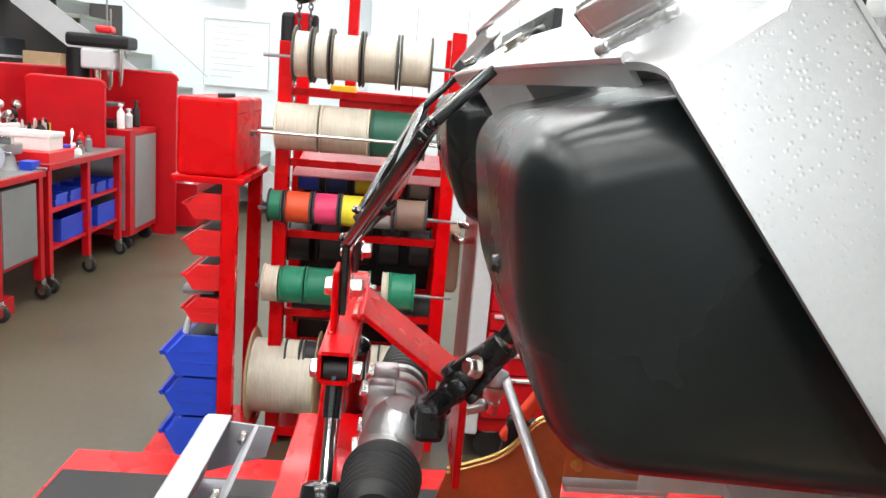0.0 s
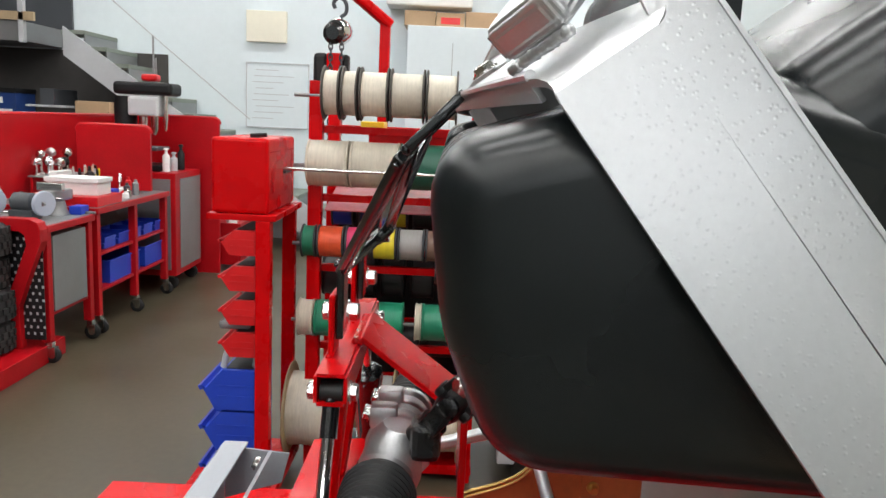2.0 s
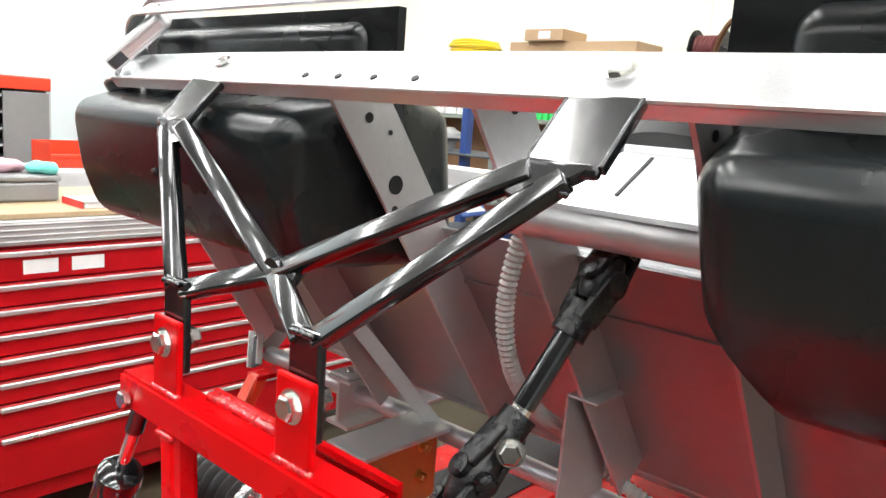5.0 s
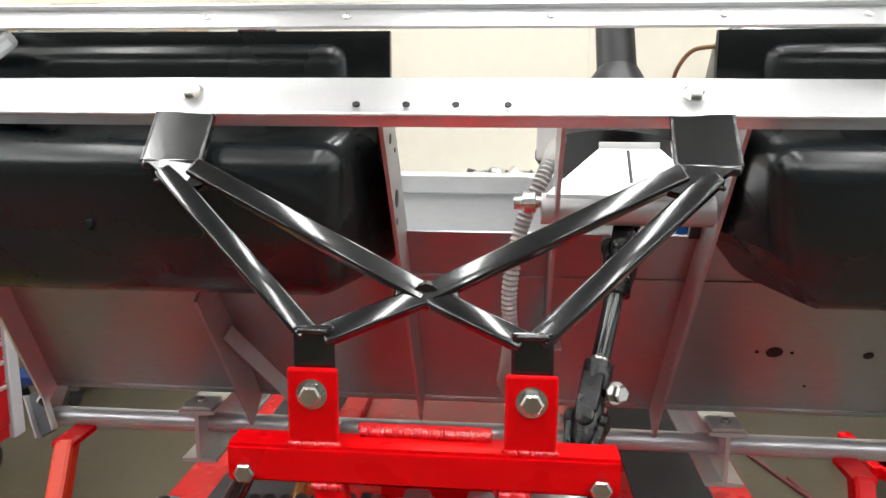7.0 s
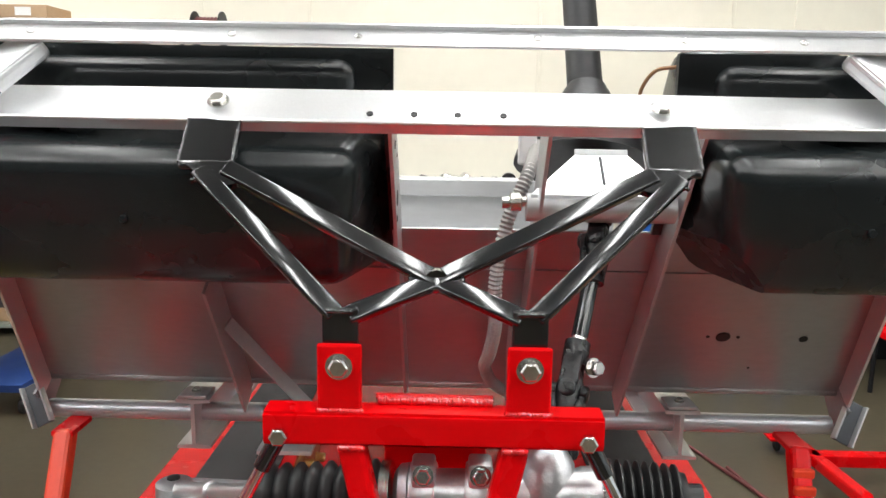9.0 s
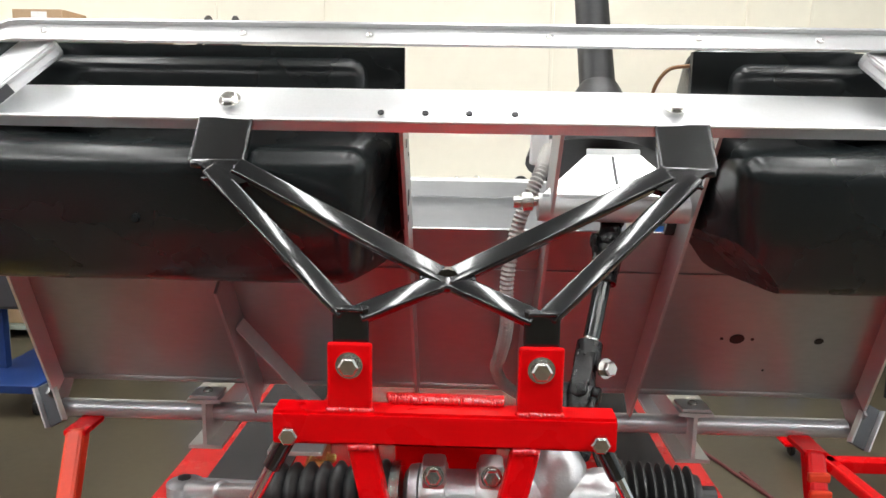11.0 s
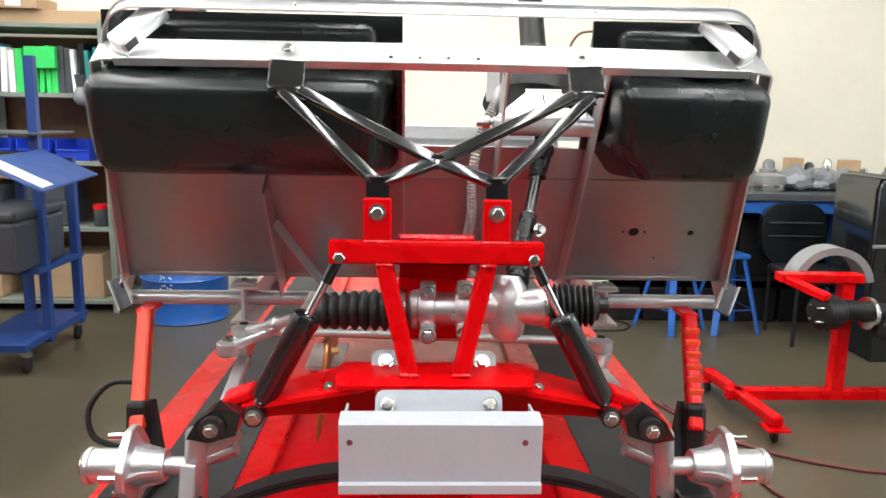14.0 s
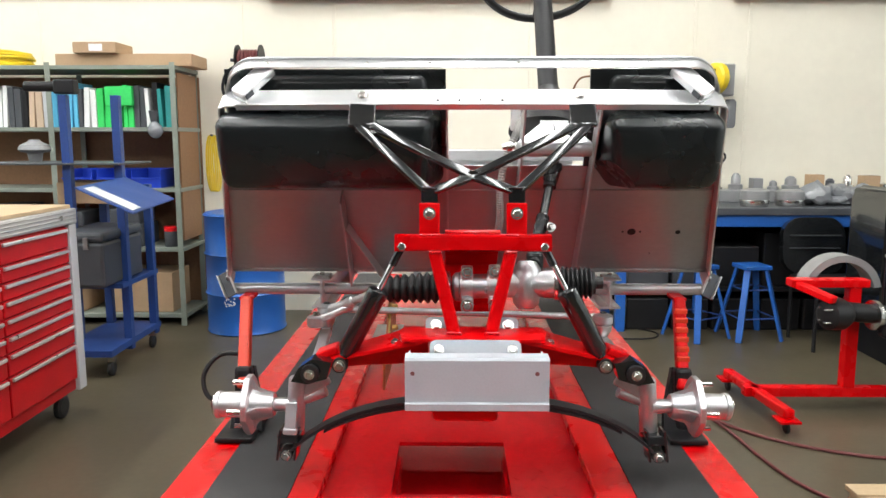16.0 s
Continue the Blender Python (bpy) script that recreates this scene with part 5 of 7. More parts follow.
# blue drum
drum = thing("oil_drum", "blue steel drum with two rolling hoops", "drum")
prof = [(0, 0.283), (0.01, 0.292), (0.03, 0.284), (0.32, 0.284), (0.335, 0.295), (0.35, 0.284), (0.65, 0.284), (0.665, 0.295), (0.68, 0.284), (0.97, 0.284), (0.985, 0.293), (1.0, 0.286)]
part("drum_body", lathe(B(), prof, (-1.60, 4.02, 0), (-1.60, 4.02, 0.88), 40), M_BLUE, drum, "", True, 50)
part("drum_lid", lathe(B(), [(0, 0.27), (1, 0.27)], (-1.60, 4.02, 0.872), (-1.60, 4.02, 0.884), 32), M_BLUE, drum)
part("bung", lathe(B(), [(0, 0.03), (0.8, 0.03), (1, 0.02)], (-1.47, 3.9, 0.884), (-1.47, 3.9, 0.900), 14), M_ZINC, drum)
bm = B()
rnd = random.Random(8)
for k in range(26):
    a = radians(-100 + rnd.uniform(-9, 9))
    z = 0.22 + rnd.uniform(0, 0.12)
    p = Vector((-1.60 + 0.2855 * math.cos(a), 4.02 + 0.2855 * math.sin(a), z))
    box(bm, -0.006, 0.006, -0.001, 0.001, -0.004, 0.004, 0, 1, Matrix.Translation(p) @ pose(0, 0, 0, 0, rnd.uniform(0, 90), math.degrees(a) + 90))
part("torn_label", bm, M_WHITE, drum, "torn white label scraps")

# hose reels on the wall and hanging yellow hose
def reel(x, z, r, mat_side, mat_hose, label):
    rl = thing("hose_reel", label, "hose reel", "hose reels on the wall")
    part("wall_bracket", box(B(), x - 0.03, x + 0.03, 4.50, 4.6, z - 0.05, z + 0.05, 0.004), M_GREY_DK, rl)
    for s in (-1, 1):
        part("side_disc", lathe(B(), [(0, r), (1, r)], (x + s * 0.09 - 0.004, 4.42, z), (x + s * 0.09 + 0.004, 4.42, z), 28), mat_side, rl)
    prof = []
    for k in range(7):
        prof += [(k / 7, r * 0.62), ((k + 0.5) / 7, r * 0.72)]
    part("hose_coil", lathe(B(), prof + [(1, r * 0.62)], (x - 0.085, 4.42, z), (x + 0.085, 4.42, z), 24), mat_hose, rl, "coiled hose", True, 80)
    part("axle", cyl(B(), (x - 0.15, 4.42, z), (x + 0.12, 4.42, z), 0.012), M_GREY_DK, rl)
    return rl


rl = reel(-1.62, 2.02, 0.115, M_BLACK, M_MAROON, "wall reel with black discs and coiled maroon hose")
pts = smooth_path([(-1.70, 4.36, 1.98), (-1.80, 4.40, 1.92), (-1.84, 4.42, 1.80), (-1.80, 4.44, 1.68)], 8)
part("hose_end", tube(B(), pts, 0.012, 8), M_BLACK, rl)
r2 = thing("cable_reel", "yellow disc cable reel with grey bracket on the wall", "cable reel")
part("yellow_disc", lathe(B(), [(0, 0.10), (0.2, 0.115), (0.8, 0.115), (1, 0.10)], (1.92, 4.30, 1.87), (1.99, 4.33, 1.87), 30), M_YELLOW, r2, "yellow plastic disc", True)
part("hub", cyl(B(), (1.89, 4.29, 1.87), (2.0, 4.33, 1.87), 0.03), M_GREY_DK, r2)
part("reel_arm", box(B(), 1.99, 2.10, 4.32, 4.60, 1.74, 1.98, 0.01), M_GREY, r2)
part("canister", lathe(B(), [(0, 0.03), (0.1, 0.045), (0.9, 0.045), (1, 0.03)], (2.12, 4.45, 1.50), (2.12, 4.45, 1.72), 18), M_CLEAR, r2, "clear filter bowl", True)
pts = smooth_path([(2.08, 4.5, 1.5), (2.06, 4.52, 1.36), (2.13, 4.52, 1.28), (2.09, 4.53, 1.20)], 6)
part("cable_tail", tube(B(), pts, 0.008, 8), M_BLACK, r2)
yh = thing("hanging_hose", "yellow coiled air hose hanging by the shelf", "hose")
for k in range(4):
    pts = [Vector((-1.985 + 0.02 * k, 4.5 - 0.012 * k, 1.22)) + Vector((0.035 * math.cos(a), 0, 0.22 * math.sin(a))) for a in [2 * math.pi * j / 24 for j in range(25)]]
    part("loop", tube(B(), pts, 0.007, 8), M_YELLOW, yh, "", True)
part("hook", cyl(B(), (-1.955, 4.6, 1.435), (-1.955, 4.44, 1.445), 0.008), M_GREY_DK, yh)
single("wall_conduit", cyl(B(), (X0, 4.585, 2.53), (X1, 4.585, 2.53), 0.014, n=12), M_GREY, "grey conduit along the wall", "conduit", kind="structure")
single("wall_beam", box(B(), -1.5, 1.18, 4.50, 4.6, 2.50, 2.56, 0.004), M_BROWN, "dark brown shelf edge high on the wall", "wall shelf")
single("wall_beam", box(B(), 2.14, 3.9, 4.50, 4.6, 2.50, 2.56, 0.004), M_BROWN, "dark brown shelf edge high on the wall", "wall shelf")

settle(before, (0.963, 0.98, 0.965), (0, -0.03, 0))

# tall blue trolley
before = top_level()
tr = thing("tool_trolley", "dark blue steel trolley with a tilted tray and lower shelf", "trolley")
for x, y in ((-2.33, 3.02), (-2.04, 3.06), (-2.33, 3.45), (-2.04, 3.45)):
    z1 = 1.65 if y < 3.3 else 1.1
    part("post", box(B(), x - 0.024, x + 0.024, y - 0.024, y + 0.024, 0.10, z1, 0.003), M_BLUE_DK, tr, "blue square post")
part("bottom_shelf", box(B(), -2.36, -2.015, 2.75, 3.5, 0.13, 0.17, 0.003), M_BLUE_DK, tr, "blue bottom shelf")
part("middle_shelf", box(B(), -2.36, -2.015, 2.95, 3.5, 0.50, 0.53, 0.003), M_BLUE_DK, tr)
ta, tu, tv = Vector((-1.933, 2.293, 1.149)), Vector((-0.081, 0.777, 0.011)), Vector((0.314, -0.077, -0.121))
bm = B()
prism(bm, [(0, 0), (1, 0), (1, 1), (0, 1)], tu, tv, -0.006, 0.0, ta)
tray = part("tilted_tray", bm, M_BLUE_DK, tr, "bright blue tilted tray")
for a, b in ((ta, ta + tu), (ta + tu, ta + tu + tv), (ta + tv, ta + tu + tv), (ta, ta + tv)):
    part("tray_edge", flat_bar(B(), a, b, 0.010, 0.006, (0.36, 0, 0.93)), M_BLUE_DK, tray)
bm = B()
prism(bm, [(0.04, 0.10), (0.22, 0.10), (0.22, 0.96), (0.04, 0.96)], tu, tv, -0.0095, -0.0075, ta)
part("paper", bm, M_GREY_LT, tray, "pale paper strip in the tray")
part("tray_arm", flat_bar(B(), ta + tu * 0.95 + tv * 0.1 - Vector((0, 0, 0.012)), (-2.04, 3.06, 1.12), 0.03, 0.02, (0, 0, 1)), M_BLUE_DK, tray)
part("top_board", box(B(), -2.9, -2.0, 2.95, 3.45, 1.240, 1.252, 0.003), M_GREY_DK, tr, "dark board on top")
part("screen_arm", cyl(B(), (-2.55, 3.02, 1.70), (-2.27, 3.02, 1.70), 0.03), M_BLACK, tr)
part("arm_clamp", box(B(), -2.37, -2.25, 2.98, 3.06, 1.655, 1.74, 0.01), M_BLACK, tr)
for x in (-2.32, -2.05):
    for y in (2.82, 3.43):
        part("caster", lathe(B(), [(0, 0.03), (0.2, 0.045), (0.8, 0.045), (1, 0.03)], (x - 0.014, y, 0.046), (x + 0.014, y, 0.046), 16), M_RUBBER, tr)
        part("caster_fork", box(B(), x - 0.02, x + 0.02, y - 0.02, y + 0.02, 0.085, 0.132, 0.003), M_ZINC, tr)
tbx = thing("tool_case", "dark grey plastic tool case on the trolley shelf", "tool case")
part("case_body", box(B(), -2.34, -2.05, 2.80, 3.35, 0.531, 0.80, 0.02), M_GREY_DK, tbx)
part("case_lid", box(B(), -2.345, -2.045, 2.795, 3.355, 0.801, 0.86, 0.02), M_GREY_DK, tbx)
part("latch", box(B(), -2.16, -2.13, 2.785, 2.798, 0.76, 0.83, 0.003), M_GREY, tbx)
bt = thing("machined_part", "shiny machined metal part on the dark board", "metal part")
part("bowl", lathe(B(), [(0, 0.035), (0.4, 0.045), (0.45, 0.08), (0.55, 0.095), (0.75, 0.085), (0.9, 0.04), (1, 0.03)], (-2.62, 3.2, 1.253), (-2.62, 3.2, 1.39), 26), M_GREY, bt, "", True)
single("carton", box(B(), -2.45, -2.14, 3.1, 3.4, 1.0, 1.13, 0.004), M_CARD, "small open carton under the dark board", "carton")

settle(before, (0.986, 0.985, 0.98), (0, -0.022, 0))

# long red tool chest
chest = thing("tool_chest", "long red steel tool chest with grey trim and wooden top", "tool chest")
CX, CY0, CY1, CZ0, CZ1 = -1.90, 0.36, 2.20, 0.13, 0.955
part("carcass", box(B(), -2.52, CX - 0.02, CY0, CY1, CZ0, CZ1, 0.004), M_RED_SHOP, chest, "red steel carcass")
for y in (CY0 + 0.03, CY1 - 0.03):
    part("corner_trim", box(B(), CX - 0.04, CX + 0.004, y - 0.034, y + 0.034, CZ0 - 0.005, CZ1, 0.006), M_GREY_LT, chest, "light grey corner trim")
top = part("top_trim", box(B(), -2.54, CX + 0.006, CY0 - 0.01, CY1 + 0.01, CZ1, CZ1 + 0.075, 0.005), M_ALU, chest, "ribbed aluminium top trim")
for k in range(4):
    part("trim_rib", cyl(B(), (CX + 0.0055, CY0, CZ1 + 0.012 + 0.017 * k), (CX + 0.0055, CY1, CZ1 + 0.012 + 0.017 * k), 0.004, n=8), M_ALU, top)
part("wood_top", box(B(), -2.53, CX - 0.012, CY0 + 0.01, CY1 - 0.01, CZ1 + 0.076, CZ1 + 0.094, 0.003), M_WOOD, chest, "worn pale plywood top")
part("lock", cyl(B(), (CX + 0.006, 2.05, CZ1 + 0.04), (CX + 0.016, 2.05, CZ1 + 0.04), 0.012), M_ZINC, chest)
cw = (CY1 - CY0 - 0.16) / 3
heights = (0.10, 0.075, 0.075, 0.075, 0.075, 0.075, 0.10, 0.18)
for c in range(3):
    y0 = CY0 + 0.075 + c * (cw + 0.006)
    z = CZ1 - 0.012
    for h in heights:
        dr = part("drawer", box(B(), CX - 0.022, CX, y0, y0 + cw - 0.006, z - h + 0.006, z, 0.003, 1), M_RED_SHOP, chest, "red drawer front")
        part("pull", box(B(), CX - 0.001, CX + 0.013, y0 + 0.012, y0 + cw - 0.018, z - 0.020, z - 0.004, 0.003, 1), M_BAR, dr, "full width silver drawer pull")
        z -= h
for y in (0.52, 0.66):
    part("drawer_label", box(B(), CX + 0.0005, CX + 0.0015, y, y + 0.10, CZ1 - 0.088, CZ1 - 0.045, 0, 1, None), M_WHITE, chest, "white paper label")
for x in (-2.45, CX - 0.07):
    for y in (CY0 + 0.12, 1.28, CY1 - 0.12):
        part("caster", lathe(B(), [(0, 0.04), (0.2, 0.058), (0.8, 0.058), (1, 0.04)], (x - 0.018, y, 0.059), (x + 0.018, y, 0.059), 20), M_RUBBER, chest, "grey caster wheel")
        part("caster_fork", box(B(), x - 0.026, x + 0.026, y - 0.03, y + 0.03, 0.112, CZ0, 0.004), M_ZINC, chest)
part("side_handle", tube(B(), smooth_path([(-2.35, CY0, 0.86), (-2.35, CY0 - 0.07, 0.86), (-2.05, CY0 - 0.07, 0.86), (-2.05, CY0, 0.86)], 6), 0.014, 10), M_ZINC, chest, "chromed side handle", True)
single("rag", box(B(), -2.30, -2.12, CY0 - 0.105, CY0 - 0.045, 0.62, 0.885, 0.02), M_TAN, "beige rag hung over the chest handle", "rag")
# things on and behind the chest
gb = thing("parts_case", "dark grey metal case on the wooden chest top", "case")
part("case_body", box(B(), -2.50, -2.14, 0.375, 0.72, 1.05, 1.115, 0.01), M_GREY, gb)
part("case_lid", box(B(), -2.505, -2.135, 0.37, 0.725, 1.116, 1.135, 0.006), M_GREY, gb)
bk = thing("catalogue", "thin grey and white catalogue lying on the chest top", "book")
part("pages", box(B(), -2.10, -1.95, 0.72, 1.02, 1.0495, 1.068, 0.002), M_WHITE, bk)
part("cover", box(B(), -2.105, -1.945, 0.715, 1.025, 1.0685, 1.072, 0.001), M_GREY_LT, bk)
part("spine", box(B(), -2.105, -1.945, 0.712, 0.7145, 1.0495, 1.072), M_RED_BIN, bk)
for pos, mt, lb in (((-2.28, 0.60, 1.155), M_PINK, "crumpled pink shop rag on the grey case"), ((-2.22, 0.70, 1.152), M_TURQ, "crumpled turquoise shop rag on the grey case")):
    bm = B()
    bmesh.ops.create_icosphere(bm, subdivisions=3, radius=0.055, matrix=Matrix.Translation(pos) @ Matrix.Diagonal((1.2, 0.9, 0.45, 1)))
    for v in bm.verts:
        v.co += (v.co - Vector(pos)).normalized() * noise.noise(v.co * 22) * 0.03
        v.co.z = max(v.co.z, 1.1355)
    single("rag", bm, mt, lb, "rag", smooth=True)
pc = thing("parts_cabinet", "grey cabinet of small shelves with an orange top", "parts cabinet")
px0, px1, py0, py1 = -3.75, -3.35, 0.54, 1.14
part("cabinet_stand", box(B(), px0, px1, py0, py1, 0.0, 0.98, 0.004), M_GREY, pc)
part("cabinet_back", box(B(), px0, px0 + 0.01, py0, py1, 0.98, 1.40), M_GREY_DK, pc)
for y in (py0, (py0 + py1) / 2, py1):
    part("divider", box(B(), px0, px1, y - 0.012, y + 0.012, 0.98, 1.40, 0.002), M_GREY_LT, pc)
for k in range(6):
    z = 1.0 + 0.075 * k
    part("small_shelf", box(B(), px0, px1, py0, py1, z - 0.012, z, 0.001, 1), M_GREY_LT, pc)
part("orange_top", box(B(), px0 - 0.01, px1 + 0.01, py0 - 0.01, py1 + 0.01, 1.40, 1.46, 0.006), M_ORANGE, pc, "orange painted top")
part("grey_door", box(B(), px1, px1 + 0.012, py1 - 0.20, py1, 1.0, 1.39, 0.003), M_GREY, pc)
open_bin("storage_bin", -2.95, -2.75, 0.92, 1.15, 1.10, 1.2, M_ORANGE, "orange plastic bin behind the chest", "bin", "", "+x")
single("bin_stand", box(B(), -2.98, -2.62, 0.85, 1.5, 0.0, 1.099, 0.006), M_GREY_LT, "light grey cabinet behind the tool chest", "cabinet")

# workbench with blue frame
before = top_level()
wb = thing("workbench", "steel workbench with bright blue frame along the wall", "workbench")
part("worktop", box(B(), 1.15, 3.9, 3.85, 4.55, 0.875, 0.925, 0.004), M_GREY_DK, wb, "dark grey steel worktop")
part("front_rail", box(B(), 1.16, 3.88, 3.87, 3.91, 0.79, 0.874, 0.003), M_BLUE, wb, "bright blue front rail")
for x in (1.2, 2.9, 3.8):
    for y in (3.95, 4.48):
        part("leg", box(B(), x - 0.035, x + 0.035, y - 0.03, y + 0.03, 0.0, 0.789, 0.003), M_BLUE, wb, "blue leg")
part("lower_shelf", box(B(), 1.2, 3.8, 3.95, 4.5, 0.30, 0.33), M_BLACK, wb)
# black panel added for the darkness under the bench
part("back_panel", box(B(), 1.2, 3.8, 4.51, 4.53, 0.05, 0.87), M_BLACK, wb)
rnd = random.Random(17)
x = 1.26
# dark crates added as filler, their colour deepening the under-bench shade
while x < 3.7:
    w = rnd.uniform(0.25, 0.42)
    h = rnd.uniform(0.28, 0.44)
    if not any(x - 0.04 < q < x + w + 0.04 for q in (2.9,)):
        single("crate", box(B(), x, x + w - 0.03, 4.0, 4.42, 0.331, 0.331 + h, 0.01), M_BLACK if rnd.random() < 0.7 else M_GREY_DK, "dark filler crate deepening the shade on the shelf under the bench", "crate", "crates under the bench")
    single("crate", box(B(), x, x + w - 0.03, 3.98, 4.40, 0.002, 0.24, 0.01), M_BLACK, "black filler crate deepening the shade on the floor under the bench", "crate", "crates under the bench")
    x += w
blue_rack = thing("pallet_rack", "blue slotted rack uprights seen under the cart", "rack")
for x in (-1.0, -0.93, 0.95):
    part("upright", box(B(), x - 0.03, x + 0.03, 4.1, 4.16, 0, 0.95, 0.003), M_BLUE, blue_rack)
    for k in range(8):
        part("slot", box(B(), x - 0.012, x + 0.012, 4.0985, 4.0995, 0.08 + 0.1 * k, 0.12 + 0.1 * k), M_BLACK, blue_rack)
part("beam", box(B(), -1.03, 0.98, 4.1, 4.15, 0.5, 0.58, 0.003), M_BLUE, blue_rack)


def bench_item(kind, x, y, r, h, label, mt):
    it = thing(kind, label, kind.replace("_", " "), "things on the workbench")
    part("base", lathe(B(), [(0, r * 0.9), (0.3, r), (0.4, r * 0.98)], (x, y, 0.926), (x, y, 0.926 + h), 26), M_ZINC, it, "", True)
    part("cover", lathe(B(), [(0.4, r * 0.98), (0.5, r), (0.9, r * 0.95), (1, r * 0.6)], (x, y, 0.926), (x, y, 0.926 + h), 26), mt, it, "", True)
    return it


bench_item("brake_drum", 2.17, 4.0, 0.105, 0.13, "grey brake drum with a bare metal band on the bench", M_GREY)
bench_item("brake_drum", 2.45, 4.05, 0.105, 0.12, "grey brake drum with a bare metal band on the bench", M_GREY)
single("bench_ledge", box(B(), 1.25, 3.85, 4.36, 4.54, 0.926, 1.02, 0.006), M_GREY, "grey steel ledge along the back of the bench", "ledge")
rnd = random.Random(44)
for k in range(17):
    x = 1.35 + 0.145 * k + rnd.uniform(-0.03, 0.03)
    r, h = rnd.uniform(0.035, 0.065), rnd.uniform(0.05, 0.13)
    if k % 3 == 1:
        single("parts_box", box(B(), x - r, x + r, 4.40, 4.50, 1.021, 1.021 + h, 0.004), rnd.choice((M_GREY_LT, M_GREY, M_CARD, M_GREY_DK)), "small grey parts box on the bench ledge", "box", "things on the bench ledge")
    else:
        single("machine_fitting", lathe(B(), [(0, r), (0.3, r), (0.35, r * 0.7), (0.8, r * 0.65), (1, r * 0.3)], (x, 4.45, 1.021), (x, 4.45, 1.021 + h), 16), rnd.choice((M_GREY, M_GREY_DK, M_ZINC, M_CAST)), "turned metal fitting on the bench ledge", "metal part", "things on the bench ledge", smooth=True, angle=40)
rnd = random.Random(4)
for k in range(3):
    x = 2.68 + 0.17 * k
    bm = B()
    c = Vector((x, 4.12, 1.0))
    bmesh.ops.create_icosphere(bm, subdivisions=3, radius=0.11, matrix=Matrix.Translation(c) @ Matrix.Diagonal((1.15, 0.9, 0.75, 1)))
    for v in bm.verts:
        v.co += (v.co - c).normalized() * noise.noise(v.co * 17 + Vector((k, 0, 0))) * 0.045
        v.co.z = max(v.co.z, 0.9265)
    single("parts_bag", bm, M_CLEAR, "crumpled clear plastic bag of parts on the bench", "plastic bag", "bags on the bench", smooth=True, angle=25)


def stool(x, y, rz):
    st = thing("stool", "blue painted steel work stool with four splayed legs", "stool", "blue stools")
    part("seat", box(B(), -0.10, 0.10, -0.10, 0.10, 0.50, 0.53, 0.006), M_BLUE, st)
    for k in range(4):
        a = radians(45 + 90 * k)
        part("leg", flat_bar(B(), (0.23 * math.cos(a), 0.23 * math.sin(a), 0), (0.10 * math.cos(a), 0.10 * math.sin(a), 0.50), 0.045, 0.022, (math.cos(a), math.sin(a), 0)), M_BLUE, st)
    for z, r in ((0.16, 0.19), (0.36, 0.14)):
        pts = [(r * math.cos(a), r * math.sin(a), z) for a in [radians(45 + 90 * k) for k in range(5)]]
        for p, q in zip(pts, pts[1:]):
            part("rung", cyl(B(), p, q, 0.006, n=8), M_BLUE_DK, st)
    st.matrix_basis = pose(x, y, 0, 0, 0, rz)
    return st


s1 = stool(2.10, 3.80, 8)
copy_thing(s1, pose(1.72, 3.80, 0, 0, 0, 30))
copy_thing(s1, pose(0.72, 3.9, 0, 0, 0, 20))
ch = thing("office_chair", "black vinyl chair with a curved tubular frame", "chair")
part("seat", box(B(), 2.36, 2.84, 3.36, 3.80, 0.40, 0.47, 0.03, 3), M_BLACK, ch)
bm = B()
prism(bm, rounded(0.44, 0.40, 0.13, 6), (1, 0, 0), (0, 0.15, 0.99), -0.03, 0.03, (2.52, 3.80, 0.665))
bmesh.ops.bevel(bm, geom=[e for e in bm.edges if e.calc_face_angle(0) > 1.2], offset=0.015, segments=2, affect="EDGES")
back = part("backrest", bm, M_BLACK_GLOSS, ch, "rounded glossy black back", True, 40)
for k in range(3):
    part("slat_groove", box(B(), 2.34, 2.70, 3.755, 3.764, 0.56 + 0.09 * k, 0.566 + 0.09 * k, 0.002), M_GREY_DK, back)
for x, y in ((2.38, 3.40), (2.82, 3.40), (2.38, 3.78), (2.82, 3.78)):
    part("leg", cyl(B(), (x, y, 0.0), (x, y, 0.40), 0.013, n=10), M_BLACK, ch)
pn = thing("boxy_cover", "tall black plastic housing behind the axle stand", "housing")
bm = B()
prism(bm, [(2.60, 0.35), (3.30, 0.35), (3.30, 0.98), (2.90, 1.075), (2.64, 1.12), (2.60, 1.06)], (1, 0, 0), (0, 0, 1), -3.50, -3.05)
bmesh.ops.bevel(bm, geom=list(bm.edges), offset=0.025, segments=3, affect="EDGES")
part("housing", bm, M_BLACK_GLOSS, pn, "", True, 50)
part("edge_strip", box(B(), 2.60, 2.95, 3.035, 3.0485, 0.70, 0.72, 0.003), M_GREY, pn)
part("housing_panel", box(B(), 2.70, 2.95, 3.035, 3.05, 0.55, 1.00, 0.004), M_BLACK_GLOSS, pn)
part("plinth", box(B(), 2.7, 3.2, 3.1, 3.5, 0.0, 0.35, 0.004), M_BLACK, pn)

settle(before, (0.963, 0.98, 0.965), (0, -0.03, 0))

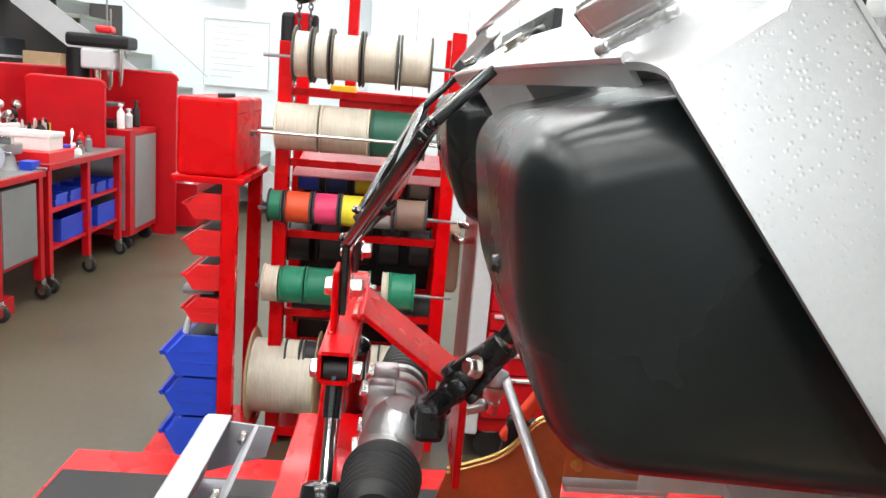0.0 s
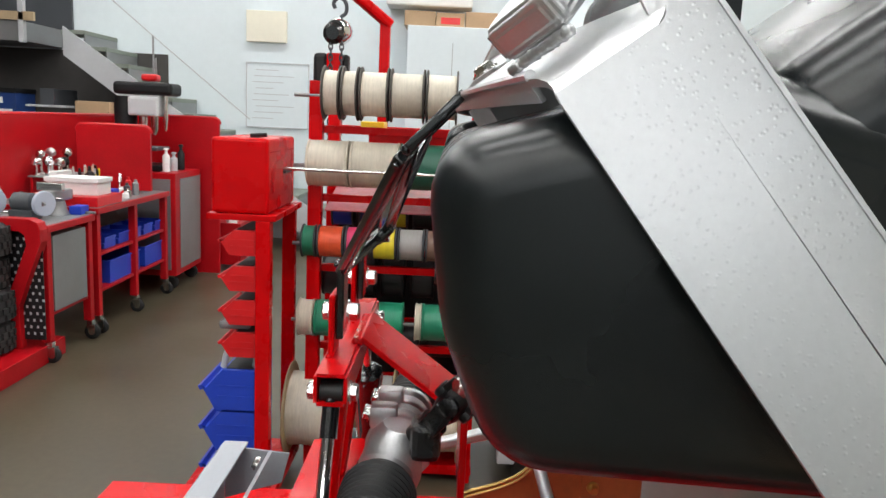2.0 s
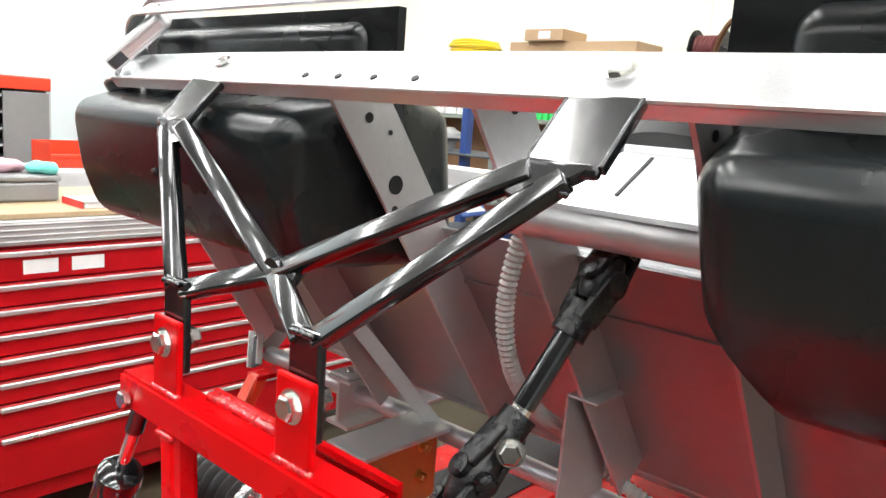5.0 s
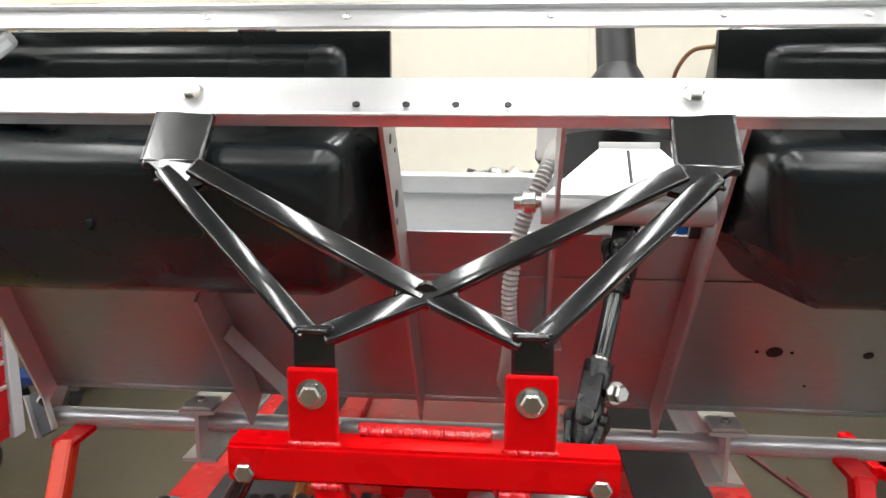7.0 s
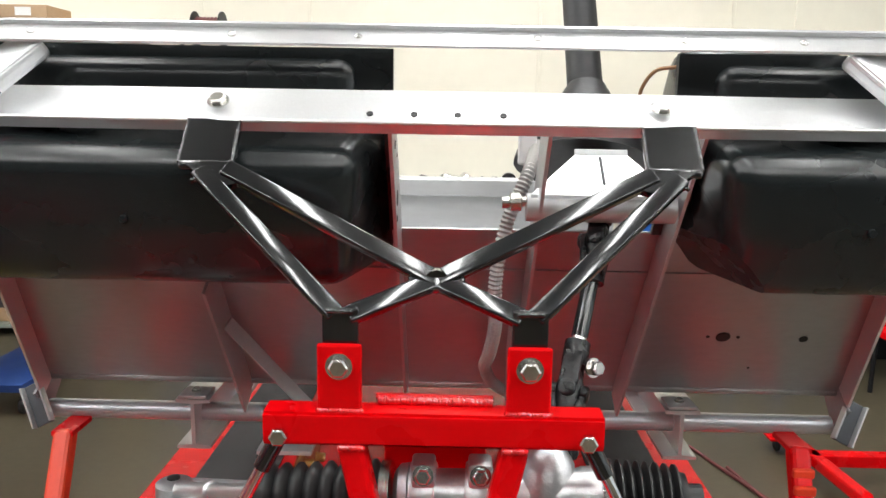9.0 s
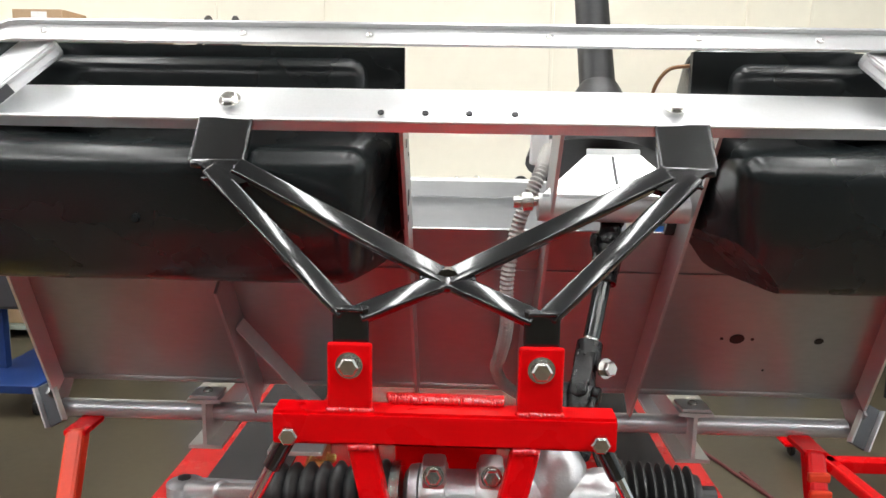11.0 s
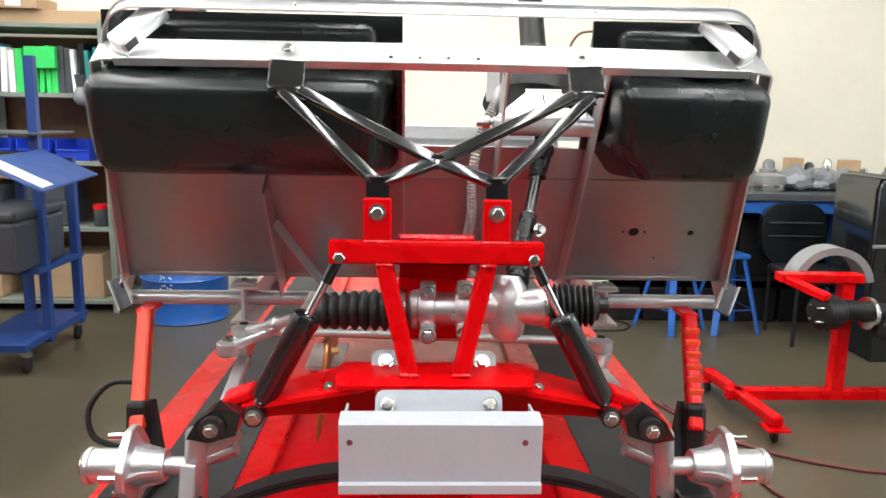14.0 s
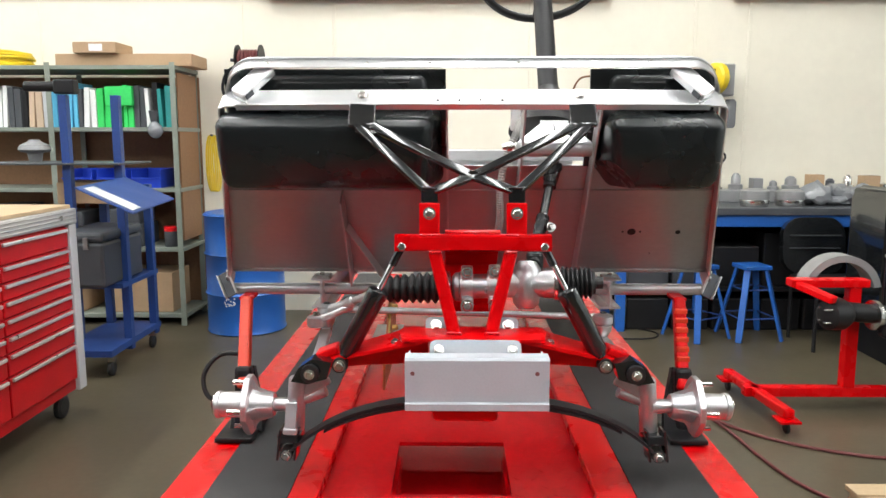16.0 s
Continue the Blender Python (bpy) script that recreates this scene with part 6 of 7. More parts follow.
# axle on a red stand
before = top_level()
st = thing("axle_stand", "red square tube floor stand with casters", "stand")
part("base_beam", box(B(), 1.46, 2.75, 2.28, 2.34, 0.075, 0.125, 0.004), M_RED, st, "red base beam")
for x in (1.49, 2.6):
    part("foot_beam", flat_bar(B(), (x, 2.62, 0.10), (x + 0.06, 1.96, 0.10), 0.055, 0.05, (0, 0, 1)), M_RED, st)
    for y, dx in ((2.60, 0), (1.98, 0.055)):
        part("foot_plate", box(B(), x + dx - 0.05, x + dx + 0.05, y - 0.05, y + 0.05, 0.062, 0.074, 0.002), M_RED, st)
        part("caster", lathe(B(), [(0, 0.022), (0.2, 0.03), (0.8, 0.03), (1, 0.022)], (x + dx - 0.01, y, 0.031), (x + dx + 0.01, y, 0.031), 16), M_RUBBER, st)
part("post", box(B(), 1.955, 2.015, 2.28, 2.34, 0.125, 0.655, 0.004), M_RED, st, "red post")
part("top_beam", box(B(), 1.66, 2.05, 2.27, 2.35, 0.655, 0.695, 0.004), M_RED, st)
part("top_arm", flat_bar(B(), (1.68, 2.31, 0.675), (1.80, 2.12, 0.62), 0.05, 0.04, (0, 0, 1)), M_RED, st)
ax = thing("rear_axle", "black axle tube with brake hub and grey fender on the stand", "axle")
part("hub", lathe(B(), [(0, 0.05), (0.1, 0.075), (0.7, 0.08), (1, 0.06)], (1.78, 2.16, 0.54), (1.90, 2.20, 0.54), 26), M_BLACK, ax, "black brake hub", True)
for k in range(4):
    a = radians(45 + 90 * k)
    part("stud", cyl(B(), (1.76, 2.16 + 0.045 * math.cos(a), 0.54 + 0.045 * math.sin(a)), (1.80, 2.16 + 0.045 * math.cos(a), 0.54 + 0.045 * math.sin(a)), 0.006, n=8), M_ZINC, ax)
part("axle_tube", cyl(B(), (1.90, 2.20, 0.55), (2.7, 2.25, 0.46), 0.048, n=20), M_BLACK, ax, "", True)
part("channel_beam", flat_bar(B(), (2.06, 2.17, 0.47), (2.9, 2.12, 0.33), 0.09, 0.09, (0, 0, 1)), M_BLACK, ax, "black square beam beside the axle tube")
part("clamp_ring", lathe(B(), [(0, 0.075), (1, 0.075)], (2.03, 2.205, 0.53), (2.05, 2.207, 0.53), 24), M_ZINC, ax)
bm = B()
rows = []
for k in range(15):
    a = radians(10 + 160 * k / 14)
    rows.append([bm.verts.new((1.93 + 0.20 * math.cos(a) * f + 0.05, 2.40, 0.60 + 0.20 * math.sin(a) * f)) for f in (1.0, 0.82)] + [bm.verts.new((1.93 + 0.20 * math.cos(a) * f + 0.05, 2.52, 0.60 + 0.20 * math.sin(a) * f)) for f in (0.82, 1.0)])
for a, b in zip(rows, rows[1:]):
    for k in range(4):
        bm.faces.new((a[k], a[(k + 1) % 4], b[(k + 1) % 4], b[k]))
bm.faces.new(rows[0])
bm.faces.new(rows[-1][::-1])
part("fender", bm, M_GREY, ax, "curved grey fender", True, 40)
for j, (pts, nm) in enumerate((([(1.10, 2.6, 0.008), (1.22, 2.25, 0.008), (1.30, 2.06, 0.008), (1.45, 1.88, 0.008), (1.68, 1.74, 0.008), (1.95, 1.68, 0.008), (2.6, 1.75, 0.008), (3.2, 2.1, 0.008)], "air"),
                 ([(1.20, 2.4, 0.008), (1.275, 2.0, 0.008), (1.30, 1.75, 0.008), (1.34, 1.5, 0.008), (1.42, 1.30, 0.008), (1.6, 1.0, 0.008), (1.9, 0.7, 0.008)], "power"))):
    single("floor_cable", tube(B(), smooth_path(pts, 10), 0.008, 8), M_MAROON, "dark reddish cable lying on the concrete floor", "cable", smooth=True)
single("floor_cable", tube(B(), smooth_path([(1.0, 3.95, 0.006), (1.25, 4.0, 0.006), (1.42, 3.85, 0.006), (1.36, 3.70, 0.006), (1.15, 3.68, 0.006), (0.9, 3.8, 0.006)], 10), 0.006, 8), M_BLACK, "black cable loop on the floor by the bench", "cable", smooth=True)
pl = thing("pallet", "small pale wooden pallet on the floor", "pallet")
for k in range(4):
    part("plank", box(B(), 1.44, 2.1, 1.15 - 0.11 * k, 1.24 - 0.11 * k, 0.08, 0.10, 0.002), M_WOOD, pl)
for x in (1.46, 1.74, 2.0):
    part("bearer", box(B(), x, x + 0.08, 0.82, 1.24, 0.0, 0.079, 0.002), M_WOOD, pl)

settle(before, (0.986, 0.985, 0.975), (0, -0.022, 0))

# low bench against the cream wall, behind the cart
lb = thing("wall_bench", "grey steel bench against the cream wall", "workbench")
part("worktop", box(B(), -0.35, 0.70, 4.02, 4.44, 0.945, 0.985, 0.004), M_GREY, lb)
for x in (-0.31, 0.66):
    for y in (4.06, 4.40):
        part("leg", box(B(), x - 0.02, x + 0.02, y - 0.02, y + 0.02, 0.0, 0.945, 0.003), M_GREY, lb)
bm = B()
rnd = random.Random(71)
for k in range(9):
    c = Vector((-0.17 + 0.062 * k, 4.20 + rnd.uniform(-0.03, 0.03), 1.022))
    a = bmesh.ops.create_icosphere(bm, subdivisions=2, radius=0.055, matrix=Matrix.Translation(c) @ Matrix.Diagonal((1.0, 1.1, rnd.uniform(0.55, 1.0), 1)))
    for v in a["verts"]:
        v.co += Vector((rnd.uniform(-1, 1), rnd.uniform(-1, 1), rnd.uniform(-1, 1))) * 0.012
        v.co.z = max(v.co.z, 0.986)
single("plastic_bag", bm, M_CHROME, "crumpled shiny clear plastic wrapping on the bench", "bag")
single("tape_roll", lathe(B(), [(0, 0.045), (0.1, 0.05), (0.9, 0.05), (1, 0.045)], (0.36, 4.16, 1.037), (0.36, 4.21, 1.037), 22), M_BLACK, "black roll of tape standing on the bench", "tape", smooth=True)

# ---- spool rack beside the tool chest ----
rack2 = thing("spool_rack", "red steel rack holding rods of wire spools", "rack")
RX, RY = -2.10, 0.062
for x in (RX + 0.10, RX - 0.34):
    for y in (RY - 0.44, RY + 0.17):
        part("post", box(B(), x - 0.025, x + 0.025, y - 0.025, y + 0.025, 0.0, 1.54 if y < -0.2 else 1.62, 0.003), M_RED, rack2, "red upright")
ROWS = ((1.487, 0.085), (1.230, 0.085), (0.937, 0.062), (0.640, 0.075), (0.366, 0.06))
for z, r in ROWS:
    for x in (RX + 0.07, RX - 0.34):
        part("cross_bar", box(B(), x - 0.012, x + 0.012, RY - 0.42, RY + 0.16, z - r - 0.05, z - r - 0.022, 0.002), M_RED, rack2)
    part("rod", cyl(B(), (RX + 0.12, RY - 0.52, z), (RX + 0.12, RY + 0.22, z), 0.007, n=12), M_GREY, rack2, "steel spool rod", True)
part("tread_shelf", flat_bar(B(), (RX + 0.07, RY - 0.13, 1.060), (RX - 0.30, RY - 0.13, 1.140), 0.56, 0.006, (0.2, 0, 1)), M_PINK_PLATE, rack2, "faded pinkish tread plate shelf")
# black sheet added behind the spools for the rack's dark interior
part("back_sheet", box(B(), RX - 0.375, RX - 0.367, RY - 0.42, RY + 0.16, 0.08, 1.12), M_BLACK, rack2, "black sheet added to darken the inside of the rack")
part("base", box(B(), RX - 0.36, RX + 0.12, RY - 0.46, RY + 0.20, 0.03, 0.07, 0.003), M_RED, rack2)
for y in (RY - 0.15, RY + 0.05):
    part("tray", box(B(), RX - 0.3, RX + 0.06, y - 0.1, y + 0.1, 1.30, 1.36, 0.004), M_RED, rack2)


def spool(y0, y1, z, r, wire, label, flange=M_BLACK, rf=None, x=RX + 0.12, hollow=True):
    lean = 0.045 - 0.055 * z
    y0, y1, z = y0 + RY + lean, y1 + RY + lean, z + 0.012
    sp = thing("wire_spool", label, "wire spool", "wire spools on the rack")
    rf = rf or r * 1.13
    t = 0.007
    prof = [(0, r * 0.97)]
    n = max(3, int((y1 - y0) / 0.012))
    for k in range(n):
        prof += [((k + 0.2) / n, r * (1 + 0.012 * math.sin(7 * k + y0 * 50))), ((k + 0.8) / n, r * 0.985)]
    prof.append((1, r * 0.97))
    part("winding", lathe(B(), prof, (x, y0 + t, z), (x, y1 - t, z), 30), wire, sp, "", True, 70)
    for a, b in ((y0, y0 + t), (y1 - t, y1)):
        part("flange", lathe(B(), [(0, rf * 0.97), (0.3, rf), (0.7, rf), (1, rf * 0.97)], (x, a, z), (x, b, z), 30), flange, sp)
    return sp


for y0, y1 in ((-0.375, -0.31), (-0.305, -0.245), (-0.24, -0.135), (-0.13, -0.005), (0.0, 0.115)):
    spool(y0, y1, 1.487, 0.080, M_CREAM_WIRE, "cream wire spool with dark flanges", M_FLANGE, 0.098)
for y0, y1, m, lb in ((-0.44, -0.288, M_CREAM_WIRE, "cream cable spool"), (-0.282, -0.105, M_CREAM_WIRE, "soiled cream cable spool"), (-0.10, 0.10, M_DKGREEN_WIRE, "dark green cable spool")):
    spool(y0, y1, 1.230, 0.085, m, lb + " on a steel rod", M_CREAM_WIRE if m is M_CREAM_WIRE else M_DKGREEN_WIRE, 0.087)
for y0, y1, m, lb in ((-0.475, -0.42, M_GREEN_WIRE, "green and white wire spool"), (-0.415, -0.315, M_ORANGE_WIRE, "orange wire spool"), (-0.31, -0.215, M_PINK_WIRE, "pink wire spool"), (-0.21, -0.118, M_YELLOW_WIRE, "yellow wire spool"), (-0.113, -0.015, M_GREY_WIRE, "grey wire spool"), (-0.01, 0.11, M_BROWN_WIRE, "brown wire spool")):
    spool(y0, y1, 0.937, 0.058, m, lb + " on a steel rod", M_GREY_DK, 0.063)
for y0, y1, m, lb in ((-0.50, -0.44, M_CREAM_WIRE, "white and green wire spool"), (-0.435, -0.345, M_GREEN_WIRE, "green wire spool"), (-0.34, -0.235, M_GREEN_WIRE, "green wire spool"), (-0.23, -0.10, M_GREEN_WIRE, "green wire spool"), (-0.055, -0.03, M_CREAM_WIRE, "cream wire spool"), (-0.028, 0.07, M_GREEN_WIRE, "green wire spool")):
    spool(y0, y1, 0.640, 0.070, m, lb + " on a steel rod", M_GREEN_WIRE if m is M_GREEN_WIRE else m, 0.073)
for y0, y1, m in ((-0.42, -0.36, M_CREAM_WIRE), (-0.35, -0.29, M_BLACK_WIRE), (-0.2, -0.14, M_GREY_WIRE), (-0.10, -0.06, M_CREAM_WIRE)):
    spool(y0, y1, 0.366, 0.05, m, "small wire spool with grey flanges on a rod", M_GREY_DK, 0.058)
for k in range(5):
    spool(-0.40 + 0.11 * k, -0.31 + 0.11 * k, 1.02, 0.055, (M_BLUE_BIN, M_BLUE_DK, M_YELLOW_WIRE, M_BLACK_WIRE, M_GREY_WIRE)[k], "small spool standing behind the front rod", M_GREY_DK, 0.06, RX - 0.15)
for k in range(5):
    spool(-0.44 + 0.12 * k, -0.345 + 0.12 * k, 0.76, 0.08, M_BLACK_WIRE, "black cable spool at the back of the rack", M_BLACK, 0.085, RX - 0.12)
for k in range(3):
    spool(-0.42 + 0.2 * k, -0.25 + 0.2 * k, 0.50, 0.07, M_BLACK_WIRE, "black cable spool at the back of the rack", M_BLACK, 0.085, RX - 0.12)
for y0 in (-0.56, -0.15):
    spool(y0, y0 + 0.26, 0.255, 0.145, M_CREAM_WIRE, "large cream cable reel with plywood flanges", M_WOOD, 0.185, RX + 0.08)
single("yellow_box", box(B(), -2.4, -2.25, -0.245, -0.15, 1.361, 1.40, 0.004), M_YELLOW, "small yellow box on the rack tray", "box")

single("spool_bar", cyl(B(), (RX + 0.225, RY - 0.54, 1.222), (RX + 0.225, RY + 0.22, 1.222), 0.0060, n=12), M_ZINC, "loose steel bar in front of the cable spools", "rod", smooth=True)
for y in (RY - 0.53, RY + 0.19):
    part("bar_hook", box(B(), RX + 0.125, RX + 0.232, y - 0.006, y + 0.006, 1.205, 1.215, 0.001, 1), M_GREY_DK, rack2)

# chain hoist on a red frame
ho = thing("chain_hoist", "chain hoist with hook hanging from a red gantry", "hoist")
part("gantry_post", box(B(), -3.03, -2.97, -0.250, -0.200, 0.0, 1.89, 0.004), M_RED, ho, "red gantry post")
part("gantry_beam", flat_bar(B(), (-3.0, -0.20, 1.865), (-2.78, -0.52, 2.10), 0.05, 0.05, (0, 0, 1)), M_RED, ho)
hx, hy = -2.75, -0.415
part("top_shackle", box(B(), hx - 0.02, hx + 0.02, hy - 0.03, hy + 0.03, 1.955, 2.05, 0.006), M_RED, ho)
bm = B()
tube(bm, smooth_path([(hx, hy + 0.005, 1.86), (hx, hy + 0.030, 1.885), (hx, hy + 0.028, 1.925), (hx, hy, 1.95), (hx, hy - 0.028, 1.925), (hx, hy - 0.020, 1.90)], 5), 0.009, 8)
part("hook", bm, M_GREY_DK, ho, "dark steel hook", True)
part("hoist_body", lathe(B(), [(0, 0.045), (0.2, 0.056), (0.8, 0.056), (1, 0.045)], (hx - 0.05, hy + 0.012, 1.80), (hx + 0.05, hy - 0.012, 1.80), 24), M_CHROME, ho, "bright round hoist body", True)
part("hoist_side", lathe(B(), [(0, 0.03), (0.5, 0.05), (1, 0.03)], (hx + 0.03, hy - 0.015, 1.785), (hx + 0.07, hy - 0.02, 1.785), 20), M_BLACK_GLOSS, ho, "", True)
part("chain_bucket", box(B(), hx - 0.06, hx + 0.02, hy - 0.115, hy - 0.045, 1.545, 1.70, 0.02), M_BLACK, ho)
part("hoist_red", box(B(), hx - 0.04, hx + 0.04, hy - 0.050, hy + 0.02, 1.56, 1.70, 0.01), M_RED, ho)
part("hoist_end", box(B(), hx - 0.04, hx + 0.03, hy + 0.021, hy + 0.05, 1.60, 1.695, 0.01), M_BLACK, ho)
for n, (dy, z0, cnt) in enumerate(((-0.03, 1.75, 22), (0.02, 1.75, 26))):
    bm = B()
    for k in range(cnt):
        m = Matrix.Translation((hx + 0.045, hy + dy, z0 - k * 0.024)) @ pose(0, 0, 0, 90, 0, 90 * (k % 2))
        tube(bm, [m @ Vector((0.009 * math.cos(a), 0.017 * math.sin(a), 0)) for a in [2 * math.pi * j / 8 for j in range(9)]], 0.0035, 5)
    part("chain", bm, M_GREY_DK, ho, "dark steel chain")

# red cabinet with bins
before = top_level()
cb = thing("bin_cabinet", "red steel box cabinet on a stand with bin rails", "cabinet")
part("box_front", box(B(), -2.30, -1.85, -0.735, -0.53, 1.082, 1.332, 0.012), M_RED, cb, "red box cabinet")
part("latch", cyl(B(), (-1.95, -0.62, 1.338), (-1.95, -0.56, 1.342), 0.007, n=10), M_BLACK, cb, "black latch lever")
part("seam", box(B(), -2.28, -1.87, -0.5295, -0.528, 1.285, 1.289), M_RED_OLD, cb)
part("shelf", box(B(), -2.32, -1.84, -0.75, -0.50, 1.060, 1.081, 0.003), M_RED, cb)
part("stand_post", box(B(), -1.885, -1.84, -0.573, -0.520, 0.05, 1.060, 0.003), M_RED, cb, "red stand post")
part("stand_post", box(B(), -2.32, -2.28, -0.573, -0.520, 0.05, 1.060, 0.003), M_RED, cb)
part("stand_base", box(B(), -2.34, -1.83, -0.85, -0.50, 0.055, 0.095, 0.003), M_RED, cb)
for x in (-2.28, -1.90):
    part("caster", lathe(B(), [(0, 0.02), (0.2, 0.027), (0.8, 0.027), (1, 0.02)], (x - 0.01, -0.80, 0.027), (x + 0.01, -0.80, 0.027), 16), M_RUBBER, cb)
for y, z in ((-0.71, 1.255), (-0.71, 1.185), (-0.71, 1.135), (-0.57, 1.255), (-0.57, 1.185), (-0.57, 1.135)):
    part("rivet", cyl(B(), (-1.8505, y, z), (-1.8485, y, z), 0.003, n=8), M_RED, cb)


def hung_bin(z, mat, big, label):
    y1 = -0.576
    dy, h = (0.20, 0.15) if big else (0.13, 0.085)
    bm = B()
    prism(bm, [(0, 0), (-dy * 0.72, 0), (-dy, h * 0.62), (-dy * 1.06, h * 0.60), (-dy * 1.02, h * 0.50), (-dy * 0.90, h * 0.56), (-dy * 0.60, h), (0, h)], (0, 1, 0), (0, 0, 1), -0.14, 0.14, (-1.99, y1, z))
    ob = single("hanging_bin", bm, mat, label, "bin", "bins on the red cabinet")
    part("bin_mouth", box(B(), -2.11, -1.87, y1 - dy * 0.55, y1 - 0.01, z + h - 0.002, z + h + 0.002), M_BLACK, ob)
    for k in range(2):
        part("bin_rib", box(B(), -1.8495, -1.8475, y1 - dy * 0.7, y1 - 0.01, z + h * (0.35 + 0.25 * k), z + h * (0.39 + 0.25 * k)), mat, ob)
    return ob


for z in (0.940, 0.818, 0.700, 0.586):
    hung_bin(z, M_RED_BIN, False, "red plastic hanging bin")
for z in (0.387, 0.243, 0.100):
    hung_bin(z, M_BLUE_BIN, True, "blue plastic hanging bin with wires")
single("cable_coil", tube(B(), smooth_path([(-1.88, -0.70, 0.54), (-1.88, -0.68, 0.60), (-1.88, -0.63, 0.62), (-1.88, -0.58, 0.59), (-1.9, -0.585, 0.54)], 8), 0.012, 8), M_GREY_LT, "grey cable coil in the blue bin", "cable", smooth=True)
single("plastic_bag", box(B(), -2.05, -1.88, -0.72, -0.60, 0.673, 0.703, 0.012), M_CLEAR, "clear plastic bag in the red bin", "plastic bag")

settle(before, (0.9256, 0.9256, 1.0), (0.0623, 0.018, 0))

# red benches in a row
before = top_level()
def bench(x0, x1, y0, y1, top, label):
    bn = thing("workbench", label, "workbench", "red benches")
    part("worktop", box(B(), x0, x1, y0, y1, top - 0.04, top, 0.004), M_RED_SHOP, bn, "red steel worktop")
    part("steel_sheet", box(B(), x0 + 0.02, x1 - 0.02, y0 + 0.02, y1 - 0.02, top, top + 0.003), M_GREY, bn)
    n = max(2, int(round((x1 - x0) / 0.62)) + 1)
    for k in range(n):
        x = x0 + 0.04 + (x1 - x0 - 0.08) * k / (n - 1)
        for y in (y1 - 0.04, y0 + 0.04):
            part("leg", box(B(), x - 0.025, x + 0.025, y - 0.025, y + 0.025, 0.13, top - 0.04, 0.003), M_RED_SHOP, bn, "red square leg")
            part("caster", lathe(B(), [(0, 0.035), (0.2, 0.05), (0.8, 0.05), (1, 0.035)], (x - 0.014, y + 0.02, 0.051), (x + 0.014, y + 0.02, 0.051), 18), M_RUBBER, bn, "dark caster wheel")
            part("caster_hub", cyl(B(), (x - 0.0155, y + 0.02, 0.051), (x + 0.0155, y + 0.02, 0.051), 0.022, n=14), M_ZINC, bn)
            for e in (-0.021, 0.021):
                part("fork_side", box(B(), x + e - 0.002, x + e + 0.002, y, y + 0.045, 0.045, 0.10, 0.001, 1), M_ZINC, bn)
            part("caster_fork", box(B(), x - 0.02, x + 0.02, y - 0.01, y + 0.03, 0.07, 0.13, 0.003), M_ZINC, bn)
    for z in (0.30, 0.55):
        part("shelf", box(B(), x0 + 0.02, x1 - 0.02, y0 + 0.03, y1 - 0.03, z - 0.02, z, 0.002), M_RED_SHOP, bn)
    return bn


BY0, BY1 = -2.95, -2.22
bench(-3.95, -3.37, BY0, BY1, 0.83, "red steel bench with a grey side panel")
single("panel_box", box(B(), -3.86, -3.46, BY1 - 0.35, BY1 - 0.02, 0.302, 0.76, 0.004), M_GREY, "grey sheet metal panel box in the bench", "cabinet")
bench(-5.25, -3.99, BY0, BY1, 0.86, "red steel bench with shelves of blue bins")
for x in (-4.2, -4.42, -4.64, -4.86, -5.08):
    open_bin("storage_bin", x - 0.17, x, BY1 - 0.30, BY1 - 0.06, 0.552, 0.63, M_BLUE_BIN, "small blue bin on the bench shelf", "bin", "blue bins under the bench", "+x")
for x in (-4.35, -4.95):
    open_bin("storage_tub", x - 0.40, x + 0.1, BY1 - 0.45, BY1 - 0.05, 0.302, 0.46, M_BLUE_BIN, "clear blue storage tub on the bench shelf", "tub", "tubs under the bench")
gc = thing("grey_cabinet", "red framed cabinet with a grey steel side", "cabinet")
part("cabinet_body", box(B(), -5.95, -5.32, BY0, BY1 + 0.02, 0.13, 1.00, 0.004), M_RED_SHOP, gc)
part("grey_side", box(B(), -5.92, -5.42, BY1 + 0.021, BY1 + 0.026, 0.18, 0.95, 0.001), M_GREY, gc)
part("grey_end", box(B(), -5.319, -5.314, BY0 + 0.1, BY1 - 0.02, 0.18, 0.95, 0.001), M_GREY, gc)
for x in (-5.4, -5.88):
    part("caster", lathe(B(), [(0, 0.045), (0.2, 0.06), (0.8, 0.06), (1, 0.045)], (x - 0.014, BY1 - 0.05, 0.061), (x + 0.014, BY1 - 0.05, 0.061), 18), M_RUBBER, gc)
    part("caster_fork", box(B(), x - 0.02, x + 0.02, BY1 - 0.08, BY1 - 0.02, 0.1, 0.131, 0.002), M_ZINC, gc)
# backsplash sheets
def screen(u, v, o, w, h, label):
    """A sheet with rounded upper corners and a folded light edge."""
    sc = thing("bench_screen", label, "screen")
    bm = B()
    prof = [(0, 0), (w, 0), (w, h - 0.05)] + [(w - 0.05 + 0.05 * math.cos(radians(a)), h - 0.05 + 0.05 * math.sin(radians(a))) for a in (20, 45, 70, 90)] + [(0.05 + 0.05 * math.cos(radians(a)), h - 0.05 + 0.05 * math.sin(radians(a))) for a in (90, 110, 135, 160)] + [(0, h - 0.05)]
    prism(bm, prof, u, v, -0.015, 0.015, o)
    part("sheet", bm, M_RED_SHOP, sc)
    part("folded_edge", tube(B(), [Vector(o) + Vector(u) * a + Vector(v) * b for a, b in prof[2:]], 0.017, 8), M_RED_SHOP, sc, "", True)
    return sc


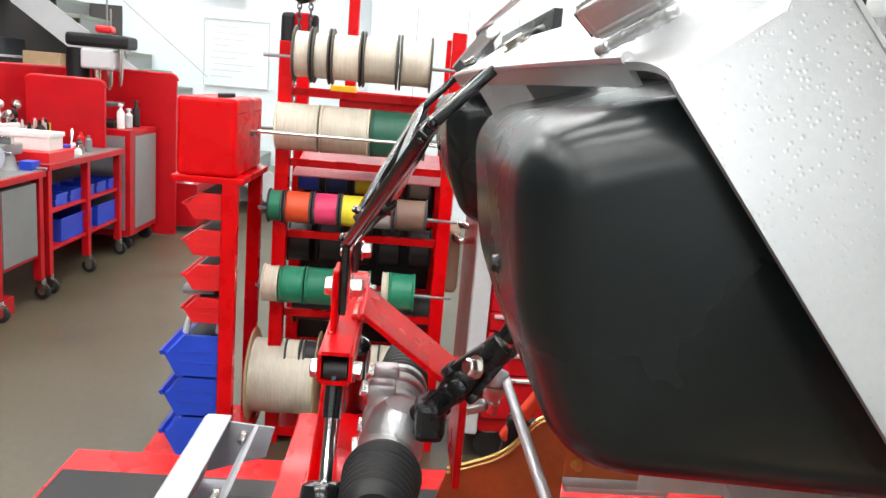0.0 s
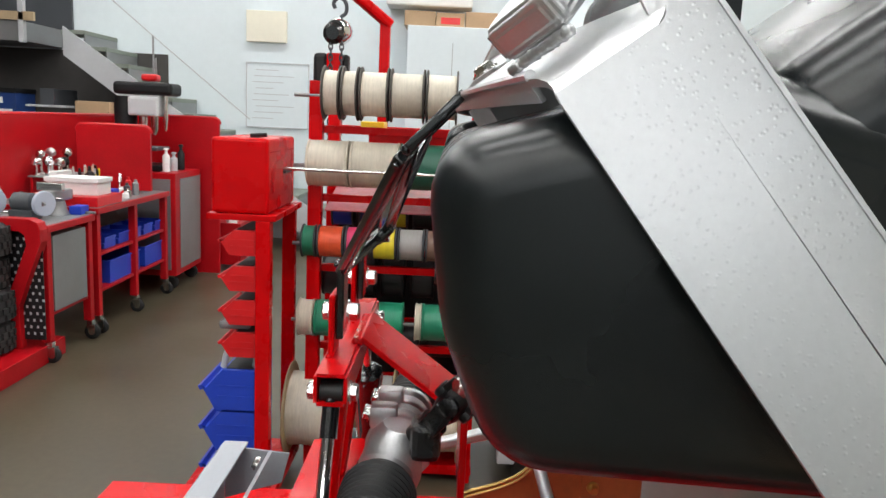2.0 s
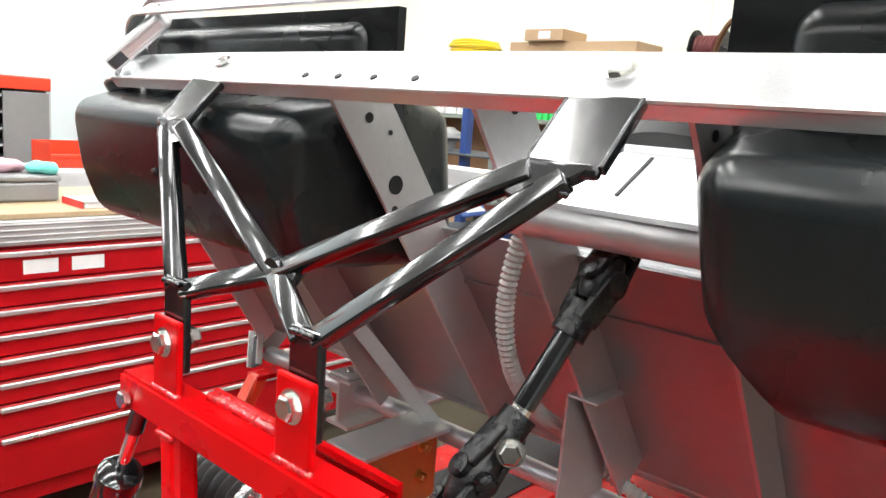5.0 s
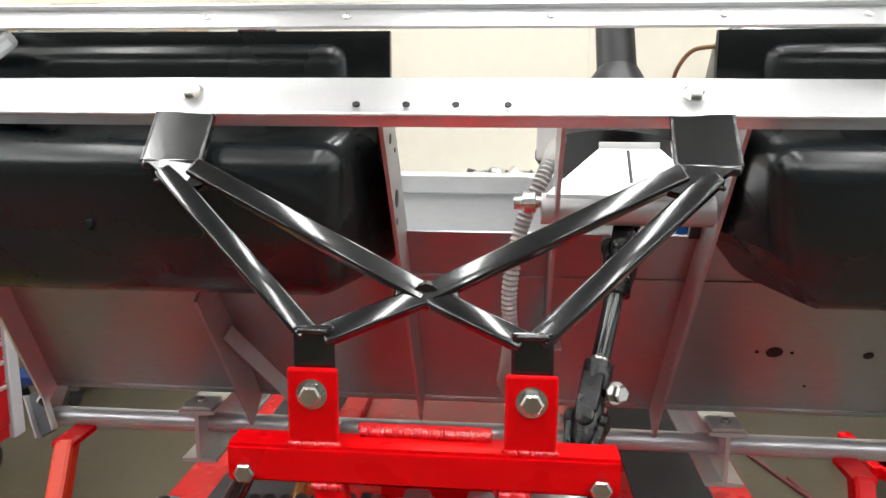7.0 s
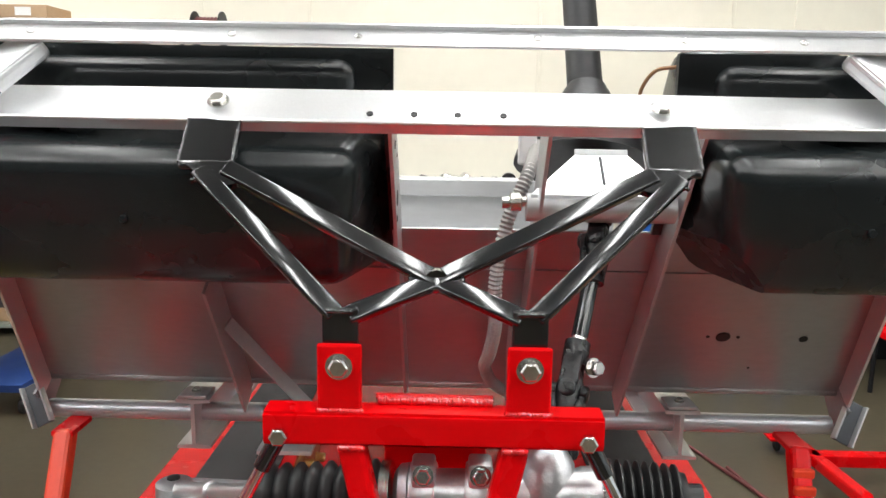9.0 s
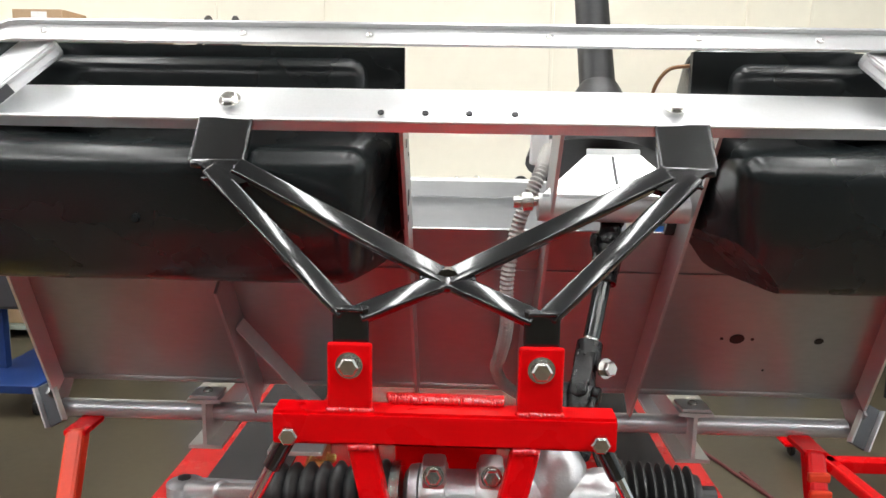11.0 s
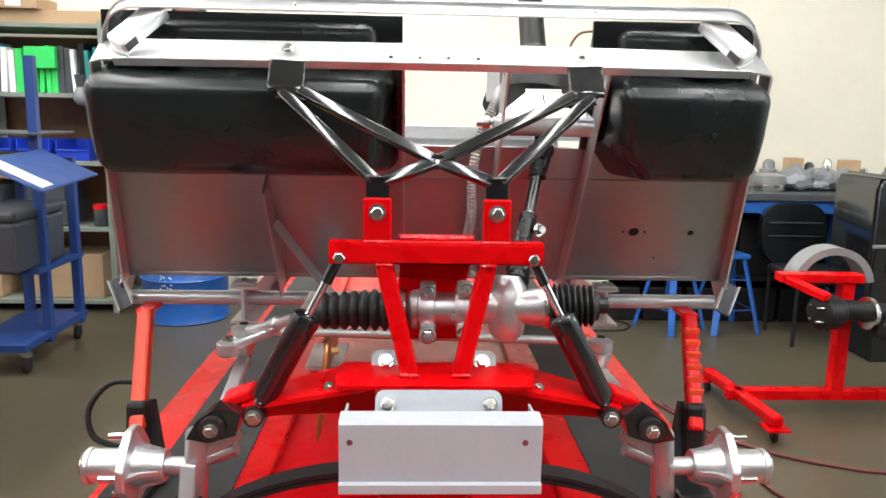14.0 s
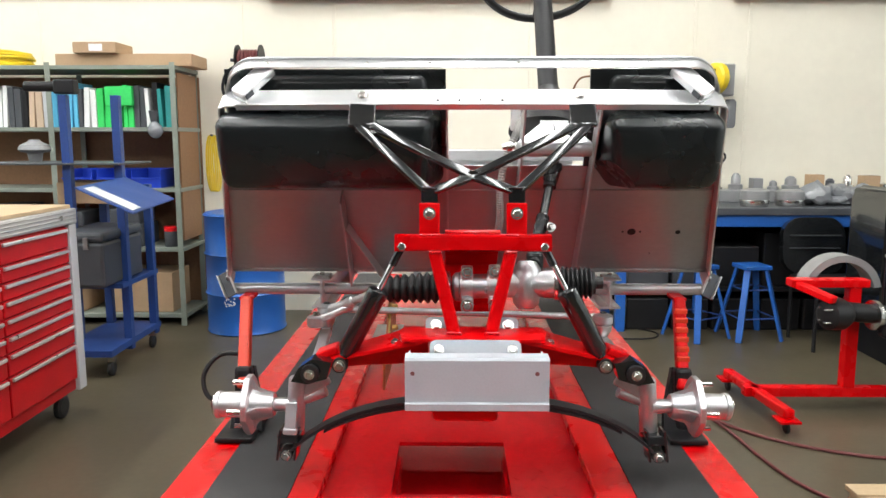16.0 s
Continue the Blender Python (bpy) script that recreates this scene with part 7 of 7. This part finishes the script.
screen((1, 0, 0), (0, 0, 1), (-6.0, BY0 - 0.03, 0.865), 2.1, 0.58, "tall red steel screen behind the benches")
screen((0, 1, 0), (0, 0, 1), (-6.03, BY0 - 0.05, 0.02), 0.95, 1.44, "tall red steel screen behind the drill press")
screen((0, 1, 0), (0, 0, 1), (-5.0, -2.835, 0.882), 0.568, 0.50, "red steel divider with rounded corners on the bench")
low = thing("low_shelf", "low red shelf with white bottles", "shelf")
part("shelf_top", box(B(), -7.2, -6.3, -2.5, -1.95, 0.36, 0.40, 0.003), M_RED_SHOP, low)
part("shelf_front", box(B(), -7.2, -6.28, -1.95, -1.93, 0.05, 0.46, 0.003), M_RED_SHOP, low)
part("shelf_end", box(B(), -6.30, -6.28, -2.5, -1.95, 0.05, 0.46, 0.003), M_RED_SHOP, low)
rnd = random.Random(2)
for k in range(9):
    bo = single("bottle", lathe(B(), [(0, 0.035), (0.6, 0.037), (0.75, 0.015), (1, 0.013)], (-6.40 - 0.09 * k, -2.15 + rnd.uniform(-0.15, 0.12), 0.401), (-6.40 - 0.09 * k, -2.15, 0.401 + rnd.uniform(0.18, 0.3)), 14), M_WHITE, "white plastic bottle on the low red shelf", "bottle", "bottles on the low shelf", smooth=True)

# drill press
dp = thing("drill_press", "black and grey bench drill press with a red lever", "drill press")
dx, dy = -5.62, -2.52
part("base", box(B(), dx - 0.2, dx + 0.2, dy - 0.16, dy + 0.16, 1.002, 1.05, 0.01), M_BLACK, dp)
part("column", cyl(B(), (dx, dy - 0.05, 1.05), (dx, dy - 0.05, 1.62), 0.035), M_ZINC, dp, "", True)
part("table", box(B(), dx - 0.14, dx + 0.16, dy - 0.1, dy + 0.12, 1.17, 1.20, 0.008), M_GREY_DK, dp)
part("head", box(B(), dx - 0.10, dx + 0.14, dy - 0.13, dy + 0.13, 1.46, 1.62, 0.02), M_GREY_LT, dp)
part("belt_cover", box(B(), dx - 0.12, dx + 0.14, dy - 0.25, dy + 0.24, 1.635, 1.74, 0.03, 3), M_BLACK, dp, "black belt cover")
part("motor", cyl(B(), (dx, dy - 0.20, 1.36), (dx, dy - 0.20, 1.62), 0.09, n=24), M_BLACK, dp, "", True)
part("chuck", lathe(B(), [(0, 0.012), (0.3, 0.03), (1, 0.032)], (dx + 0.04, dy + 0.06, 1.30), (dx + 0.04, dy + 0.06, 1.46), 16), M_ZINC, dp, "", True)
part("red_lever", box(B(), dx - 0.02, dx + 0.10, dy - 0.03, dy + 0.10, 1.75, 1.81, 0.02), M_RED_BIN, dp)
part("spindle", lathe(B(), [(0, 0.010), (0.4, 0.022), (1, 0.024)], (dx + 0.06, dy + 0.16, 1.34), (dx + 0.06, dy + 0.16, 1.635), 14), M_ZINC, dp, "", True)
part("mast", cyl(B(), (dx, dy + 0.06, 1.75), (dx, dy + 0.06, 1.95), 0.008), M_GREY, dp)

# things on the benches
gr = thing("bench_grinder", "bench grinder with two pale stone wheels", "grinder")
gx, gy, gz = -3.60, -2.42, 0.834
part("body", lathe(B(), [(0, 0.03), (0.15, 0.06), (0.85, 0.06), (1, 0.03)], (gx, gy - 0.13, gz + 0.10), (gx, gy + 0.02, gz + 0.10), 24), M_GREY_DK, gr, "", True)
part("foot", box(B(), gx - 0.06, gx + 0.06, gy - 0.12, gy + 0.02, gz, gz + 0.06, 0.006), M_GREY_DK, gr)
for y in (gy - 0.22, gy + 0.075):
    part("wheel", lathe(B(), [(0, 0.07), (0.1, 0.075), (0.9, 0.075), (1, 0.07)], (gx + 0.02, y - 0.012, gz + 0.10), (gx + 0.03, y + 0.012, gz + 0.10), 28), M_STONE, gr)
    part("wheel_nut", cyl(B(), (gx + 0.03, y, gz + 0.10), (gx + 0.055, y, gz + 0.10), 0.016), M_ZINC, gr)
wbx = thing("white_box", "long white cardboard box on a red tray", "box")
part("box_body", box(B(), -4.32, -4.12, -2.62, -2.28, 0.93, 1.02, 0.003), M_WHITE, wbx)
part("box_lid", box(B(), -4.33, -4.11, -2.63, -2.27, 1.015, 1.045, 0.003), M_WHITE, wbx)
single("red_tray", box(B(), -4.40, -4.03, -2.72, -2.24, 0.8635, 0.929, 0.004), M_RED_BIN, "red and white drawer tray on the bench", "tray")
rnd = random.Random(21)
for k in range(95):
    x, y = rnd.uniform(-5.15, -3.45), rnd.uniform(-2.85, -2.3)
    if y < -2.7 and x < -4.4:
        continue
    if -4.45 < x < -3.98 or -5.1 < x < -4.9 or (-3.75 < x < -3.45 and y > -2.7):
        continue
    top = 0.834 if x > -3.97 else 0.8635
    if -3.995 < x < -3.955:
        continue
    q = rnd.random()
    c = Vector((x, y, top))
    if q < 0.45:
        h = rnd.uniform(0.04, 0.14)
        single("spray_can", lathe(B(), [(0, 0.024), (0.75, 0.024), (0.85, 0.012), (1, 0.012)], c, c + Vector((0, 0, h)), 14), rnd.choice((M_WHITE, M_ZINC, M_GREY, M_RED_BIN, M_GREY_DK)), "small metal can among tools on the bench", "can", "small things on the bench", smooth=True)
    elif q < 0.8:
        a = rnd.uniform(0, 3.1)
        e = Vector((math.cos(a), math.sin(a), 0)) * rnd.uniform(0.06, 0.13)
        bm = flat_bar(B(), c + Vector((0, 0, 0.009)), c + e + Vector((0, 0, 0.009)), 0.022, 0.016, (0, 0, 1))
        cyl(bm, c + Vector((0, 0, 0.001)), c + Vector((0, 0, 0.022)), 0.024, n=12)
        single("hand_tool", bm, rnd.choice((M_ZINC, M_GREY, M_BLACK, M_CHROME)), "steel hand tool lying on the bench", "tool", "small things on the bench")
    else:
        s_ = rnd.uniform(0.03, 0.06)
        single("small_box", box(B(), x - s_, x + s_, y - s_ * 0.7, y + s_ * 0.7, top, top + s_, 0.003), rnd.choice((M_WHITE, M_CARD, M_GREY_LT, M_BLUE_BIN)), "small parts box on the bench", "box", "small things on the bench")
rnd = random.Random(77)
for k in range(30):
    x, y = rnd.uniform(-4.95, -3.42), rnd.uniform(-2.9, -2.32)
    if y < -2.68 and x < -4.4:
        continue
    if -4.48 < x < -3.97 or (-3.98 < x < -3.44 and y > -2.68):
        continue
    c = Vector((x, y, 0.834 if x > -3.97 else 0.8635))
    r, h = rnd.uniform(0.022, 0.05), rnd.uniform(0.06, 0.2)
    prof = [(0, r), (0.15, r), (0.2, r * 0.5), (0.55, r * rnd.uniform(0.35, 0.6)), (0.6, r * rnd.uniform(0.7, 1.1)), (0.85, r * 0.8), (1, r * 0.3)]
    single("machine_fitting", lathe(B(), prof, c, c + Vector((rnd.uniform(-0.05, 0.05), rnd.uniform(-0.06, 0.06), h)), 16), rnd.choice((M_CHROME, M_ZINC, M_CAST, M_BLACK, M_GREY)), "turned metal fitting standing on the red bench", "metal part", "fittings on the bench", smooth=True)
vs = thing("bench_vise", "grey steel vise on the red bench", "vise")
part("base", lathe(B(), [(0, 0.09), (0.4, 0.07), (1, 0.06)], (-3.84, -2.42, 0.8345), (-3.84, -2.42, 0.92), 20), M_GREY, vs, "", True)
part("body", box(B(), -3.98, -3.74, -2.47, -2.37, 0.92, 0.99, 0.01), M_GREY, vs)
part("jaw", box(B(), -3.82, -3.78, -2.50, -2.34, 0.99, 1.04, 0.005), M_ZINC, vs)
part("handle", cyl(B(), (-3.70, -2.54, 0.95), (-3.70, -2.30, 0.95), 0.007, n=8), M_CHROME, vs)

# raised shelf with bright castings at the back of the bench
rs = thing("raised_shelf", "small steel shelf on legs standing on the bench", "shelf")
part("shelf_plate", box(B(), -4.93, -4.46, -2.93, -2.74, 1.00, 1.012, 0.002), M_GREY, rs)
for x in (-4.91, -4.48):
    for y in (-2.91, -2.76):
        part("leg", box(B(), x - 0.008, x + 0.008, y - 0.008, y + 0.008, 0.8635, 1.0), M_RED_SHOP, rs)
single("white_tray", box(B(), -4.72, -4.50, -2.80, -2.745, 1.0125, 1.045, 0.004), M_WHITE, "white plastic parts tray on the raised shelf", "tray")
rnd = random.Random(5)
for k in range(9):
    c = Vector((-4.90 + 0.05 * k, -2.87 + rnd.uniform(-0.02, 0.02), 1.0125))
    r, h = rnd.uniform(0.022, 0.034), rnd.uniform(0.07, 0.17)
    mt = rnd.choice((M_ZINC, M_CAST, M_CHROME, M_BLACK))
    cs = thing("casting", "bright machined casting standing on the raised shelf", "metal part", "castings on the raised shelf")
    part("stem", lathe(B(), [(0, r), (0.12, r), (0.2, r * 0.45), (0.8, r * 0.4), (1, r * 0.5)], c, c + Vector((0, 0, h)), 14), mt, cs, "", True)
    tip = Vector((rnd.uniform(-0.02, 0.02), rnd.choice((-1, 1)) * 0.03, 0.012))
    part("head", lathe(B(), [(0, r * 0.6), (0.3, r * 1.1), (0.7, r * 1.1), (1, r * 0.5)], c + Vector((0, 0, h)) - tip, c + Vector((0, 0, h)) + tip, 14), mt, cs, "", True)
# cups of tools along the back of the long bench
for k in range(7):
    x, y = -4.52 - 0.055 * k, -2.62 + rnd.uniform(-0.06, 0.12)
    cp = thing("tool_cup", "small steel cup holding upright tools on the bench", "tool cup", "tool cups on the bench")
    part("cup", lathe(B(), [(0, 0.022), (1, 0.024)], (x, y, 0.8638), (x, y, 0.93), 14), rnd.choice((M_GREY, M_RED_BIN, M_GREY_DK)), cp)
    for j in range(3):
        dx2, dy2 = rnd.uniform(-0.03, 0.03), rnd.uniform(-0.03, 0.03)
        part("tool", lathe(B(), [(0, 0.004), (0.55, 0.004), (0.6, 0.009), (1, 0.008)], (x + dx2 * 0.3, y + dy2 * 0.3, 0.90), (x + dx2, y + dy2, rnd.uniform(1.0, 1.10)), 8), rnd.choice((M_ZINC, M_CAST, M_BLACK, M_TAN, M_YELLOW)), cp)
# bottles beside the drill press
for x, y, h, mt in ((dx + 0.17, dy + 0.20, 0.2, M_WHITE), (dx + 0.05, dy + 0.22, 0.16, M_GREY_LT), (dx - 0.12, dy + 0.22, 0.22, M_BLACK)):
    single("spray_bottle", lathe(B(), [(0, 0.030), (0.65, 0.030), (0.78, 0.012), (0.9, 0.012), (0.92, 0.022), (1, 0.018)], (x, y, 1.0025), (x, y, 1.0025 + h), 16), mt, "plastic bottle standing beside the drill press", "bottle", "bottles by the drill press", smooth=True)

# tyre stack on a red platform
single("platform", box(B(), -3.60, -2.2, -3.4, -2.26, 0.0, 0.11, 0.004), M_RED_SHOP, "low red steel platform carrying tyres", "platform")
def tyre(x, y, z0):
    ty = thing("tyre", "black knobbly tyre in a stack", "tyre", "stacked tyres")
    r, h = 0.24, 0.185
    prof = [(0.0, r * 0.62), (0.0, r * 0.86), (0.12, r * 0.97), (0.25, r), (0.75, r), (0.88, r * 0.97), (1.0, r * 0.86), (1.0, r * 0.62)]
    part("carcass", lathe(B(), prof, (0, 0, 0), (0, 0, h), 36, False), M_TREAD, ty, "", True, 30)
    bm = B()
    for k in range(30):
        for j in range(4):
            a = 2 * math.pi * (k + 0.5 * (j % 2)) / 30
            m = Matrix.Rotation(a, 4, "Z") @ Matrix.Translation((r * (1.0 if j in (1, 2) else 0.985), 0, h * (0.17 + 0.22 * j)))
            box(bm, -0.008, 0.010, -0.017, 0.017, -0.016, 0.016, 0, 1, m)
    tagged(part("tread", bm, M_TREAD, ty), kind="stuff")
    ty.matrix_basis = pose(x, y, z0, 0, 0, z0 * 300)
    return ty


t0 = tyre(-3.22, -2.62, 0.111)
for k in (1, 2, 3):
    copy_thing(t0, pose(-3.22 + 0.01 * k, -2.62 + (0.012 if k % 2 else -0.01), 0.111 + 0.187 * k, 0, 0, 40 * k))
mc = thing("belt_guard", "red curved machine guard with a black perforated plate", "machine guard")
bm = B()
prism(bm, [(-2.46, 0.88), (-2.28, 0.88), (-2.235, 0.86), (-2.22, 0.82), (-2.22, 0.75), (-2.36, 0.36), (-2.44, 0.36), (-2.30, 0.73), (-2.31, 0.79), (-2.34, 0.81), (-2.46, 0.81)], (0, 1, 0), (0, 0, 1), -0.04, 0.04, (-3.33, 0, 0))
bmesh.ops.bevel(bm, geom=[e for e in bm.edges if e.calc_face_angle(0) > 1.2], offset=0.008, segments=2, affect="EDGES")
part("guard", bm, M_RED_SHOP, mc, "bent red guard frame")
part("guard_foot", box(B(), -3.36, -3.30, -2.44, -2.36, 0.1115, 0.36, 0.004), M_RED_SHOP, mc)
part("perforated_plate", box(B(), -3.352, -3.342, -2.56, -2.24, 0.16, 0.80, 0.002), M_BLACK, mc, "black perforated plate")
bm = B()
for j in range(15):
    for k in range(8):
        y, z = -2.535 + 0.038 * k + 0.019 * (j % 2), 0.19 + 0.040 * j
        box(bm, -3.3418, -3.3405, y, y + 0.012, z, z + 0.016)
tagged(part("perforation", bm, M_GREY_LT, mc), kind="stuff")

settle(before, (0.94, 0.94, 0.922), (0.05, 0.09, 0))

# ---- the stairs at the far wall ----
def far_shift(c):
    """Standing things keep their feet on the floor; what hangs high comes down with its distance along the wall."""
    return Vector((0.05, 0.115 - 0.055 * c.z, 0 if c.z < 1.3 else 0.095 + 0.055 * (c.y if c.y < -0.7 else 0)))


before = top_level()
stairs = thing("staircase", "grey steel staircase against the pale wall", "stairs", kind="structure")
run, rise, YS = 0.232, 0.166, -0.86
for k in range(14):
    y, z = YS - run * k, rise * (k + 1)
    part("tread", box(B(), -8.28, -7.47, y - run - 0.02, y, z - 0.045, z, 0.004), M_GREEN_SHELF, stairs, "grey-green tread")
    part("riser", box(B(), -8.28, -7.49, y - 0.02, y - 0.005, z - rise, z - 0.045), M_GREY, stairs)
bm = B()
prism(bm, [(YS - 1.4 * run, 0.0), (YS + 0.05, 0.0), (YS + 0.03, 0.12), (YS - 14 * run, 14.2 * rise), (YS - 14 * run, 14.2 * rise - 0.30)], (0, 1, 0), (0, 0, 1), 0, 0.03, (-7.49, 0, 0))
part("stringer", bm, M_GREY_LT, stairs, "grey stair stringer")
part("newel", cyl(B(), (-7.46, -3.14, 1.86), (-7.46, -3.14, 2.30), 0.010), M_GREY, stairs)
part("rail", tube(B(), [(-7.46, -2.10, 1.47), (-7.46, -3.14, 2.30), (-7.46, -3.75, 2.80)], 0.007, 8), M_GREY_LT, stairs, "thin pale rail")
mz = thing("mezzanine", "grey mezzanine deck above dark storage shelves", "mezzanine", kind="structure")
part("deck", box(B(), -8.3, -7.44, -6.0, -4.43, 2.34, 2.545, 0.004), M_GREY, mz)
part("edge_board", box(B(), -7.44, -7.40, -6.0, -4.29, 2.55, 2.64, 0.003), M_WOOD, mz, "pale wooden edge board")
part("deck_post", box(B(), -7.46, -7.40, -4.46, -4.40, 2.32, 3.6, 0.004), M_GREY_LT, mz)
part("back_wall", box(B(), -8.29, -8.25, -6.0, -4.3, 2.55, 3.4), M_GREY_DK, mz)
sg = single("sign", box(B(), -7.40, -7.385, -4.98, -4.735, 2.227, 2.496, 0.002), M_RED, "red sign with a white arrow pointing down", "sign")
bm = B()
box(bm, -7.3848, -7.3835, -4.782, -4.766, 2.29, 2.40)
prism(bm, [(-4.803, 2.31), (-4.745, 2.31), (-4.774, 2.27)], (0, 1, 0), (0, 0, 1), 0, 0.0013, (-7.3848, 0, 0))
part("arrow", bm, M_WHITE, sg)
part("print_bar", box(B(), -7.3848, -7.3835, -4.90, -4.815, 2.31, 2.42), M_WHITE, sg)
settle(before, (0.94, 0.94, 0.94), far_shift)
before = top_level()
under = thing("storage_rack", "dark steel rack of boxes under the mezzanine", "rack")
for z in (0.5, 1.0, 1.46):
    part("shelf_board", box(B(), -8.2, -7.34, -5.9, -3.45, z - 0.03, z, 0.003), M_GREY_LT, under)
part("upper_board", box(B(), -8.0, -7.36, -4.50, -4.05, 1.575, 1.60, 0.003), M_GREY_LT, under)
for y in (-5.8, -4.7, -3.5):
    part("post", box(B(), -7.40, -7.34, y - 0.03, y + 0.03, 0, 1.46, 0.003), M_GREY_DK, under)
rnd = random.Random(6)
y = -5.85
while y < -3.65:
    w = rnd.uniform(0.14, 0.3)
    h = rnd.uniform(0.10, 0.26)
    if y > -4.58 and not (-4.05 < y + w and y < -3.55):
        single("stored_box", box(B(), -7.95, -7.42, y, y + w - 0.02, 1.6015, 1.60 + h, 0.004), rnd.choice((M_BROWN, M_BLACK, M_GREY_DK)), "stored dark box on the rack", "box", "boxes under the stairs") if y + w < -4.03 else None
    single("stored_box", box(B(), -7.95, -7.42, y, y + w - 0.02, 1.0015, 1.0 + h + 0.1, 0.004), rnd.choice((M_CARD, M_BLACK, M_BROWN)), "stored box on the dark rack", "box", "boxes under the stairs")
    y += w
bn = single("banner_box", box(B(), -7.75, -7.36, -5.4, -4.60, 1.4615, 1.72, 0.004), M_BLUE_DK, "dark blue box with white lettering bars", "box")
part("box_lid", box(B(), -7.76, -7.35, -5.41, -4.59, 1.721, 1.775, 0.004), M_BLACK, bn)
for k in range(4):
    part("print_bar", box(B(), -7.3595, -7.3585, -5.25 + 0.14 * k, -5.16 + 0.14 * k, 1.60, 1.67), M_WHITE, bn)
part("print_bar", box(B(), -7.3595, -7.3585, -4.88, -4.64, 1.50, 1.535), M_WHITE, bn)
single("carton", box(B(), -7.80, -7.37, -3.97, -3.60, 1.4615, 1.665, 0.004), M_CARD, "brown carton under the stairs", "carton")
# near-black sheet before the pale wall, in place of the rack's deep shade
single("void_back", box(B(), -8.295, -8.285, -6.0, -3.3, 0.0, 2.3), M_SHADE_DARK, "dark sheet standing in for the shade behind the storage rack", "recess", kind="structure")

settle(before, (0.94, 0.94, 0.868), (0.05, 0.05, 0))

# things on the pale wall
before = top_level()
bd = single("whiteboard", box(B(), -8.298, -8.28, -2.345, -1.60, 1.34, 2.10, 0.004), M_WALL_WHITE, "white board with faint writing bars", "whiteboard")
for y0, y1, z0, z1 in ((-2.345, -1.60, 1.34, 1.352), (-2.345, -1.60, 2.09, 2.10), (-2.345, -2.335, 1.35, 2.09), (-1.61, -1.60, 1.35, 2.09)):
    part("board_frame", box(B(), -8.2798, -8.272, y0, y1, z0, z1), M_GREY_LT, bd)
for k in range(9):
    part("print_bar", box(B(), -8.2798, -8.279, -2.27 + 0.02 * (k % 3), -2.27 + 0.25 + 0.06 * ((k * 7) % 5), 1.45 + 0.07 * k, 1.458 + 0.07 * k), M_GREY_LT, bd)
single("wall_panel", box(B(), -8.298, -8.24, -2.29, -1.82, 2.335, 2.69, 0.006), M_WALL_CREAM, "cream wall mounted box", "wall box")
ac = thing("wall_cabinet", "long white wall unit with a dark window strip", "wall unit")
part("unit", box(B(), -8.298, -7.95, -0.62, 0.35, 2.66, 3.2, 0.02), M_WHITE, ac)
part("dark_strip", box(B(), -7.949, -7.945, -0.5, 0.25, 2.78, 2.9), M_GREY_DK, ac)
ws = thing("storage_cabinet", "pale grey tall cabinet with cartons on top", "cabinet")
part("cabinet_body", box(B(), -8.25, -7.7, -0.45, 1.7, 0.0, 2.521, 0.006), M_WALL_WHITE, ws)
for y in (0.05, 0.6, 1.15):
    part("door_gap", box(B(), -7.6998, -7.698, y - 0.003, y + 0.003, 0.1, 2.35), M_GREY, ws)
for y0, y1, h, m, lb in ((-0.42, -0.08, 0.16, M_CARD, "brown carton on the tall cabinet"), (-0.07, 0.24, 0.15, M_CARD, "carton with a red label on the tall cabinet"), (0.25, 0.6, 0.17, M_CARD, "brown carton on the tall cabinet"), (0.65, 1.2, 0.13, M_GREY_DK, "dark box on the tall cabinet")):
    ob = single("carton", box(B(), -8.2, -7.75, y0, y1, 2.4215, 2.42 + h, 0.004), m, lb, "carton", "cartons on the cabinet")
    if "red" in lb:
        part("carton_label", box(B(), -7.7498, -7.7485, y0 + 0.05, y1 - 0.05, 2.45, 2.52), M_RED_BIN, ob)
settle(before, (0.94, 0.94, 0.94), far_shift)
single("floor_line", box(B(), -1.45, -1.39, -0.4, 1.2, 0.0, 0.0015), M_LINE, "worn yellow line painted on the floor", "floor line", kind="structure")
